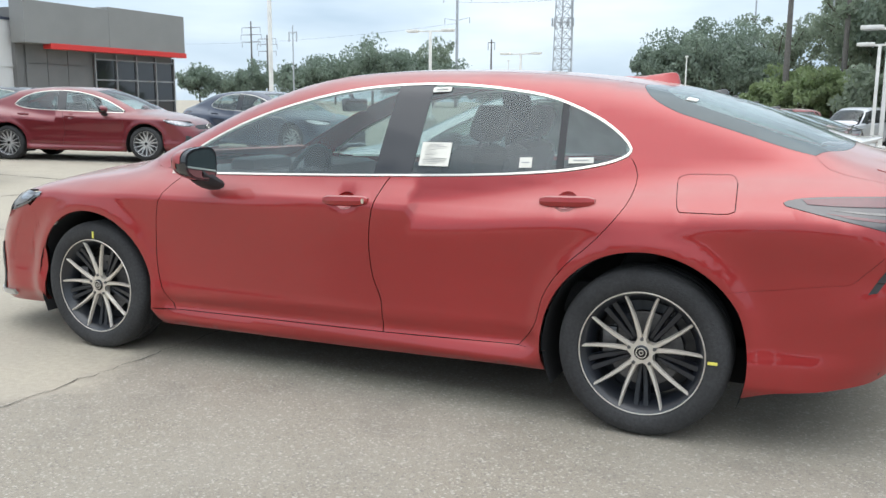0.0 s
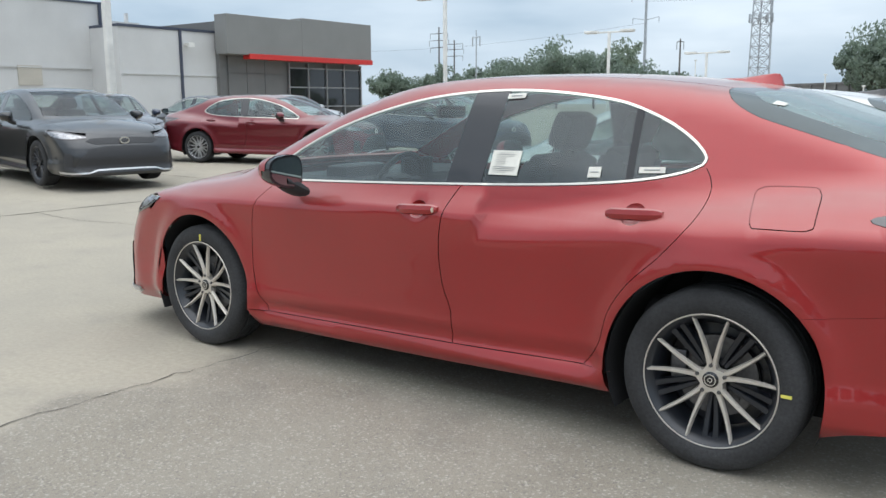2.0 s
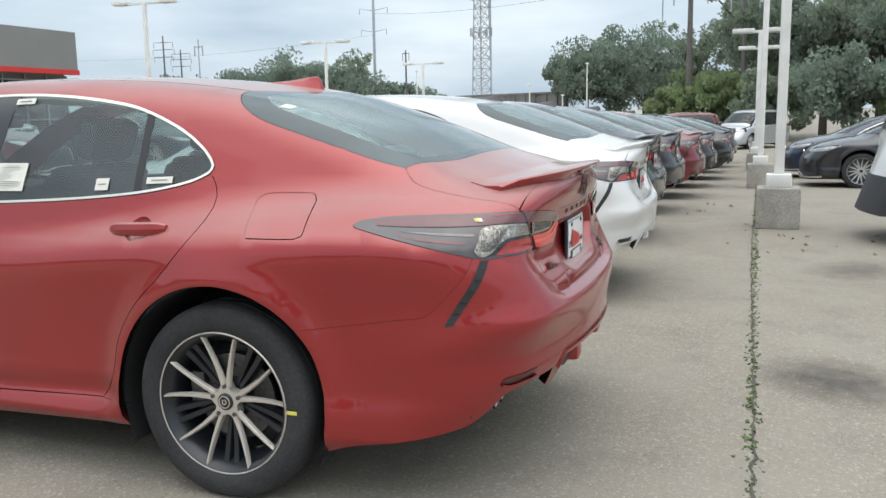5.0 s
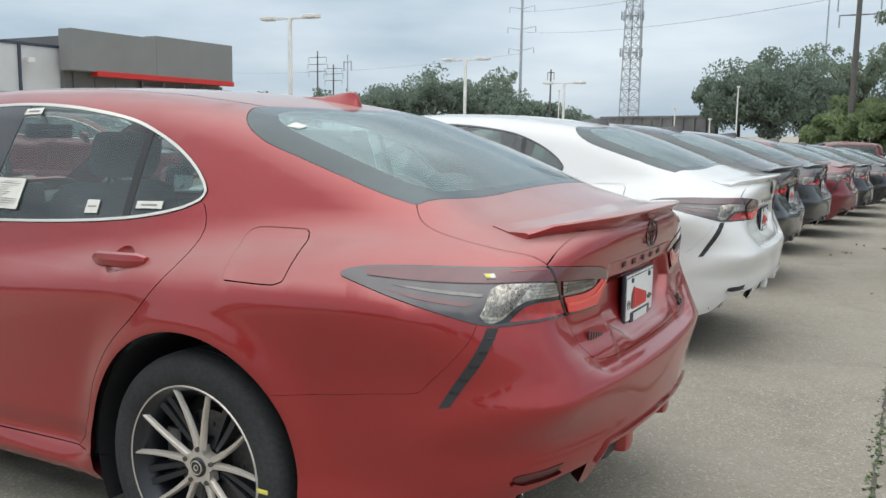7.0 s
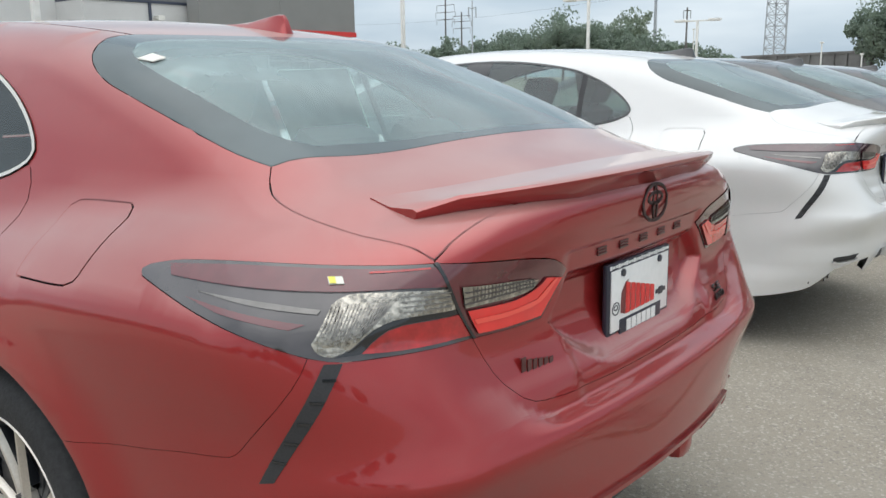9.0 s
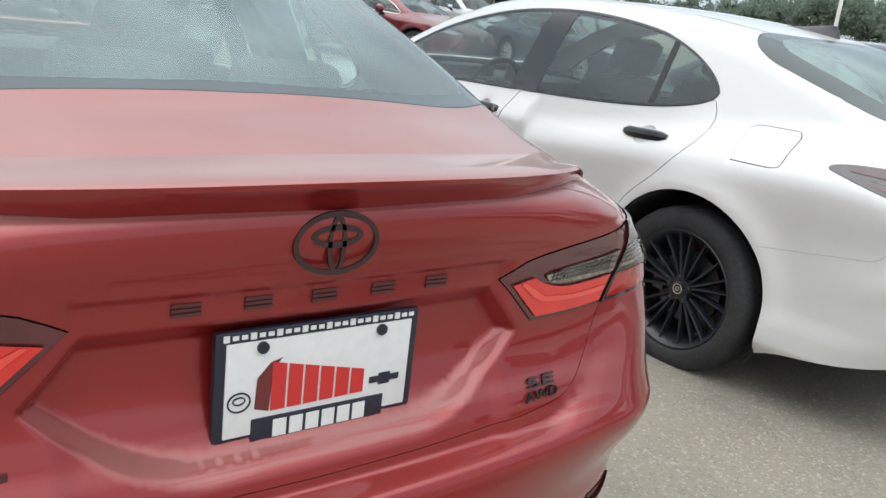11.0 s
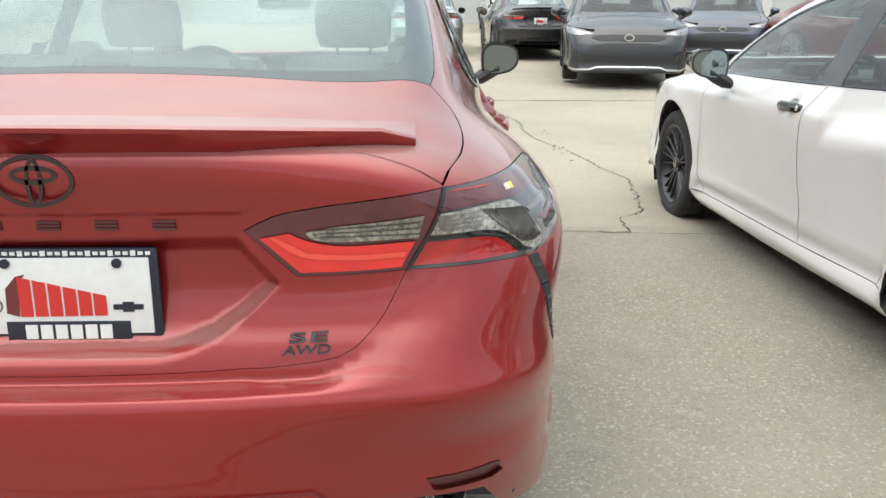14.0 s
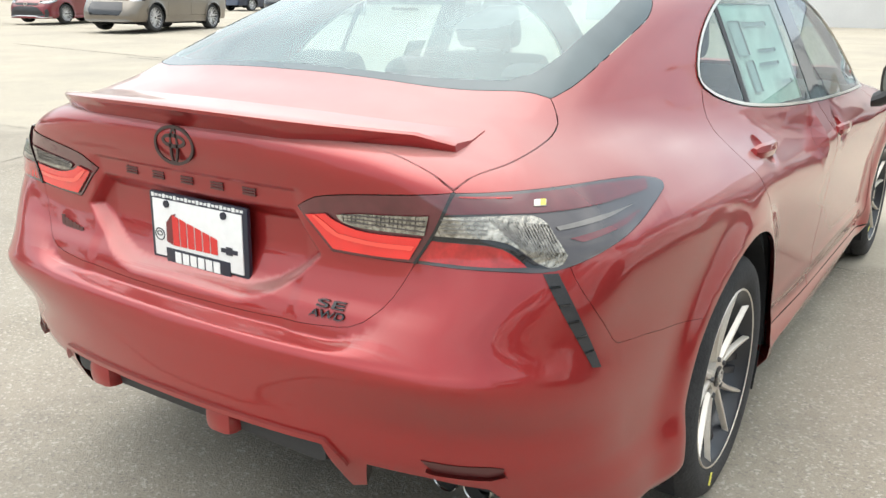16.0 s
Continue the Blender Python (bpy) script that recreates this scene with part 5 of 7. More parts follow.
    fh = [(-3.235, .20), (-3.18, .40), (-3.174, .498), (-3.25, .60), (-3.30, .70)] + on([(-3.28, .83, .735), (-3.42, .78, .690), (-3.56, .66, .672), (-3.655, .49, .690), (-3.63, .50, .728)]) + \
        SKIN.drop(HOOD_NOSE)
    fh = [p for p in fh if p[0] > fm + 1e-3]
    low_f = on([(-3.3, .78, .185), (-3.5, .66, .17), (-3.62, .4, .17)])
    fb = fh + [(fm, nose_z)] + [(2 * fm - s, z) for s, z in reversed(fh)] + [(2 * fm - s, z) for s, z in low_f] + [(fm, .17)] + low_f[::-1]
    dense = []
    for p, q in zip(fb, fb[1:] + fb[:1]):
        dense += spline([p, q], .04)[:-1]
    panel("front_bumper", dense, g, colour, car, res=.045, thick=.02)

    def front_sym(pts):
        h = on(pts)
        return [p for p in h] + [(2 * fm - s, z) for s, z in reversed(h)]
    grille = front_sym([(-3.60, .56, .245), (-3.56, .64, .27), (-3.60, .60, .40), (-3.66, .50, .54), (-3.72, .30, .585)])
    panel("lower_grille", loop(*[[p, q] for p, q in zip(grille, grille[1:] + grille[:1])], step=.05), g, TRIM_BLACK, car, lift=.004, res=.06)
    up_g = front_sym([(-3.70, .42, .612), (-3.64, .52, .655), (-3.66, .46, .690), (-3.70, .25, .700)])
    panel("upper_grille", loop(*[[p, q] for p, q in zip(up_g, up_g[1:] + up_g[:1])], step=.05), g, TRIM_BLACK, car, lift=.004, res=.06)
    for sd in (False, True):
        vent = on([(-3.60, .79, .205), (-3.57, .80, .34), (-3.60, .785, .50), (-3.68, .72, .48), (-3.70, .70, .22)])
        panel("side_intake", loop(*[[p, q] for p, q in zip(vent, vent[1:] + vent[:1])], step=.04), g, TRIM_BLACK, car, lift=.004, res=.05, mirror=sd)
    lip = front_sym([(-3.50, .84, .215), (-3.66, .70, .200), (-3.70, .54, .202), (-3.73, .43, .242), (-3.74, .20, .246)])
    lip2 = front_sym([(-3.50, .84, .238), (-3.66, .70, .222), (-3.70, .53, .224), (-3.73, .42, .262), (-3.74, .20, .266)])
    lp = lip + lip2[::-1]
    panel("front_lip", loop(*[[p, q] for p, q in zip(lp, lp[1:] + lp[:1])], step=.05), g, ALLOY_BRIGHT, car, lift=.012, res=.06)
    shared("front_emblem", "front_emblem", ring_on(-3.79, 0, .66, .072, .05, .22, depth=.02), CHROME, car)
    shared("roof_antenna", "fin", fin_mesh, colour if near and trim == "chrome" else GLOSS_BLACK, car)
    if spoiler:
        shared("boot_spoiler", "spoiler", spoiler_mesh, colour, car)
    add_cabin(car, near)
    # badges on the tail
    xe = skin_x(0, .999)
    shared("emblem", "emblem", ring_on(xe - .001, 0, .999, .060, .041, .11, depth=.004), (EMBLEM if colour == PAINT_RED else BADGE), car, "dark oval badge")
    shared("emblem_inner", "emblem2", ring_on(xe - .001, 0, 1.008, .036, .015, .22, depth=.0035), (EMBLEM if colour == PAINT_RED else BADGE), car)
    shared("emblem_upright", "emblem3", ring_on(xe - .001, 0, .997, .013, .037, .45, depth=.0035), (EMBLEM if colour == PAINT_RED else BADGE), car)
    for k, y in enumerate((-.176, -.087, .003, .092, .181)):
        xl = skin_x(y, .923) + .002
        shared("letter_bar", "letter%d" % k, bars_on([(xl, y, .9290, .036, .0040), (xl, y, .9230, .036, .0035), (xl, y, .9170, .036, .0040)], .003), MARK if colour == PAINT_RED else BADGE, car)
    if plate:
        xp = skin_x(0, .80)
        fr = shared("number_plate", "plate_frame", lambda bm: add_box(bm, xp + .016, .014, .806, .012, .300, .156, bevel=.006), PLATE_NAVY, car, "dealer plate in a dark frame, white with a red wedge")
        fr.matrix_basis = pose(0, 0, 0)
        shared("plate_sheet", "plate_sheet", lambda bm: add_box(bm, xp + .0235, .014, .8045, .003, .272, .128, bevel=.001), PLATE_WHITE, fr)

        def wedge_side(bm):
            vs = [bm.verts.new((xp + .0258, y, z)) for y, z in ((-.082, .776), (-.062, .770), (-.058, .829), (-.046, .842), (-.062, .838), (-.080, .818))]
            bm.faces.new(vs)
        shared("wedge_side", "plate_wedge_side", wedge_side, PLATE_SHADE, fr)
        if near and plate_bars:
            # the wedge is six red blocks that shrink along it
            for i in range(6):
                def block(bm):
                    y0, y1 = -.060 + i * .0235, -.060 + i * .0235 + .0205
                    lo, hi = (lambda y: .770 + .012 * (y + .06)), (lambda y: .838 - .235 * (y + .06))
                    bm.faces.new([bm.verts.new((xp + .0264, y, z)) for y, z in ((y0, lo(y0)), (y1, lo(y1)), (y1, hi(y1)), (y0, hi(y0)))])
                shared("wedge_bar", "plate_block_%d" % i, block, PLATE_RED, fr)
        else:
            def wedge(bm):
                bm.faces.new([bm.verts.new((xp + .0262, y, z)) for y, z in ((-.060, .770), (.080, .772), (.080, .805), (-.055, .838))])
            shared("red_wedge", "plate_wedge", wedge, PLATE_RED, fr)
        shared("name_bar", "plate_bars", lambda bm: add_box(bm, xp + .0245, .014, .745, .004, .198, .034, bevel=.0015), PLATE_NAVY, fr)
        if near and plate_bars:
            for i in range(6):
                shared("name_bar_piece", "plate_bar2_%d" % i, bars_on([(xp + .0268, -.0455 + i * .0238, .7445, .019, .024)], .002), PLATE_WHITE, fr)
            for i in range(24):
                shared("web_bar", "plate_bar3_%d" % i, bars_on([(xp + .0225, -.122 + i * .0118, .8755, .0078, .0055 + .003 * ((i * 7) % 3 == 0))], .002), PLATE_WHITE, fr)
        else:
            shared("name_bar_piece", "plate_bars2", bars_on([(xp + .0268, .014, .745, .14, .022)], .002), PLATE_WHITE, fr)
        shared("cross_badge", "plate_cross", bars_on([(xp + .0256, .112, .786, .048, .009), (xp + .0257, .112, .786, .018, .017)], .002), PLATE_NAVY, fr)
        shared("oval_badge", "plate_oval", ring_on(xp + .0252, -.103, .789, .016, .014, .14, n=20, depth=.001), PLATE_NAVY, fr)
        shared("oval_badge", "plate_oval2", ring_on(xp + .0252, -.103, .791, .009, .006, .22, n=16, depth=.001), PLATE_NAVY, fr)
        for y in (-.075, .10):
            shared("plate_screw", "screw%d" % (y > 0), lambda bm: add_cyl(bm, (xp + .022, y, .860), (xp + .029, y, .860), .008, n=12), PLATE_NAVY, fr)
    if extras:
        extras(car)
    return car


# ---------------------------------------------------------------- other vehicles
def van_skin(high, tail, bed=False):
    """A taller body on the same idea: an upright tail and a long roof, or a cab with an open bed."""
    k = Skin()
    k.width = pchip([(.10, .78), (.25, .84), (.35, .885), (.5, .905), (.75, .925), (.95, .920), (1.05, .900), (1.12, .86), (1.2, .78), (1.4, .6)])
    k.belt = pchip([(-3.85, .50), (-3.75, .85), (-3.6, .97), (-3.3, 1.04), (-2.7, 1.10), (-1.5, 1.12), (0, 1.14), (1.0, 1.14)])
    if bed:
        k.roof = pchip([(-5.2, -2), (-3.2, .7), (-2.7, 1.15), (-2.35, 1.45), (-2.1, 1.66), (-1.8, high - .02), (-1.2, high), (-.75, high - .03), (-.6, 1.5), (-.45, .9), (0, .2), (3, -2)])
    else:
        k.roof = pchip([(-5.2, -2), (-3.3, .72), (-2.9, 1.08), (-2.4, 1.38), (-2.0, 1.60), (-1.6, high - .05), (-1.0, high), (-.2, high - .01), (.4, high - .05), (tail - .22, high - .13), (tail - .05, 1.35), (tail, 1.0), (3, -3)])
    k.rear_low = pchip([(.1, tail - .1), (.3, tail), (.5, tail + .04), (.75, tail + .03), (.9, tail), (1.2, tail - .02)])
    k.rear_up = pchip([(.1, tail), (1.2, tail), (1.3, tail - .04)])
    k.glass_w = pchip([(.9, .90), (1.1, .86), (1.3, .80), (1.5, .73), (1.7, .64), (1.9, .5)])
    return k


def build_van(pos, turn, colour, label, name, category, skin, key, high, tail, bed=False, cladding=None, wheels="silver", scale=1.0, glass_rear=None, rear_lamp=None):
    """A tall vehicle: body sides with doors, glazed band, lamps, bumpers, wheels."""
    global SKIN
    keep = SKIN
    SKIN = skin
    car = new(name)
    car.matrix_world = pose(pos[0], pos[1], rise(*pos), 0, 0, turn) @ Matrix.Diagonal((scale, scale, scale, 1))
    tagged(car, label, category, "parked cars")
    g, t = skin.girth, skin.top
    low = cladding or colour
    r = .36
    mid, fm = skin.S_REAR, skin.S_FRONT
    for side in (False, True):
        kw = dict(mirror=side)
        arch_r, arch_f = arc(0, r, r + .075, 35, 180, 14), arc(-2.825, r, r + .075, 0, 150, 14)
        panel("rear_door", loop([(-1.15, .42), (-.45, .42)], [(-.45, .42), (-.43, .55), (-.25, .78), (-.15, 1.08)], [(-.15, 1.08), (-1.15, 1.06)], [(-1.15, 1.06), (-1.15, .42)]), g, colour, car, gap=.003, res=.08, key=key + "rd", **kw)
        panel("front_door", loop([(-2.25, .42), (-1.15, .42)], [(-1.15, .42), (-1.15, 1.06)], [(-1.15, 1.06), (-2.25, 1.04)], [(-2.25, 1.04), (-2.25, .42)]), g, colour, car, gap=.003, res=.08, key=key + "fd", **kw)
        panel("side_skirt", loop([(-2.46, .24), (-.36, .24)], [(-.36, .24), (-.45, .42)], [(-.45, .42), (-2.35, .42)], [(-2.35, .42), (-2.46, .24)]), g, low, car, res=.09, gap=.002, key=key + "sk", **kw)
        panel("quarter_panel", loop([(-.45, .42), *arch_r[::-1], (.42, .62)], [(.42, .62), (.62, .62)], [(.62, .62), (.62, 1.09)], [(.62, 1.09), (-.15, 1.08)], [(-.15, 1.08), (-.25, .78), (-.43, .55), (-.45, .42)]), g,
              colour, car, gap=.002, res=.07, key=key + "qp", **kw)
        panel("front_fender", loop([(-2.25, 1.04), (-2.25, .42)], [(-2.25, .42), (-2.36, .42), *arch_f, (-3.22, .60)], [(-3.22, .60), (-3.25, .82)], [(-3.25, .82), (-3.2, .96), (-2.7, 1.03), (-2.25, 1.04)]), g, colour, car,
              gap=.002, res=.07, key=key + "ff", **kw)
        for a, kk in ((arc(0, r, r + .075, -20, 200, 20), "r"), (arc(-2.825, r, r + .075, -20, 200, 20), "f")):
            hx = 0.0 if kk == "r" else -2.825
            panel("arch_flare", loop(a, [(hx + (p[0] - hx) * .93, r + (p[1] - r) * .93) for p in a[::-1]]), g, low, car, lift=.012, res=.05, key=key + "af" + kk, **kw)
        shared("wheel_liner", "liner_r", liner_mesh(0.0), SHELL, car, **kw)
        shared("wheel_liner", "liner_f", liner_mesh(-2.825), SHELL, car, **kw)
        # the glazed band
        z1 = high - .16
        x_end = -.62 if bed else tail - .30
        band = [(-2.45, 1.06), (x_end, 1.10), (x_end - .05, z1), (-1.2, z1 + .02), (-1.85, z1 - .06)]
        hole = loop(*[[p, q] for p, q in zip(band, band[1:] + band[:1])], step=.06)
        xe = -.50 if bed else tail - .10
        frame_lp = [(-2.62, 1.03), (xe, 1.07), (xe - .10, high - .08), (-1.2, high - .055), (-1.75, high - .10)]
        panel("window_frame", loop(*[[p, q] for p, q in zip(frame_lp, frame_lp[1:] + frame_lp[:1])], step=.06), g, colour, car, holes=[hole], res=.08, key=key + "wf", **kw)
        cuts = [-2.46, -1.22, -1.14, -.72] if bed else [-2.46, -1.22, -1.14, -.25, -.17, x_end + .01]
        for i, (a, b) in enumerate(zip(cuts, cuts[1:])):
            pane = [p for p in hole]
            out = []
            for fn in ((lambda p: p[0] - a), (lambda p: b - p[0])):
                out = []
                for p, q in zip(pane, pane[1:] + pane[:1]):
                    dp, dq = fn(p), fn(q)
                    if dp >= 0:
                        out.append(p)
                    if dp * dq < 0:
                        u = dp / (dp - dq)
                        out.append((p[0] + (q[0] - p[0]) * u, p[1] + (q[1] - p[1]) * u))
                pane = out
            if len(pane) > 3:
                panel("pillar" if i % 2 else "side_window", pane, g, GLOSS_BLACK if i % 2 else GLASS_DARK, car, res=.1, thick=.004, key=key + "gl%d" % i, **kw)
        if not rear_lamp:
            lamp = on([(tail - .12, .84, .80), (tail - .02, .76, .80), (tail - .03, .74, 1.06), (tail - .16, .84, 1.06)])
        else:
            lamp = on(rear_lamp)
        panel("tail_lamp", loop(*[[p, q] for p, q in zip(lamp, lamp[1:] + lamp[:1])], step=.04), g, LENS_RED, car, lift=.006, res=.05, key=key + "tl", **kw)
        head = on([(-3.30, .80, .92), (-3.58, .62, .90), (-3.66, .50, .84), (-3.50, .72, .78), (-3.32, .80, .80)])
        panel("headlamp", loop(*[[p, q] for p, q in zip(head, head[1:] + head[:1])], step=.04), g, HEADLAMP, car, lift=.006, res=.05, key=key + "hl", **kw)
        foot = shared("door_mirror", "mirror_foot", mirror_foot, TRIM_BLACK, car, mirror=side)
        foot.matrix_basis = pose(-2.15, .93 * (-1 if side else 1), 1.16)
        shared("housing", "mirror_shell", mirror_shell, GLOSS_BLACK, foot, mirror=side)
        for hx in (-1.30, -.40):
            h = shared("door_handle", "handle", handle_mesh, colour, car, mirror=side)
            h.matrix_basis = pose(hx, .925 * (-1 if side else 1), .98)
        for x in (0.0, -2.825):
            add_wheel(car, x, -1 if side else 1, wheels, False, radius=r)
    # ends
    rear_top = 1.05
    tg = [(s, .66) for s in np.linspace(on([(tail, .78, .7)])[0][0], mid, 10)] + [(s, rear_top) for s in np.linspace(mid, on([(tail, .78, .7)])[0][0], 10)]
    full_tg = [p for p in tg if p[1] == .66][:-1] + [(mid, .66)] + [(2 * mid - s, z) for s, z in reversed([p for p in tg if p[1] == .66][:-1])]
    top_tg = [(s, rear_top) for s, z in full_tg]
    panel("tailgate", full_tg + spline([(full_tg[-1][0], .72), (full_tg[-1][0], rear_top - .06)], .08) + top_tg[::-1] + spline([(full_tg[0][0], rear_top - .06), (full_tg[0][0], .72)], .08), g, colour, car, res=.06, key=key + "tg")
    cx = on([(tail, .78, .7)])[0][0]
    wing = [(.62, .62), (.62, 1.09), (cx, 1.06), (cx, .62)]
    for side in (False, True):
        panel("rear_corner", loop(*[[p, q] for p, q in zip(wing, wing[1:] + wing[:1])], step=.06), g, colour, car, res=.06, key=key + "rc", mirror=side)
    bt = [(s, .66) for s in np.linspace(.42, mid, 24)]
    bb = [(s, .30) for s in np.linspace(.42, mid, 24)]
    bump = bt + [(2 * mid - s, z) for s, z in bt[::-1][1:]] + [(2 * mid - s, z) for s, z in bb] + bb[::-1][1:]
    panel("rear_bumper", bump, g, low, car, lift=.008, res=.07, key=key + "rb", thick=.03)
    ft = [(s, .80) for s in np.linspace(-3.22, fm, 24)]
    fb = [(s, .26) for s in np.linspace(-3.24, fm, 24)]
    panel("front_bumper", ft + [(2 * fm - s, z) for s, z in ft[::-1][1:]] + [(2 * fm - s, z) for s, z in fb] + fb[::-1][1:], g, colour, car, lift=.004, res=.07, key=key + "fb", thick=.03)
    gr = [(s, z) for s, z in on([(-3.6, .45, .42), (-3.6, .52, .56), (-3.6, .48, .76)])]
    gr = gr + [(2 * fm - s, z) for s, z in reversed(gr)]
    panel("grille", loop(*[[p, q] for p, q in zip(gr, gr[1:] + gr[:1])], step=.06), g, GLOSS_BLACK, car, lift=.01, res=.07, key=key + "gr")
    panel("bonnet", loop([(-2.60, -.72), (-2.75, 0), (-2.60, .72)], [(-2.60, .72), (-3.2, .76), (-3.5, .62)], [(-3.5, .62), (-3.66, 0), (-3.5, -.62)], [(-3.5, -.62), (-3.2, -.76), (-2.60, -.72)]), t, colour, car, res=.08, key=key + "bn")
    panel("windscreen", loop([(-2.58, -.70), (-2.75, 0), (-2.58, .70)], [(-2.58, .70), (-1.80, .60)], [(-1.80, .60), (-1.88, 0), (-1.80, -.60)], [(-1.80, -.60), (-2.58, -.70)]), t, GLASS_FRONT, car, res=.09, thick=.004, key=key + "ws")
    xr = -.72 if bed else tail - .20
    panel("roof", loop([(-1.80, -.60), (-1.88, 0), (-1.80, .60)], [(-1.80, .60), (-1.0, .62), (xr, .56)], [(xr, .56), (xr + .05, 0), (xr, -.56)], [(xr, -.56), (-1.0, -.62), (-1.80, -.60)]), t, colour, car, res=.08, key=key + "rf")
    if bed:
        panel("bed_cover", loop([(-.50, -.78), (-.50, .78)], [(-.50, .78), (.80, .74)], [(.80, .74), (.80, -.74)], [(.80, -.74), (-.50, -.78)]), t, TRIM_BLACK, car, res=.1, key=key + "bd")
    else:
        rw = [(s, z) for s, z in on([(tail - .05, .66, 1.10), (tail - .2, .56, high - .20)])]
        rw = rw + [(2 * mid - s, z) for s, z in reversed(rw)]
        panel("rear_window", loop(*[[p, q] for p, q in zip(rw, rw[1:] + rw[:1])], step=.06), g, glass_rear or GLASS_DARK, car, lift=.004, res=.06, key=key + "rw")
        fr = on([(tail - .02, .78, 1.04), (tail - .12, .70, 1.3), (tail - .25, .60, high - .10)])
        fr = fr + [(2 * mid - s, z) for s, z in reversed(fr)]
        panel("tailgate_frame", loop(*[[p, q] for p, q in zip(fr, fr[1:] + fr[:1])], step=.06), g, colour, car, res=.06, key=key + "tf")
    shared("underbody", key + "floor", floor_mesh, SHELL, car)
    for y in (-.40, .40):
        o = shared("front_seat", "seat", seat_mesh, CLOTH, car)
        o.matrix_basis = pose(-1.42, y, .42)
    if not bed:
        shared("rear_seat", "bench", bench_mesh, CLOTH, car).matrix_basis = pose(-.10, 0, .18)
    shared("dashboard", "dash", dash_mesh, PLASTIC_DARK, car).matrix_basis = pose(0, 0, .18)
    SKIN = keep
    return car


# ---------------------------------------------------------------- ground
def ground_material():
    """Worn asphalt with pale aggregate on the near strip, smoother concrete beyond the old joint."""
    m = bpy.data.materials.new("paving")
    m.use_nodes = True
    nt = m.node_tree
    b = nt.nodes["Principled BSDF"]
    b.inputs["Roughness"].default_value = 0.92
    b.inputs["Specular IOR Level"].default_value = 0.25
    geo = nt.nodes.new("ShaderNodeNewGeometry")

    def noise_at(scale, detail, lo, hi, to0, to1, rough=0.6):
        n = nt.nodes.new("ShaderNodeTexNoise")
        n.inputs["Scale"].default_value, n.inputs["Detail"].default_value, n.inputs["Roughness"].default_value = scale, detail, rough
        nt.links.new(geo.outputs["Position"], n.inputs["Vector"])
        r = nt.nodes.new("ShaderNodeMapRange")
        r.inputs["From Min"].default_value, r.inputs["From Max"].default_value = lo, hi
        r.inputs["To Min"].default_value, r.inputs["To Max"].default_value = to0, to1
        nt.links.new(n.outputs["Fac"], r.inputs["Value"])
        return r.outputs["Result"]

    def mix(fac, a, bb):
        x = nt.nodes.new("ShaderNodeMix")
        x.data_type = "RGBA"
        if isinstance(fac, float):
            x.inputs["Factor"].default_value = fac
        else:
            nt.links.new(fac, x.inputs["Factor"])
        for sock, v in (("A", a), ("B", bb)):
            if isinstance(v, tuple):
                x.inputs[sock].default_value = (*v, 1)
            else:
                nt.links.new(v, x.inputs[sock])
        return x.outputs["Result"]
    # stones in the asphalt
    vo = nt.nodes.new("ShaderNodeTexVoronoi")
    vo.inputs["Scale"].default_value = 120.0
    nt.links.new(geo.outputs["Position"], vo.inputs["Vector"])
    stone = nt.nodes.new("ShaderNodeSeparateColor")
    nt.links.new(vo.outputs["Color"], stone.inputs[0])
    pale = nt.nodes.new("ShaderNodeMapRange")
    pale.inputs["From Min"].default_value, pale.inputs["From Max"].default_value = 0.80, 0.97
    nt.links.new(stone.outputs[0], pale.inputs["Value"])
    darkst = nt.nodes.new("ShaderNodeMapRange")
    darkst.inputs["From Min"].default_value, darkst.inputs["From Max"].default_value = 0.80, 1.0
    nt.links.new(stone.outputs[1], darkst.inputs["Value"])
    base = mix(noise_at(220, 3, .35, .65, 0, 1), (0.22, 0.196, 0.157), (0.31, 0.275, 0.221))
    base = mix(pale.outputs[0], base, (0.40, 0.37, 0.315))
    base = mix(darkst.outputs[0], base, (0.19, 0.172, 0.148))
    base = mix(noise_at(0.9, 6, .35, .70, 0.0, 0.50), base, (0.345, 0.318, 0.268))
    base = mix(noise_at(2.6, 5, .52, .75, 0.0, 0.40), base, (0.15, 0.14, 0.125))
    conc = mix(noise_at(35, 5, .3, .7, 0, 1), (0.35, 0.315, 0.25), (0.43, 0.385, 0.308))
    conc = mix(noise_at(0.5, 7, .40, .75, 0.0, 0.75), conc, (0.29, 0.268, 0.225))
    conc = mix(noise_at(3.0, 5, .55, .8, 0.0, 0.5), conc, (0.27, 0.25, 0.215))
    sep = nt.nodes.new("ShaderNodeSeparateXYZ")
    nt.links.new(geo.outputs["Position"], sep.inputs[0])
    add = nt.nodes.new("ShaderNodeMath")
    add.operation = "ADD"
    nt.links.new(sep.outputs["X"], add.inputs[0])
    nt.links.new(noise_at(1.3, 5, .3, .7, -.25, .25), add.inputs[1])
    side = nt.nodes.new("ShaderNodeMapRange")
    side.inputs["From Min"].default_value, side.inputs["From Max"].default_value = -2.62, -2.42
    nt.links.new(add.outputs[0], side.inputs["Value"])
    col = mix(side.outputs[0], conc, base)
    nt.links.new(col, b.inputs["Base Color"])
    bp = nt.nodes.new("ShaderNodeBump")
    bp.inputs["Strength"].default_value, bp.inputs["Distance"].default_value = 0.35, 0.005
    hm = nt.nodes.new("ShaderNodeMath")
    hm.operation = "ADD"
    nt.links.new(vo.outputs["Distance"], hm.inputs[0])
    nt.links.new(noise_at(160, 4, .3, .7, 0, 1), hm.inputs[1])
    nt.links.new(hm.outputs[0], bp.inputs["Height"])
    nt.links.new(bp.outputs["Normal"], b.inputs["Normal"])
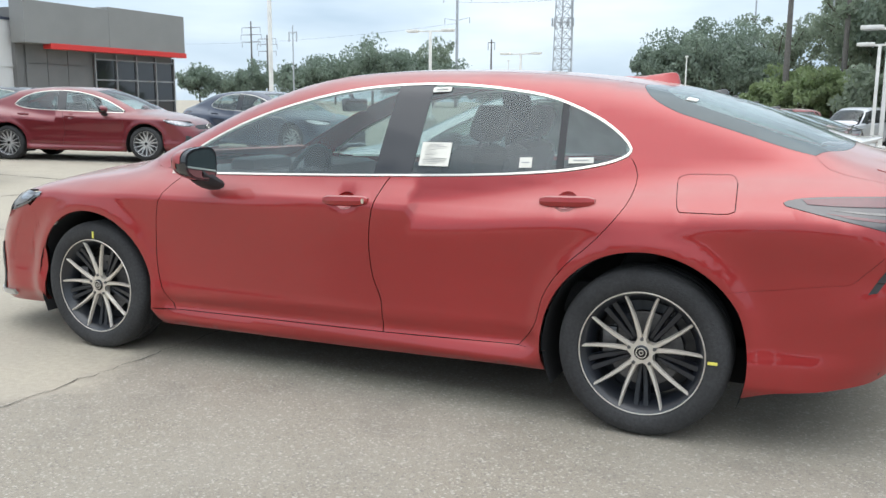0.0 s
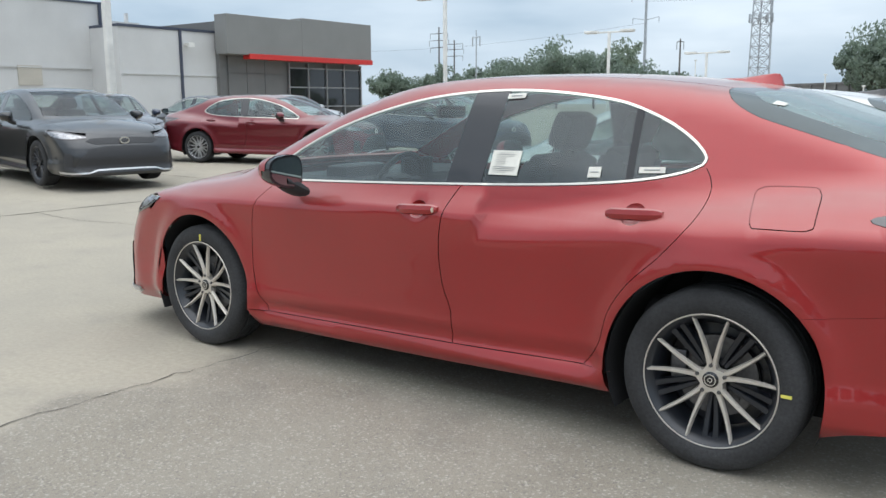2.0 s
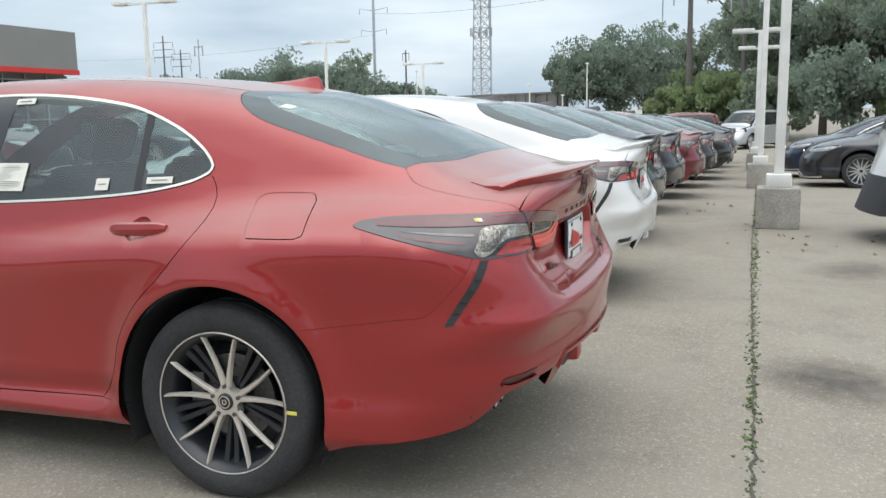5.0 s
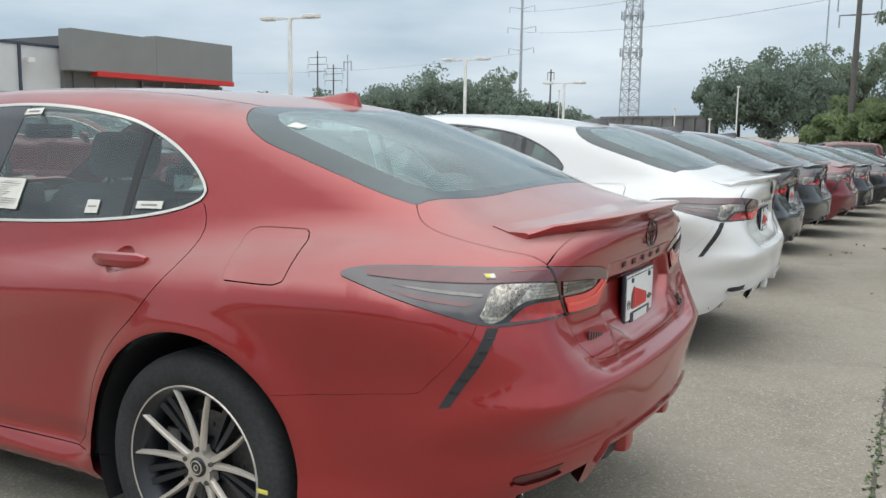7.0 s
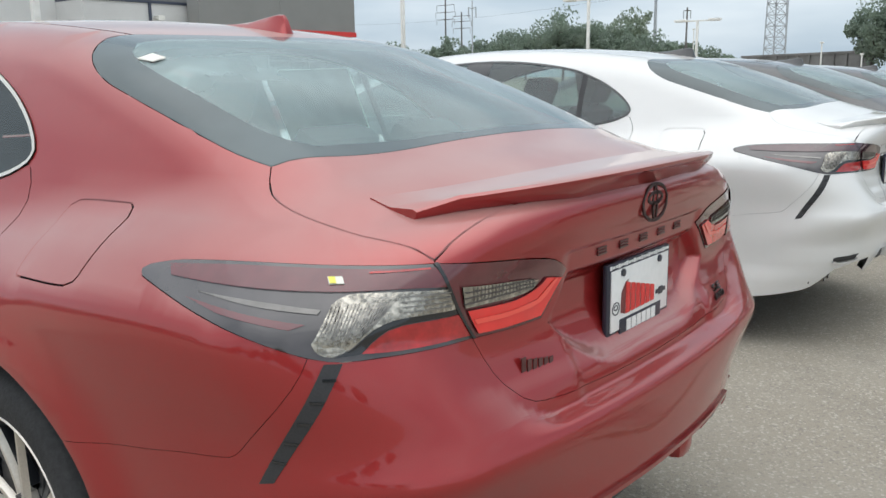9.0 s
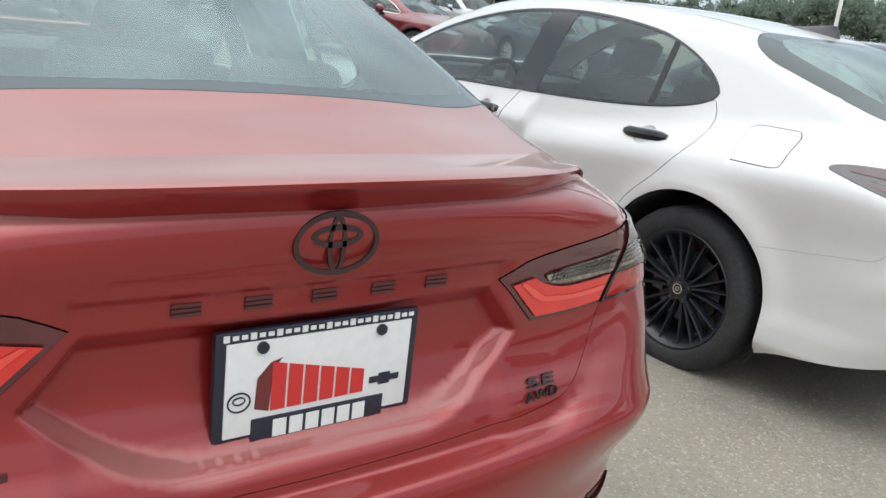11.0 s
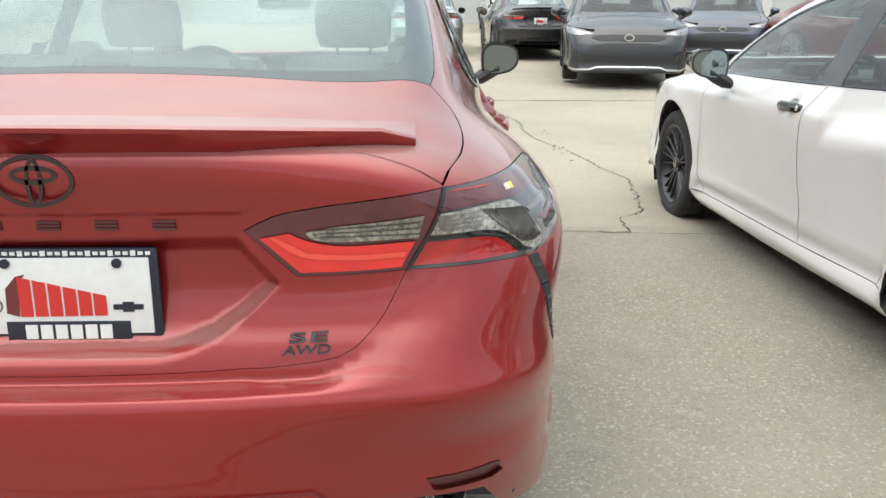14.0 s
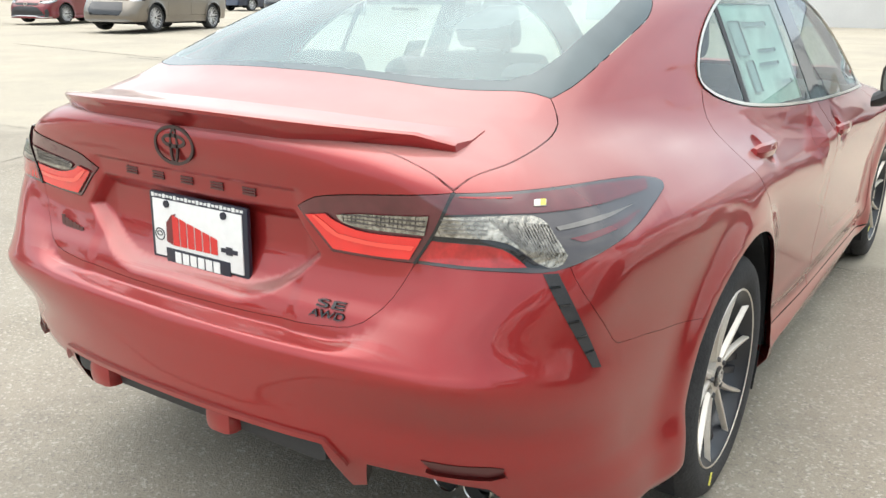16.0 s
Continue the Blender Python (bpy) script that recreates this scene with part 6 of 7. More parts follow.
    return m


PAVING = ground_material()
xs = [-900, -200, -69, -60, -50, -40, -30, -20, -15, -12, -10, -9.4, -9, -8.5, -8, -7.5, -7, -6.5, -6, -5.5, -5, -4.5, -4, -2, 0, 2, 5, 10, 40, 900]
ys = sorted([-900, -100, -40, -20, -10, -5, 0, 4.6, 10.2, 24.5, 35, 50, 100, 900] + [f[0] for f in FALL])
gv = [(x, y, rise(x, y)) for x in xs for y in ys]
gf = [(i * len(ys) + j, (i + 1) * len(ys) + j, (i + 1) * len(ys) + j + 1, i * len(ys) + j + 1) for i in range(len(xs) - 1) for j in range(len(ys) - 1)]
ground = link_mesh("ground", gv, gf, PAVING, smooth=False)
tagged(ground, "pale worn asphalt and concrete paving with stone aggregate", "ground", kind="structure")

CRACK = material("crack_fill", (0.085, 0.078, 0.064), rough=1.0, grain=0.4, grain_scale=40, axis="Object")


def crack(pts, width, name="ground_crack", label="dark crack in the paving", wobble=0.03, seed=1, mat=None, step=.06):
    """A ragged dark line let into the paving."""
    rng = random.Random(seed)
    line = spline(pts, step)
    vs, fs = [], []
    for i, (x, y) in enumerate(line):
        a, b = line[max(i - 1, 0)], line[min(i + 1, len(line) - 1)]
        dx, dy = b[0] - a[0], b[1] - a[1]
        l = math.hypot(dx, dy) or 1
        nx, ny = -dy / l, dx / l
        o = rng.gauss(0, wobble * .4)
        w = width * rng.uniform(.35, 1.5)
        for s in (-1, 1):
            px, py = x + nx * (o + s * w / 2), y + ny * (o + s * w / 2)
            vs.append((px, py, rise(px, py) + .004))
        if i:
            k = 2 * i
            fs.append((k - 2, k - 1, k + 1, k))
    ob = link_mesh(name, vs, fs, mat or CRACK)
    return tagged(ob, label, "ground", kind="structure")


crack([(-2.58, -7.0), (-2.54, -4.5), (-2.52, -2.3), (-2.48, -.9), (-2.45, .8), (-2.42, 1.8), (-2.40, 2.6), (-2.4, 12)], .006, seed=2, label="dark joint between asphalt and concrete")
crack([(-9.3, 1.67), (-8.3, 1.62), (-7.3, 1.78), (-6.3, 1.77), (-5.6, 1.90), (-5.1, 2.02), (-4.5, 2.10), (-3.99, 2.21), (-3.5, 2.14), (-2.95, 2.03), (-2.7, 1.86), (-2.44, 1.83)], .010, seed=3, wobble=.035, label="winding crack with weeds in the concrete", step=.04)
crack([(-9.35, -14), (-9.3, 0), (-9.42, 3.4), (-9.4, 30)], .03, seed=4, label="dark slab joint in the concrete")
crack([(-16, -30), (-16.2, 0), (-16, 30)], .03, seed=5, label="dark slab joint in the concrete")
crack([(-10.2, -19.4), (-9.9, -16), (-9.55, -12)], .04, seed=6, label="dark crack in the concrete")
crack([(-2.6, -6.5), (-2.3, -5.6), (-1.9, -5.3), (-1.2, -5.0)], .008, seed=7, wobble=.02)
crack([(-40, -6), (-9.3, -6.3), (-2.5, -6.4)], .03, seed=8, label="dark slab joint in the concrete")
crack([(-40, 5.9), (-9.3, 5.8), (-2.5, 5.9)], .03, seed=9, label="dark slab joint in the concrete")
crack([(1.68, -8), (1.67, .4), (1.65, 6.2), (1.72, 14), (1.8, 26)], .012, seed=10, wobble=.012, label="weedy joint behind the parked row")
WEED = material("weed_leaf", (0.15, 0.20, 0.09), rough=0.8, vary=0.25, grain=0.25, grain_scale=30)
STRAW = material("dry_debris", (0.22, 0.17, 0.10), rough=0.95, grain=0.3, grain_scale=60)


def blades(name, spots, label, mat, size=.07, seed=1, per=26, category="weeds"):
    rng = random.Random(seed)
    vs, fs = [], []
    for x, y, sc in spots:
        for _ in range(per):
            a, r = rng.uniform(0, 2 * math.pi), abs(rng.gauss(0, .04)) * sc
            px, py = x + r * math.cos(a) * .7, y + r * math.sin(a) * 1.6
            h, w = size * sc * rng.uniform(.35, 1.1), .0035 * rng.uniform(.6, 1.8) * (1 + sc)
            d = rng.uniform(0, 2 * math.pi)
            lx, ly = math.cos(d) * h * .7, math.sin(d) * h * .7
            k = len(vs)
            z = rise(px, py)
            vs += [(px - w * math.sin(d), py + w * math.cos(d), z), (px + w * math.sin(d), py - w * math.cos(d), z), (px + lx * .5 + w * .7 * math.sin(d), py + ly * .5 - w * .7 * math.cos(d), z + h * .7),
                   (px + lx * .5 - w * .7 * math.sin(d), py + ly * .5 + w * .7 * math.cos(d), z + h * .7), (px + lx, py + ly, z + h * .85)]
            fs += [(k, k + 1, k + 2, k + 3), (k + 3, k + 2, k + 4)]
    ob = link_mesh(name, vs, fs, mat)
    return tagged(ob, label, category, kind="stuff")


def stain_patch(x, y, rx, ry, turn, strength):
    """An old oil stain that fades out at its ragged edge."""
    m = bpy.data.materials.new("oil_stain")
    m.use_nodes = True
    nt = m.node_tree
    b = nt.nodes["Principled BSDF"]
    b.inputs["Base Color"].default_value = (0.085, 0.078, 0.066, 1)
    b.inputs["Roughness"].default_value = 0.8
    co = nt.nodes.new("ShaderNodeTexCoord")
    gr = nt.nodes.new("ShaderNodeTexGradient")
    gr.gradient_type = "SPHERICAL"
    n = nt.nodes.new("ShaderNodeTexNoise")
    n.inputs["Scale"].default_value, n.inputs["Detail"].default_value = 3.5, 7.0
    mu = nt.nodes.new("ShaderNodeMath")
    mu.operation = "MULTIPLY"
    mr = nt.nodes.new("ShaderNodeMapRange")
    mr.inputs["From Min"].default_value, mr.inputs["From Max"].default_value = 0.05, 0.45
    mr.inputs["To Max"].default_value = strength
    nt.links.new(co.outputs["Object"], gr.inputs["Vector"])
    nt.links.new(co.outputs["Object"], n.inputs["Vector"])
    nt.links.new(gr.outputs["Fac"], mu.inputs[0])
    nt.links.new(n.outputs["Fac"], mu.inputs[1])
    nt.links.new(mu.outputs[0], mr.inputs["Value"])
    nt.links.new(mr.outputs[0], b.inputs["Alpha"])
    bm = bmesh.new()
    bmesh.ops.create_circle(bm, cap_ends=True, segments=28, radius=1.0)
    ob = part("paving_stain", bm, m)
    ob.matrix_world = pose(x, y, rise(x, y) + .005, 0, 0, turn) @ Matrix.Diagonal((rx, ry, 1, 1))
    return tagged(ob, "faded dark oil stain on the paving", "stain", kind="structure")


stain_patch(2.02, 1.06, .42, .50, 20, .55)
stain_patch(2.45, 4.3, .60, .45, 60, .35)
stain_patch(-6.4, -1.6, .9, .6, 15, .30)
rw = random.Random(5)
blades("joint_weeds", [(1.66 + .004 * y + rw.gauss(0, .016), y + rw.gauss(0, .05), rw.uniform(.04, .22) * (1.3 if math.sin(y * 1.7) > .2 else .7)) for y in np.arange(-.6, 24, .013)], "green weeds growing along the paving joint", WEED, seed=3, per=9, size=.05)
blades("crack_weeds", [(-5.6 + rw.uniform(-1.2, 1.4), 1.95 + rw.gauss(0, .06), rw.uniform(.05, .12)) for _ in range(12)], "small weeds in the concrete crack", WEED, seed=4, per=10)
blades("dry_litter", [(2.2 + rw.gauss(0, .5), 5.6 + rw.gauss(0, .5), rw.uniform(.3, .7)) for _ in range(12)] + [(1.5 + rw.gauss(0, .3), 9 + rw.gauss(0, 1.6), rw.uniform(.4, 1)) for _ in range(14)],
       "dry leaf litter lying on the paving", STRAW, seed=6, per=8, category="litter", size=.04)

# ---------------------------------------------------------------- light poles
CONCRETE = material("pole_base_concrete", (0.36, 0.34, 0.30), rough=0.95, grain=0.18, grain_scale=40, stain=0.25, stain_scale=3, bump=0.4, bump_scale=60)
POLE_WHITE = material("pole_white_paint", (0.74, 0.73, 0.69), rough=0.5, grain=0.04, stain=0.12, stain_scale=3)
LAMP_LENS = material("lamp_lens", (0.5, 0.5, 0.48), rough=0.3)


def light_pole(x, y, height, arm=0.75, base=.46, turn=0, thick=1.0):
    p = new("light_pole")
    p.matrix_world = pose(x, y, rise(x, y), 0, 0, turn)
    tagged(p, "white square light pole on a concrete block with two heads", "street lamp", "light poles")
    bm = bmesh.new()
    add_box(bm, 0, 0, base / 2, .46 * thick, .46 * thick, base, bevel=.03)
    part("base_block", bm, CONCRETE, p, "worn grey concrete block")
    bm = bmesh.new()
    add_box(bm, 0, 0, base + .07, .27 * thick, .27 * thick, .15, bevel=.02)
    part("base_cover", bm, POLE_WHITE, p)
    bm = bmesh.new()
    add_box(bm, 0, 0, (base + height) / 2, .105 * thick, .105 * thick, height - base, bevel=.015)
    part("shaft", bm, POLE_WHITE, p)
    bm = bmesh.new()
    add_box(bm, 0, 0, height - .03, 2 * arm, .06, .07, bevel=.01)
    part("cross_arm", bm, POLE_WHITE, p)
    for s in (-1, 1):
        bm = bmesh.new()
        add_box(bm, s * (arm + .22), 0, height, .55, .30, .11, bevel=.03)
        h = part("lamp_head", bm, POLE_WHITE, p)
        bm = bmesh.new()
        add_box(bm, s * (arm + .22), 0, height - .058, .40, .22, .02)
        part("lens", bm, LAMP_LENS, h)
    return p


for lx, ly, lh, la in ((1.91, 7.19, 4.1, .2), (1.76, 14.2, 4.1, .2), (1.69, 21.1, 3.62, .2), (1.72, 28.0, 3.72, .2), (-15.9, 19.0, 4.6, .62), (-15.3, 29.6, 4.15, .60), (-14.2, 38.0, 3.65, .60)):
    light_pole(lx, ly, lh, la)
light_pole(-20.4, 9.84, 7.0, .75, base=.6, thick=1.7)

# ---------------------------------------------------------------- buildings
STUCCO = material("white_painted_block", (0.56, 0.56, 0.55), rough=0.9, grain=0.03, grain_scale=20, stain=0.07, stain_scale=.6, bump=0.15, bump_scale=30)
CLAD = material("grey_metal_cladding", (0.235, 0.235, 0.225), rough=0.55, metal=0.2, grain=0.02, stain=0.05, stain_scale=.7)
CLAD_DARK = material("grey_wall_panel", (0.15, 0.15, 0.145), rough=0.6, grain=0.04, stain=0.08, stain_scale=1)
RED_BAND = material("red_fascia", (0.55, 0.035, 0.03), rough=0.4, stain=0.04)
WIN_DARK = material("dark_glass_and_bay", (0.02, 0.022, 0.025), rough=0.06, coat=0.5)
MULLION = material("aluminium_mullion", (0.32, 0.32, 0.32), rough=0.4, metal=0.6)
COPING = material("dark_roof_coping", (0.05, 0.06, 0.09), rough=0.5)
BEIGE = material("beige_door_paint", (0.46, 0.43, 0.37), rough=0.7, grain=0.05, stain=0.08)
SHED = material("weathered_beige_siding", (0.33, 0.31, 0.27), rough=0.8, grain=0.1, grain_scale=5, stain=0.3, stain_scale=.5)


def boxes(name, rows, mat, parent=None, label="", bevel=0.0, each=False):
    if each:
        return [boxes(name, [r], mat, parent, label, bevel) for r in rows]
    bm = bmesh.new()
    for r in rows:
        add_box(bm, *r, bevel=bevel)
    return part(name, bm, mat, parent, label, smooth=False)


bx = -33.5
g0 = .20
show = new("showroom")
show.location = (bx, 29.6, g0)
tagged(show, "grey-clad showroom with a red fascia over dark glazing", "building")
wall = boxes("wall", [(-4.2, -.2, 2.6, 8.0, 10.2, 5.2)], CLAD_DARK, show)
boxes("cladding", [(.25, -3.0, 4.55, .9, 5.0, 1.9), (.25, 2.25, 4.62, .9, 5.5, 2.04)], CLAD, show, "flat grey metal fascia", bevel=.03)
boxes("red_band", [(.50, .45, 3.52, .52, 9.2, .26)], RED_BAND, show, "red fascia band", bevel=.02)
for i in range(4):
    y = -.75 + i * 1.42
    for j in range(3):
        w = boxes("window", [(-.16, y + .7, .55 + j * 1.02, .06, 1.36, .96)], WIN_DARK, show)
boxes("mullion", [(-.10, -.78 + i * 1.42, 1.7, .12, .08, 3.3) for i in range(5)] + [(-.10, 2.05, .03 + j * 1.02, .10, 5.7, .07) for j in range(4)], MULLION, show)
boxes("wall_panel", [(-.14, -4.25 + i * 1.2, .85 + j * 1.25, .05, 1.17, 1.22) for i in range(3) for j in range(3)], CLAD_DARK, show, "grey wall panel", each=True)

work = new("workshop")
work.location = (bx - 2.5, 0, rise(bx - 2.5))
work.scale = (1.0, 1.06, 1.0)
tagged(work, "long white-painted block workshop with a dark coping", "building")
boxes("wall", [(-3.95, 20.68, 2.12, 12, 5.56, 4.5)], STUCCO, work)
boxes("high_wall", [(-6.2, 2.0, 2.75, 12, 33.9, 5.5)], STUCCO, work)
boxes("coping", [(-3.95, 20.68, 4.42, 12.1, 5.58, .12), (-6.2, 2.0, 5.53, 12.1, 34.0, .10)], COPING, work)
boxes("roof_unit", [(-6.5, 21.8, 4.9, 3, 3.4, .8), (-5.4, 23.0, 5.4, .15, .15, .8)], STUCCO, work)
boxes("conduit", [(-.15, 3.0, 2.55, .06, 36, .05), (2.08, 20.68, 2.3, .06, 5.4, .05)], STUCCO, work)
for x, y, z0, h in ((2.12, 20.95, 2.2, 4.4), (-.12, 18.4, 4.2, 2.6), (-.12, 6.0, 3.2, 4.2), (-.12, 12.9, 4.4, 1.8)):
    boxes("downpipe", [(x, y, z0, .10, .10, h)], COPING, work)
d = boxes("door", [(-.17, 4.5, 1.05, .06, 1.8, 2.1)], BEIGE, work, "plain beige steel door")
boxes("door_frame", [(-.15, 3.5, 1.08, .08, .08, 2.2), (-.15, 5.5, 1.08, .08, .08, 2.2), (-.15, 4.5, 2.2, .08, 2.1, .08)], STUCCO, work)
boxes("hatch", [(-.17, 15.1, 2.2, .06, 1.0, .85)], BEIGE, work)
boxes("garage_door", [(-.17, -9.7, 1.3, .06, 3.2, 2.6)], BEIGE, work, "beige roller door")
for y, w in ((-21.0, .95), (-19.0, 1.6), (-16.9, 1.2)):
    boxes("window", [(-.17, y + 5.5, 1.95, .06, w, .85)], WIN_DARK, work)
boxes("flood_lamp", [(2.3, 21.25, 3.75, .5, .12, .12), (2.5, 21.25, 3.70, .12, .3, .2)], POLE_WHITE, work)

shed = new("storage_shed")
shed.location = (-52, -46, rise(-52))
shed.rotation_euler = (0, 0, radians(30))
tagged(shed, "weathered beige metal storage building with open bays", "building")
boxes("wall", [(-4, -12.5, 3.0, 8, 65, 6.0)], SHED, shed)
# each open bay is a flat dark slab, its inner shade put into the colour
for i in range(6):
    boxes("bay", [(.02, -16 + i * 6.2, 2.1, .08, 4.6, 4.2)], WIN_DARK if i % 2 else CLAD_DARK, shed)
for i in range(4):
    boxes("canopy_post", [(3.0, -14 + i * 9.0, 2.6, .25, .25, 5.2)], POLE_WHITE, shed)

# ---------------------------------------------------------------- the parked cars
RIGHT_LABEL = "white four-door sedan with gloss black trim and wheels"


def lettering(name, word, y0, y1, z0, z1, lean, mat, parent):
    """Raised letters on the lid that read from behind."""
    cu = bpy.data.curves.new(name, "FONT")
    cu.body, cu.extrude, cu.size = word, .06, 1.0
    tmp = bpy.data.objects.new(name, cu)
    scene.collection.objects.link(tmp)
    bpy.context.view_layer.update()
    me = bpy.data.meshes.new_from_object(tmp.evaluated_get(bpy.context.evaluated_depsgraph_get()))
    bpy.data.objects.remove(tmp)
    n = len(me.vertices)
    co = np.zeros(n * 3)
    me.vertices.foreach_get("co", co)
    co = co.reshape(-1, 3)
    lo, hi = co.min(0), co.max(0)
    u = (co - lo) / (hi - lo)
    out = np.zeros_like(co)
    out[:, 1] = y0 + u[:, 0] * (y1 - y0) + lean * (z1 - z0) * u[:, 1] * 6
    out[:, 2] = z0 + u[:, 1] * (z1 - z0)
    xb = skin_x((y0 + y1) / 2, (z0 + z1) / 2)
    lean_x = (skin_x((y0 + y1) / 2, z1) - skin_x((y0 + y1) / 2, z0)) / (z1 - z0)
    out[:, 0] = xb + .0015 + u[:, 2] * .004 - (out[:, 1] - (y0 + y1) / 2) * .12 + (out[:, 2] - (z0 + z1) / 2) * lean_x
    me.vertices.foreach_set("co", out.ravel())
    me.materials.clear()
    me.materials.append(mat)
    ob = new(name, me)
    ob.parent = parent
    ob["label"] = "dark raised trim letters"
    return ob


def stickers(car):
    """Papers and tags left on the new car's glass, wheels and lamps."""
    def on_glass(name, lp, mat, label="", lift=.006, parent=car, key=None):
        return panel(name, lp, SKIN.girth, mat, parent, label, lift=lift, thick=.001, res=.05, mirror=True, key=key or name + str(lp[0]))

    def rect(x, z, w, h, a=0):
        c, s = math.cos(radians(a)), math.sin(radians(a))
        pts = [(x + c * u - s * v, z + s * u + c * v) for u, v in ((-w / 2, -h / 2), (w / 2, -h / 2), (w / 2, h / 2), (-w / 2, h / 2))]
        return loop(*[[p, q] for p, q in zip(pts, pts[1:] + pts[:1])], step=.05)
    sheet = on_glass("window_paper", rect(-.926, 1.068, .136, .098), PAPER, "white printed paper on the window")
    for i in range(12):
        wide = (.07, .10, .085, .05, .04, .06, .05, .03, .108, .108, .104, .06)[i]
        on_glass("print_line", rect(-.926 - (.054 - wide / 2) * (.8 if i > 2 else .2), 1.108 - i * .0071, wide, .0019), INK, parent=sheet, lift=.008)
    for x, z, w, h in ((-.955, 1.340, .085, .020), (-.525, 1.045, .052, .040), (-.30, 1.060, .10, .022)):
        s = on_glass("window_tag", rect(x, z, w, h, 2), PAPER, "small white label on the window")
        on_glass("print_line", rect(x, z, w * .6, .0035, 2), INK, parent=s, lift=.008)
    panel("rear_window_tag", loop([(.065, -.545), (.105, -.535)], [(.105, -.535), (.11, -.505)], [(.11, -.505), (.072, -.512)], [(.072, -.512), (.065, -.545)], step=.02), SKIN.top, PAPER, car, "small white label on the rear glass", lift=.004,
              thick=.001, res=.03)
    def small(name, pts, mat, label, lift, mir, parent=car):
        q = on(pts)
        return panel(name, loop(*[[u, v] for u, v in zip(q, q[1:] + q[:1])], step=.02), SKIN.girth, mat, parent, label, lift=lift, thick=.001, res=.02, mirror=mir, key=name + str(pts[0]))
    for mir in (False, True):
        lt = small("lamp_tag", [(.846, .725, .9445), (.833, .741, .9435), (.833, .741, .9525), (.846, .725, .9535)], PAPER, "small white and yellow label on the lamp", .0075, mir)
        small("tag_half", [(.8395, .733, .9445), (.834, .740, .944), (.834, .740, .952), (.8395, .733, .9525)], YELLOW, "", .009, mir, lt)
    # trim letters on the lid, and a dark dealer mark of plain bars on its other side
    for word, y0, y1, z0, z1 in (("SE", .370, .432, .7320, .7460), ("AWD", .360, .436, .7140, .7275)):
        lettering("trim_letters", word, y0, y1, z0, z1, .030, BADGE, car)
    for i in range(6):
        y = -.452 + i * .0158
        bm = bmesh.new()
        add_box(bm, skin_x(y, .757) + .001, y, .764 - .0022 * i + (.004 if i == 0 else 0), .002, .0125, .026 - .0012 * i)
        part("dealer_mark", bm, MARK, car, "dark bar of a dealer mark")
    # the big price sheet inside the far rear window
    lp = rect(-.70, 1.150, .50, .30)
    panel("price_sheet", lp, SKIN.girth, PAPER_GREEN, car, "large pale price sheet inside the rear door glass", lift=-.014, thick=.001, res=.06)
    for x, z, w, h in ((-.52, 1.20, .09, .10), (-.545, 1.09, .06, .09), (-.84, 1.06, .10, .012), (-.70, 1.24, .22, .012), (-.72, 1.12, .18, .010), (-.74, 1.16, .16, .010)):
        panel("print_block", rect(x, z, w, h), SKIN.girth, PAPER_GREY, car, "", lift=-.0115, thick=.001, res=.06, key="print%.2f" % (x + z))
    for x, side, a in ((0.0, -1, 180), (-2.825, -1, 94), (0.0, 1, 70), (-2.825, 1, 30)):
        bm = bmesh.new()
        add_box(bm, .270, .118, 0, .036, .003, .012, bevel=.001)
        o = part("wheel_tag", bm, YELLOW, car, "yellow strip on the tyre")
        o.matrix_basis = pose(x, side * .79, .335, 0, a if side > 0 else -a, 0 if side > 0 else 180)


PAPER_GREY = material("price_sheet_print", (0.42, 0.56, 0.52), rough=0.7, grain=0.05)
PAPER_GREEN = material("price_sheet_paper", (0.60, 0.78, 0.68), rough=0.7, grain=0.05, stain=0.2, stain_scale=9)
red = build_sedan((0, 0), 0, PAINT_RED, "dusty bright red four-door sedan with chrome window surrounds", near=True, extras=stickers, plate_bars=True)
white = build_sedan((-.13, 3.17), 1.2, PAINT_WHITE, RIGHT_LABEL, trim="black", wheels="black", near=True)
for y, dx, col, lab in ((6.0, -.33, PAINT_BLACK, "black four-door sedan parked in the row"), (8.85, -.34, PAINT_GREY, "dark grey four-door sedan parked in the row"), (11.6, -.21, PAINT_BURGUNDY, "dark red four-door sedan parked in the row"),
                        (14.4, -.13, PAINT_GREY, "dark grey four-door sedan parked in the row"), (17.2, .12, PAINT_BLACK, "black four-door sedan parked in the row"), (20.0, -.1, PAINT_GREY, "dark grey four-door sedan parked in the row"),
                        (22.8, .1, PAINT_BLACK, "black four-door sedan parked in the row"), (25.6, 0, PAINT_BLUE, "dark blue four-door sedan parked in the row")):
    build_sedan((dx, y), 0, col, lab, trim="black", wheels="black")
build_sedan((-14.75, 4.50), 171, PAINT_BLACK, "black four-door sedan with a silver front lip, nose to the aisle", trim="black", wheels="black", scale=1.06)
build_sedan((-14.7, 8.82), 200, PAINT_BURGUNDY, "burgundy four-door sedan with silver wheels", wheels="silver", spoiler=False)
build_sedan((-18.5, .95), 0, PAINT_SILVER, "silver compact sedan with its tail to the aisle", trim="black", wheels="silver", scale=.96)
build_sedan((-17.2, 3.32), 0, PAINT_BLACK, "black sedan with its tail to the aisle", trim="black", wheels="silver")
build_sedan((-18.6, 8.1), 160, PAINT_BLUE, "dark blue sedan with silver wheels beside the light pole", wheels="silver", spoiler=False)
build_sedan((-18.5, 12.6), 0, PAINT_GREY, "dark grey sedan with its tail to the aisle", wheels="silver", spoiler=False)
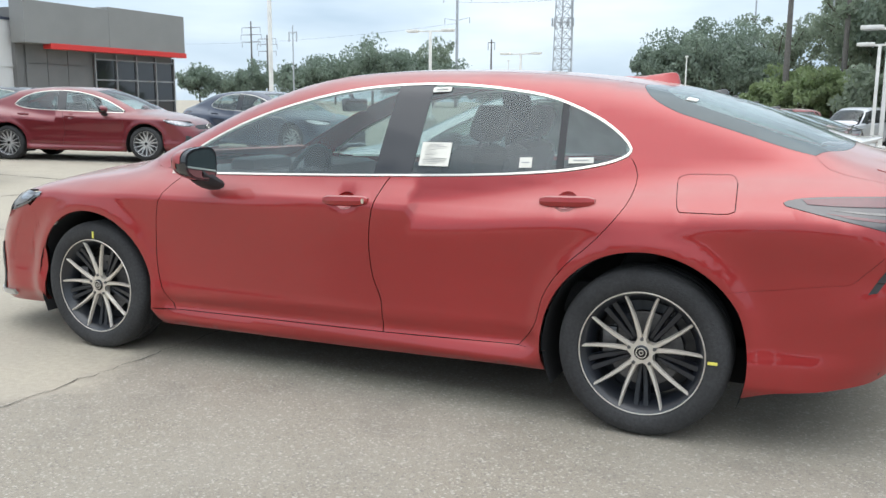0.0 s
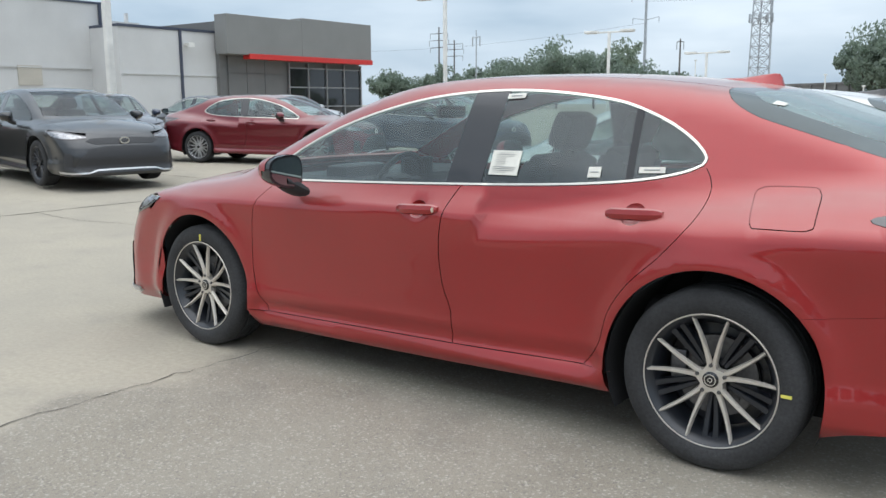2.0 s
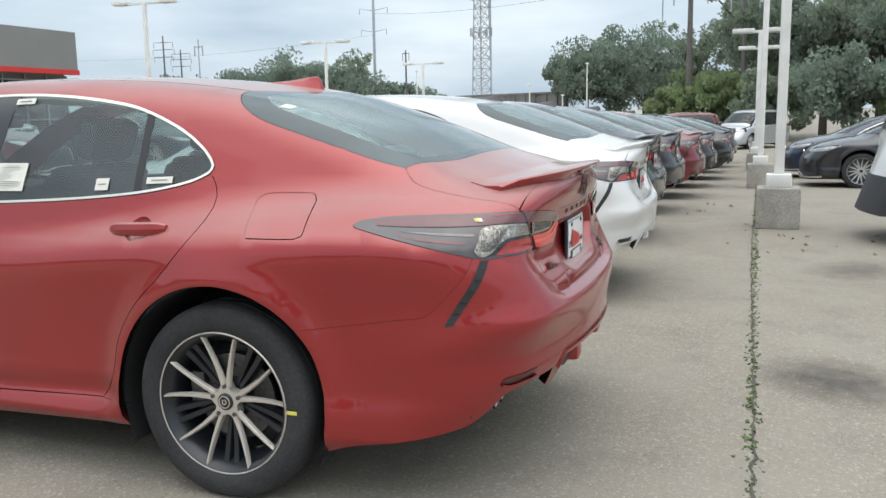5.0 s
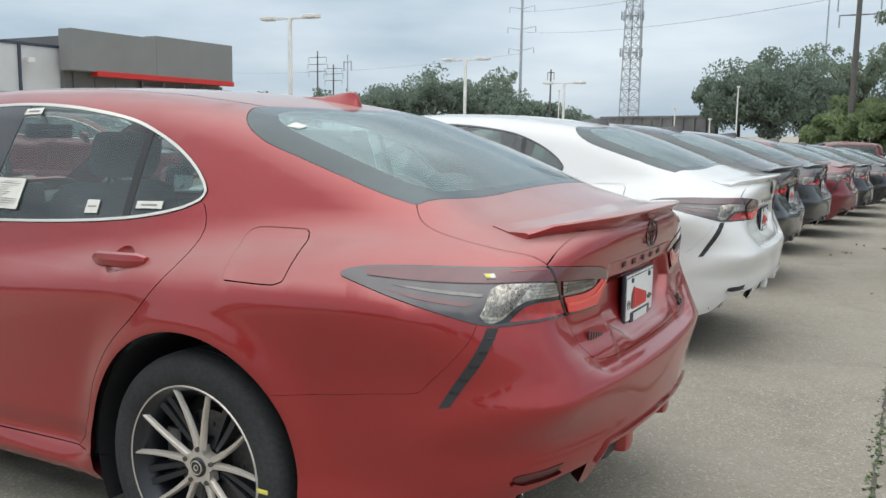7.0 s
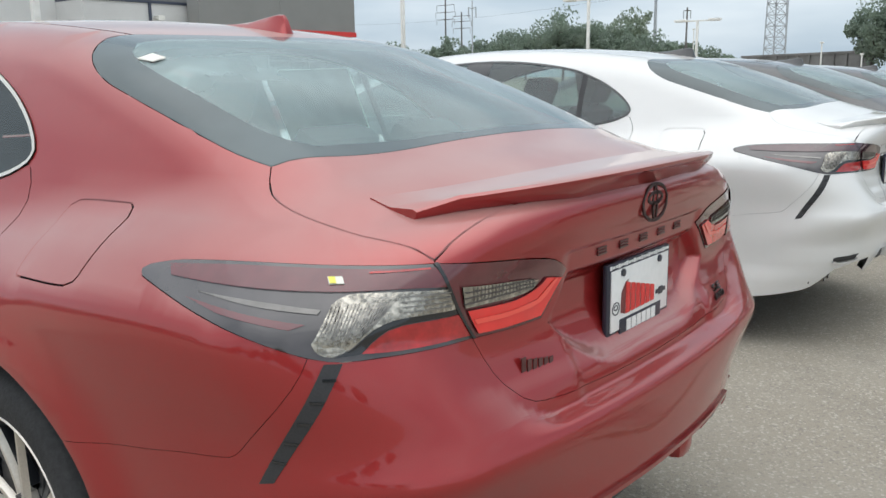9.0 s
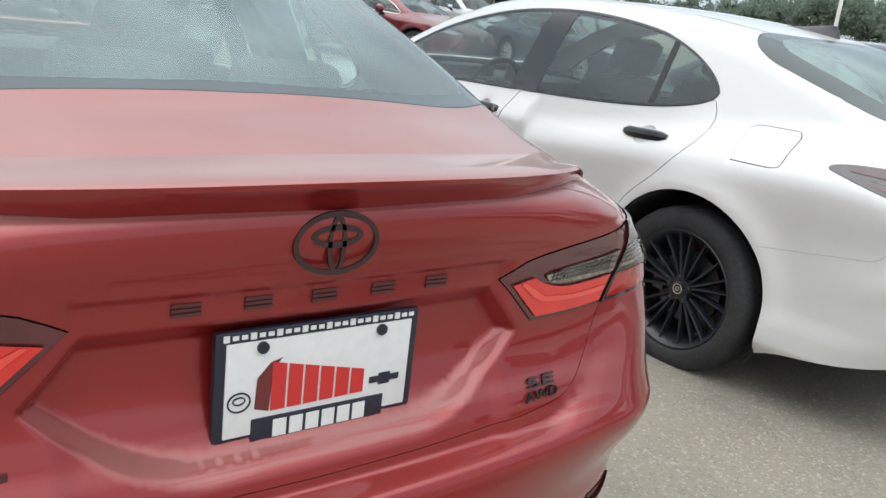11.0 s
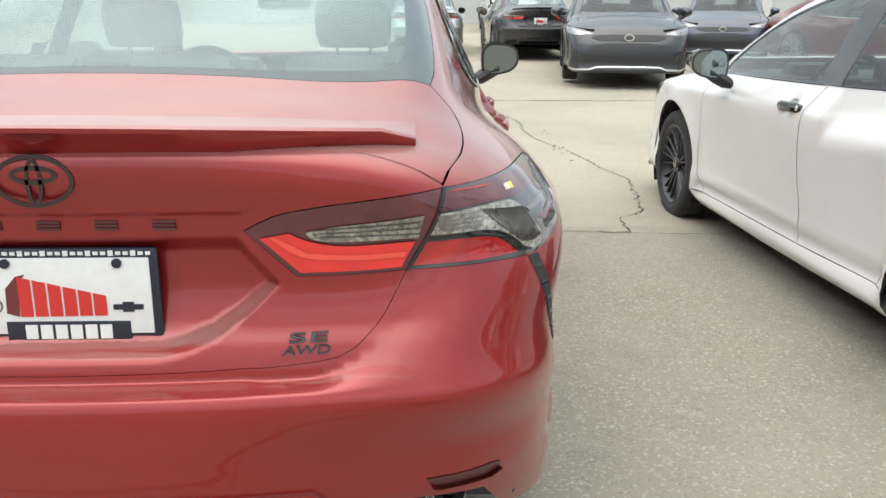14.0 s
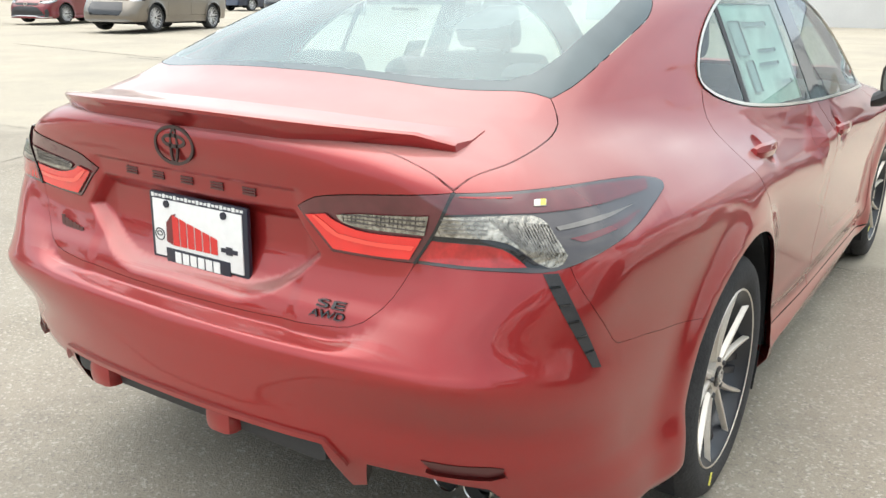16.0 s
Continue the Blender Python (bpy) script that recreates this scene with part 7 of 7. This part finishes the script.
build_sedan((-13.3, 13.6), 172, PAINT_BLUE, "dark blue sedan with chrome window surrounds", wheels="silver", spoiler=False)
build_sedan((-24.5, 19.0), 175, PAINT_SILVER, "silver sedan standing before the showroom", wheels="silver", spoiler=False)
SUV = van_skin(1.69, .93)
VAN = van_skin(1.78, 1.12)
TRUCK = van_skin(1.82, 1.05, bed=True)
build_van((3.78, 6.45), 180, PAINT_WHITE, "white sport utility vehicle with dark lower cladding", "suv", "car", SUV, "suv", 1.69, .93, cladding=TRIM_BLACK)
build_van((-31.0, 4.15), 180, PAINT_WHITE, "white sport utility vehicle before the workshop", "suv", "car", SUV, "suv", 1.69, .93, cladding=TRIM_BLACK)
build_van((-32.5, -.2), 0, PAINT_BLUE, "dark blue sport utility vehicle before the workshop", "suv", "car", SUV, "suv", 1.69, .93, cladding=TRIM_BLACK)
build_van((-33.8, -29.8), 180, PAINT_GREY, "dark grey sport utility vehicle by the storage building", "suv", "car", SUV, "suv", 1.69, .93)
build_van((-33.5, -35.7), 2, PAINT_BLUE, "dark blue sport utility vehicle by the storage building", "suv", "car", SUV, "suv", 1.69, .93)
build_van((-18.4, -22.6), 196, PAINT_TAN, "tan pickup truck with silver wheels", "pickup_truck", "truck", TRUCK, "truck", 1.82, 1.05, bed=True, scale=1.12)
build_van((2.05, 40.5), 62, PAINT_SILVER, "silver minivan at the end of the row", "minivan", "car", VAN, "van", 1.78, 1.12)
build_van((-1.0, 44.0), 15, PAINT_BURGUNDY, "dark red sport utility vehicle at the end of the row", "suv", "car", SUV, "suv", 1.69, .93)
build_sedan((6.35, 15.3), 0, PAINT_BLACK, "black sedan with silver wheels, nose to the poles", wheels="silver", spoiler=False)
build_sedan((6.1, 18.3), 0, PAINT_BLUE, "dark blue sedan with silver wheels, nose to the poles", wheels="silver", spoiler=False)
build_sedan((7.0, 21.2), 0, PAINT_SILVER, "silver sedan, nose to the poles", wheels="silver", spoiler=False)
build_sedan((-19.5, -29.0), 196, PAINT_BURGUNDY, "red sedan across the lot", wheels="silver", spoiler=False)


# ---------------------------------------------------------------- trees
BARK = material("bark", (0.085, 0.070, 0.055), rough=0.95, grain=0.3, grain_scale=12, bump=0.5, bump_scale=30)


def leaf_material(name, color):
    """Leaves that also let light through."""
    m = material(name, color, rough=0.7, grain=0.3, grain_scale=.9, stain=0.25, stain_scale=.3)
    nt = m.node_tree
    b = nt.nodes["Principled BSDF"]
    tr = nt.nodes.new("ShaderNodeBsdfTranslucent")
    tr.inputs["Color"].default_value = (color[0] * 1.2, color[1] * 1.2, color[2] * 1.1, 1)
    mx = nt.nodes.new("ShaderNodeAddShader")
    nt.links.new(b.outputs[0], mx.inputs[0])
    nt.links.new(tr.outputs[0], mx.inputs[1])
    nt.links.new(mx.outputs[0], nt.nodes["Material Output"].inputs["Surface"])
    return m


LEAF_DARK = leaf_material("leaf_dark", (0.095, 0.120, 0.095))
LEAF_MID = leaf_material("leaf_mid", (0.100, 0.122, 0.090))
LEAF_LIGHT = leaf_material("leaf_light", (0.105, 0.135, 0.065))


def tree(x, y, height, spread, leaf, label, seed, leaves=5200, airy=0.0, low=0.16, size=.22):
    """A tapered trunk that forks into limbs, and a crown of many small leaf clusters."""
    rng = random.Random(seed)
    height -= rise(x, y) - rise(x)
    ob = new("tree")
    ob.location = (x, y, rise(x, y))
    tagged(ob, label, "tree", "trees")
    bm = bmesh.new()
    trunk_h = height * (.30 if not airy else .42)
    r0 = .022 * height
    add_cyl(bm, (0, 0, -.1), (0, 0, trunk_h), r0, r0 * .7, n=10)
    tips = []
    for k in range(11):
        a = k * 2.4 + rng.uniform(-.3, .3)
        e = rng.uniform(.35, 1.25)
        l = height * rng.uniform(.28, .55)
        p1 = Vector((math.cos(a) * math.cos(e) * l * .5 * spread / height * 1.6, math.sin(a) * math.cos(e) * l * .5 * spread / height * 1.6, trunk_h * .9 + math.sin(e) * l * .6))
        p2 = p1 + Vector((math.cos(a + .4) * l * .35, math.sin(a + .4) * l * .35, l * rng.uniform(.15, .45)))
        add_cyl(bm, (0, 0, trunk_h * rng.uniform(.75, .98)), p1, r0 * .45, r0 * .25, n=7)
        add_cyl(bm, p1, p2, r0 * .25, r0 * .08, n=6)
        tips += [p1, p2]
        for _ in range(2):
            p3 = p1 + Vector((rng.uniform(-1, 1), rng.uniform(-1, 1), rng.uniform(.1, 1))) * l * .3
            add_cyl(bm, p1.lerp(p2, rng.random()), p3, r0 * .14, r0 * .05, n=5)
            tips.append(p3)
    part("trunk", bm, BARK, ob)
    blobs = []
    for _ in range(34):
        u, v = rng.uniform(0, 2 * math.pi), rng.uniform(-1, 1)
        rr = rng.random() ** .45
        c = Vector((math.cos(u) * math.sqrt(1 - v * v) * spread * .42 * rr, math.sin(u) * math.sqrt(1 - v * v) * spread * .42 * rr, height * (.5 + low * .5) + v * height * (.40 - low * .3) * rr))
        blobs.append((c, rng.uniform(.10, .21) * spread * (.75 if airy else 1)))
    blobs += [(t, rng.uniform(.07, .13) * spread) for t in tips if t.z > height * low]
    n = int(leaves * (1 - airy * .5))
    vs, fs = [], []
    for _ in range(n):
        c, r = blobs[rng.randrange(len(blobs))]
        d = Vector((rng.gauss(0, 1), rng.gauss(0, 1), rng.gauss(0, 1))).normalized() * r * rng.random() ** .33
        p = c + Vector((d.x, d.y, d.z * .75))
        if p.z > height:
            continue
        s = size * rng.uniform(.5, 1.4)
        m = Euler((rng.uniform(0, 6.3), rng.uniform(0, 6.3), rng.uniform(0, 6.3))).to_matrix()
        k = len(vs)
        for q in ((-s, 0, 0), (-.2 * s, .55 * s, .12 * s), (s, 0, 0), (-.1 * s, -.55 * s, .15 * s)):
            vs.append(tuple(p + m @ Vector(q)))
        fs.append((k, k + 1, k + 2, k + 3))
    crown = link_mesh("crown", vs, fs, leaf, ob)
    return ob


def from_eye(az, dist):
    a = radians(az)
    return 1.5 + dist * math.sin(a), -3.5 + dist * math.cos(a)


DARKL, MIDL, LIGHTL = "broad leafy tree with dark green foliage", "leafy green tree beyond the lot", "light green young tree with loose foliage"
for az, dist, h, sp, leaf, lab, airy, n in (
        (-34.2, 112, 6.2, 7.5, LEAF_DARK, DARKL, 0, 3200), (-32.0, 115, 7.2, 8.0, LEAF_DARK, DARKL, 0, 3200), (-29.6, 110, 8.8, 9.5, LEAF_DARK, DARKL, 0, 4200), (-27.2, 112, 8.3, 8.5, LEAF_DARK, DARKL, 0, 3600),
        (-25.6, 118, 9.6, 7.0, LEAF_MID, MIDL, .8, 2400), (-24.2, 108, 6.4, 7.5, LEAF_DARK, DARKL, 0, 3000), (-22.2, 112, 5.2, 6.0, LEAF_DARK, DARKL, 0, 2400), (-20.4, 115, 4.2, 5.5, LEAF_DARK, DARKL, 0, 2000),
        (-40.5, 125, 5.6, 6.0, LEAF_DARK, DARKL, 0, 2400), (-38.4, 125, 4.6, 7.0, LEAF_DARK, DARKL, 0, 2400), (-37.0, 125, 6.2, 5.0, LEAF_DARK, DARKL, 0, 2400),
        (-10.2, 82, 8.3, 8.6, LEAF_DARK, DARKL, 0, 8500), (-8.4, 80, 8.9, 9.6, LEAF_DARK, DARKL, 0, 9500), (-6.6, 82, 8.3, 8.4, LEAF_DARK, DARKL, 0, 8500),
        (-3.7, 88, 11.6, 7.5, LEAF_MID, MIDL, .75, 4200), (-.2, 84, 13.0, 7.5, LEAF_MID, MIDL, .45, 5000),
        (-3.0, 62, 4.1, 6.0, LEAF_LIGHT, LIGHTL, .2, 4200), (-1.2, 60, 4.0, 5.0, LEAF_LIGHT, LIGHTL, .2, 4200), (-5.1, 64, 2.9, 4.2, LEAF_LIGHT, LIGHTL, .2, 3000),
        (1.2, 66, 11.5, 8.5, LEAF_MID, MIDL, .2, 6500), (4.0, 60, 11.5, 8.5, LEAF_DARK, DARKL, .1, 6500), (7.0, 58, 11.0, 9.0, LEAF_MID, MIDL, .2, 6500), (10.2, 56, 10.5, 8.5, LEAF_DARK, DARKL, .1, 6500),
        (13.6, 56, 10.5, 9.0, LEAF_MID, MIDL, .1, 6000), (17.5, 58, 10.0, 9.0, LEAF_DARK, DARKL, .1, 5000), (5.6, 48, 4.4, 6.5, LEAF_DARK, DARKL, .1, 4200), (1.6, 54, 3.8, 6.0, LEAF_MID, MIDL, .1, 4200),
        (9.6, 48, 4.0, 6.5, LEAF_LIGHT, LIGHTL, .1, 4200)):
    tx, ty = from_eye(az, dist)
    tree(tx, ty, h, sp, leaf, lab, int(az * 10) + 900, int(n * 2.6), airy, low=.04 if h < 7 else .10, size=.19 if dist > 100 else .145)

# the wooded edge of the lot on the near side, which the paint mirrors
for k in range(11):
    tree(-14 + 7.2 * k, -44 - 5 * (k % 3), 8.5 + 1.5 * ((k * 5) % 4) / 3, 9.0, (LEAF_DARK, LEAF_MID)[k % 2], DARKL, 1500 + k, 6000, 0, low=.06, size=.26)

# ---------------------------------------------------------------- masts and wires
MAST = material("galvanised_steel", (0.42, 0.44, 0.46), rough=0.55, metal=0.6, grain=0.1, grain_scale=3)
WOOD = material("weathered_pole_wood", (0.13, 0.122, 0.112), rough=0.95, grain=0.2, grain_scale=8)
WIRE = material("wire", (0.10, 0.10, 0.11), rough=0.6)


def lattice_tower(x, y, height, w0, w1):
    ob = new("radio_tower")
    ob.location = (x, y, 0)
    tagged(ob, "tall grey steel lattice mast with antennas", "tower")
    n = 22

    def at(i, k):
        w = w0 + (w1 - w0) * i / n
        a = radians(90 + 120 * k + 20)
        return Vector((w * math.cos(a), w * math.sin(a), height * i / n))
    for k in range(3):
        bm = bmesh.new()
        add_cyl(bm, at(0, k), at(n, k), .13, n=6)
        part("leg", bm, MAST, ob)
    bm = bmesh.new()
    for i in range(n):
        for k in range(3):
            add_cyl(bm, at(i, k), at(i + 1, (k + 1) % 3), .055, n=5)
            add_cyl(bm, at(i + 1, k), at(i, (k + 1) % 3), .055, n=5)
            add_cyl(bm, at(i + 1, k), at(i + 1, (k + 1) % 3), .05, n=5)
    part("bracing", bm, MAST, ob)
    for z, r in ((15.6, 1.9), (22.0, 1.9), (27.5, 1.7)):
        for k in range(9):
            a = k * .698
            bm = bmesh.new()
            add_box(bm, r * math.cos(a), r * math.sin(a), z, .28, .28, 1.5, bevel=.05)
            part("antenna", bm, MAST, ob)
            bm = bmesh.new()
            add_cyl(bm, (0, 0, z), (r * math.cos(a), r * math.sin(a), z), .05, n=5)
            part("antenna_arm", bm, MAST, ob)
    bm = bmesh.new()
    add_cyl(bm, (w0 * .7 + .3, .2, 0), (w0 * .6 + .3, .2, height), .16, n=8)
    part("cable_run", bm, MAST, ob)
    return ob


lattice_tower(-45.7, 150, 40, 2.1, 1.0)


def power_pole(x, y, height, arms, mat, label, r=.16, wide=1.5, up=.35):
    ob = new("power_pole")
    ob.location = (x, y, rise(x, y))
    tagged(ob, label, "power pole", "power poles")
    bm = bmesh.new()
    add_cyl(bm, (0, 0, -.2), (0, 0, height), r, r * .6, n=10)
    part("shaft", bm, mat, ob)
    for i, z in enumerate(arms):
        bm = bmesh.new()
        for s in (-1, 1):
            w = wide * (1 + .12 * (i % 2))
            add_cyl(bm, (0, 0, z), (s * w, 0, z + up), .05, .03, n=6)
        part("cross_arm", bm, mat, ob)
        for s in (-1, 1):
            bm = bmesh.new()
            w = wide * (1 + .12 * (i % 2))
            add_cyl(bm, (s * w, 0, z + up), (s * w, 0, z + up - .75), .05, n=6)
            part("insulator", bm, MAST, ob)
    return ob


power_pole(-49.1, 110, 21.5, (11.9, 14.8, 17.6), MAST, "grey steel power pole with upswept arms", r=.24, wide=1.9)
power_pole(*from_eye(-37.2, 130), 11.5, (8.6, 9.6, 10.6), WOOD, "wooden power pole with cross arms", wide=1.6, up=0)
power_pole(*from_eye(-36.2, 135), 10.0, (7.6, 8.6, 9.4), WOOD, "wooden power pole with cross arms", wide=1.6, up=0)
power_pole(-32.1, 79.8, 7.2, (6.9,), WOOD, "slim wooden utility pole", r=.12, wide=.35, up=0)
power_pole(*from_eye(-3.88, 62), 12.0, (9.6, 10.6), WOOD, "dark wooden utility pole with cross arms", r=.24, wide=1.1, up=0)
power_pole(*from_eye(-.66, 62), 11.0, (9.0,), WOOD, "dark wooden utility pole", r=.22, wide=.9, up=0)
power_pole(*from_eye(-5.6, 90), 16.0, (15.4,), MAST, "thin grey steel mast beyond the trees", r=.10, wide=.3, up=0)
power_pole(*from_eye(-35.0, 70), 6.6, (6.0,), MAST, "thin grey mast with small antennas", r=.07, wide=.35, up=.1)


def wire(p, q, sag, r=.012):
    bm = bmesh.new()
    n = 14
    pts = [Vector(p).lerp(Vector(q), i / n) - Vector((0, 0, sag * 4 * (i / n) * (1 - i / n))) for i in range(n + 1)]
    rings = [[bm.verts.new(p + Vector((0, r * math.cos(k * math.pi / 2), r * math.sin(k * math.pi / 2)))) for k in range(4)] for p in pts]
    for a, b in zip(rings, rings[1:]):
        for k in range(4):
            bm.faces.new((a[k], a[(k + 1) % 4], b[(k + 1) % 4], b[k]))
    return tagged(part("power_line", bm, WIRE), "thin dark overhead power line", "cable", "power lines")


ex, ey = from_eye(-3.88, 62)
for dz, r in ((15.1, .014), (17.9, .014)):
    wire((-49, 110, dz), (ex + 8, ey - 6, dz - 4.6), 1.2, r)
wire((-49, 110, 12.2), (-130, 120, 12.2), 1.5)
wire((ex, ey, 10.4), (ex + 40, ey - 10, 10.2), .8)

# a long ribbed wall beyond the lot
RIBBED = material("weathered_ribbed_wall", (0.17, 0.165, 0.16), rough=0.9, grain=0.1, grain_scale=2, stain=0.25, stain_scale=.4)
wx0, wy0 = from_eye(-18.6, 98)
wx1, wy1 = from_eye(-11.5, 84)
wall_far = new("boundary_wall")
wall_far.location = (wx0, wy0, 0)
wl = math.hypot(wx1 - wx0, wy1 - wy0)
wall_far.rotation_euler = (0, 0, math.atan2(wy1 - wy0, wx1 - wx0))
tagged(wall_far, "long low weathered grey ribbed wall", "wall")
boxes("panel", [(wl / 2, 0, 1.45, wl, .4, 2.9)], RIBBED, wall_far)
boxes("coping", [(wl / 2, 0, 3.0, wl + .2, .6, .2)], RIBBED, wall_far)
for i in range(int(wl / 1.6)):
    boxes("rib", [(.8 + i * 1.6, -.26, 1.45, .16, .14, 2.9)], RIBBED, wall_far)

# slim white posts over the row
for az, far, ph in ((-13.8, 45, 2.6), (-11.68, 45, 2.05), (-10.13, 46, 3.65), (-21.2, 58, 4.0)):
    px, py = from_eye(az, far)
    ph -= rise(px, py)
    bm = bmesh.new()
    add_cyl(bm, (0, 0, 0), (0, 0, ph), .045, .03, n=8)
    add_box(bm, 0, 0, ph, .16, .12, .08, bevel=.02)
    o = part("slim_post", bm, POLE_WHITE)
    o.location = (px, py, rise(px, py))
    tagged(o, "slim white post with a small lamp head", "post", "slim posts")

# ---------------------------------------------------------------- odds and ends by the shed
PALLET = material("pallet_wood", (0.30, 0.24, 0.17), rough=0.95, grain=0.2, grain_scale=8)
TOTE = material("tote_plastic", (0.62, 0.62, 0.58), rough=0.5, grain=0.05)
tote = new("liquid_tote")
tote.location = (-32.6, -27.0, rise(-32.6))
tagged(tote, "white plastic liquid tote in a wire cage", "container")
boxes("tank", [(0, 0, .68, 1.1, 1.0, 1.0)], TOTE, tote, bevel=.06)
boxes("cage_bar", [(x, y, .68, .03, .03, 1.1) for x in (-.58, -.29, 0, .29, .58) for y in (-.53, .53)] + [(0, y, z, 1.2, .03, .03) for y in (-.53, .53) for z in (.3, .6, .9, 1.2)], MAST, tote, each=True)
boxes("skid", [(0, 0, .08, 1.2, 1.0, .14)], PALLET, tote)
for i in range(2):
    pl = new("wooden_pallet")
    pl.location = (-42.2 + i * 1.6, -30.6 + i * 1.2, rise(-42))
    tagged(pl, "stack of weathered wooden pallets", "pallet", "pallets")
    for j in range(7):
        boxes("board", [(-.5 + j * .166, 0, .14, .10, 1.2, .02)], PALLET, pl)
    for y in (-.5, 0, .5):
        boxes("runner", [(0, y, .065, 1.1, .09, .12)], PALLET, pl)
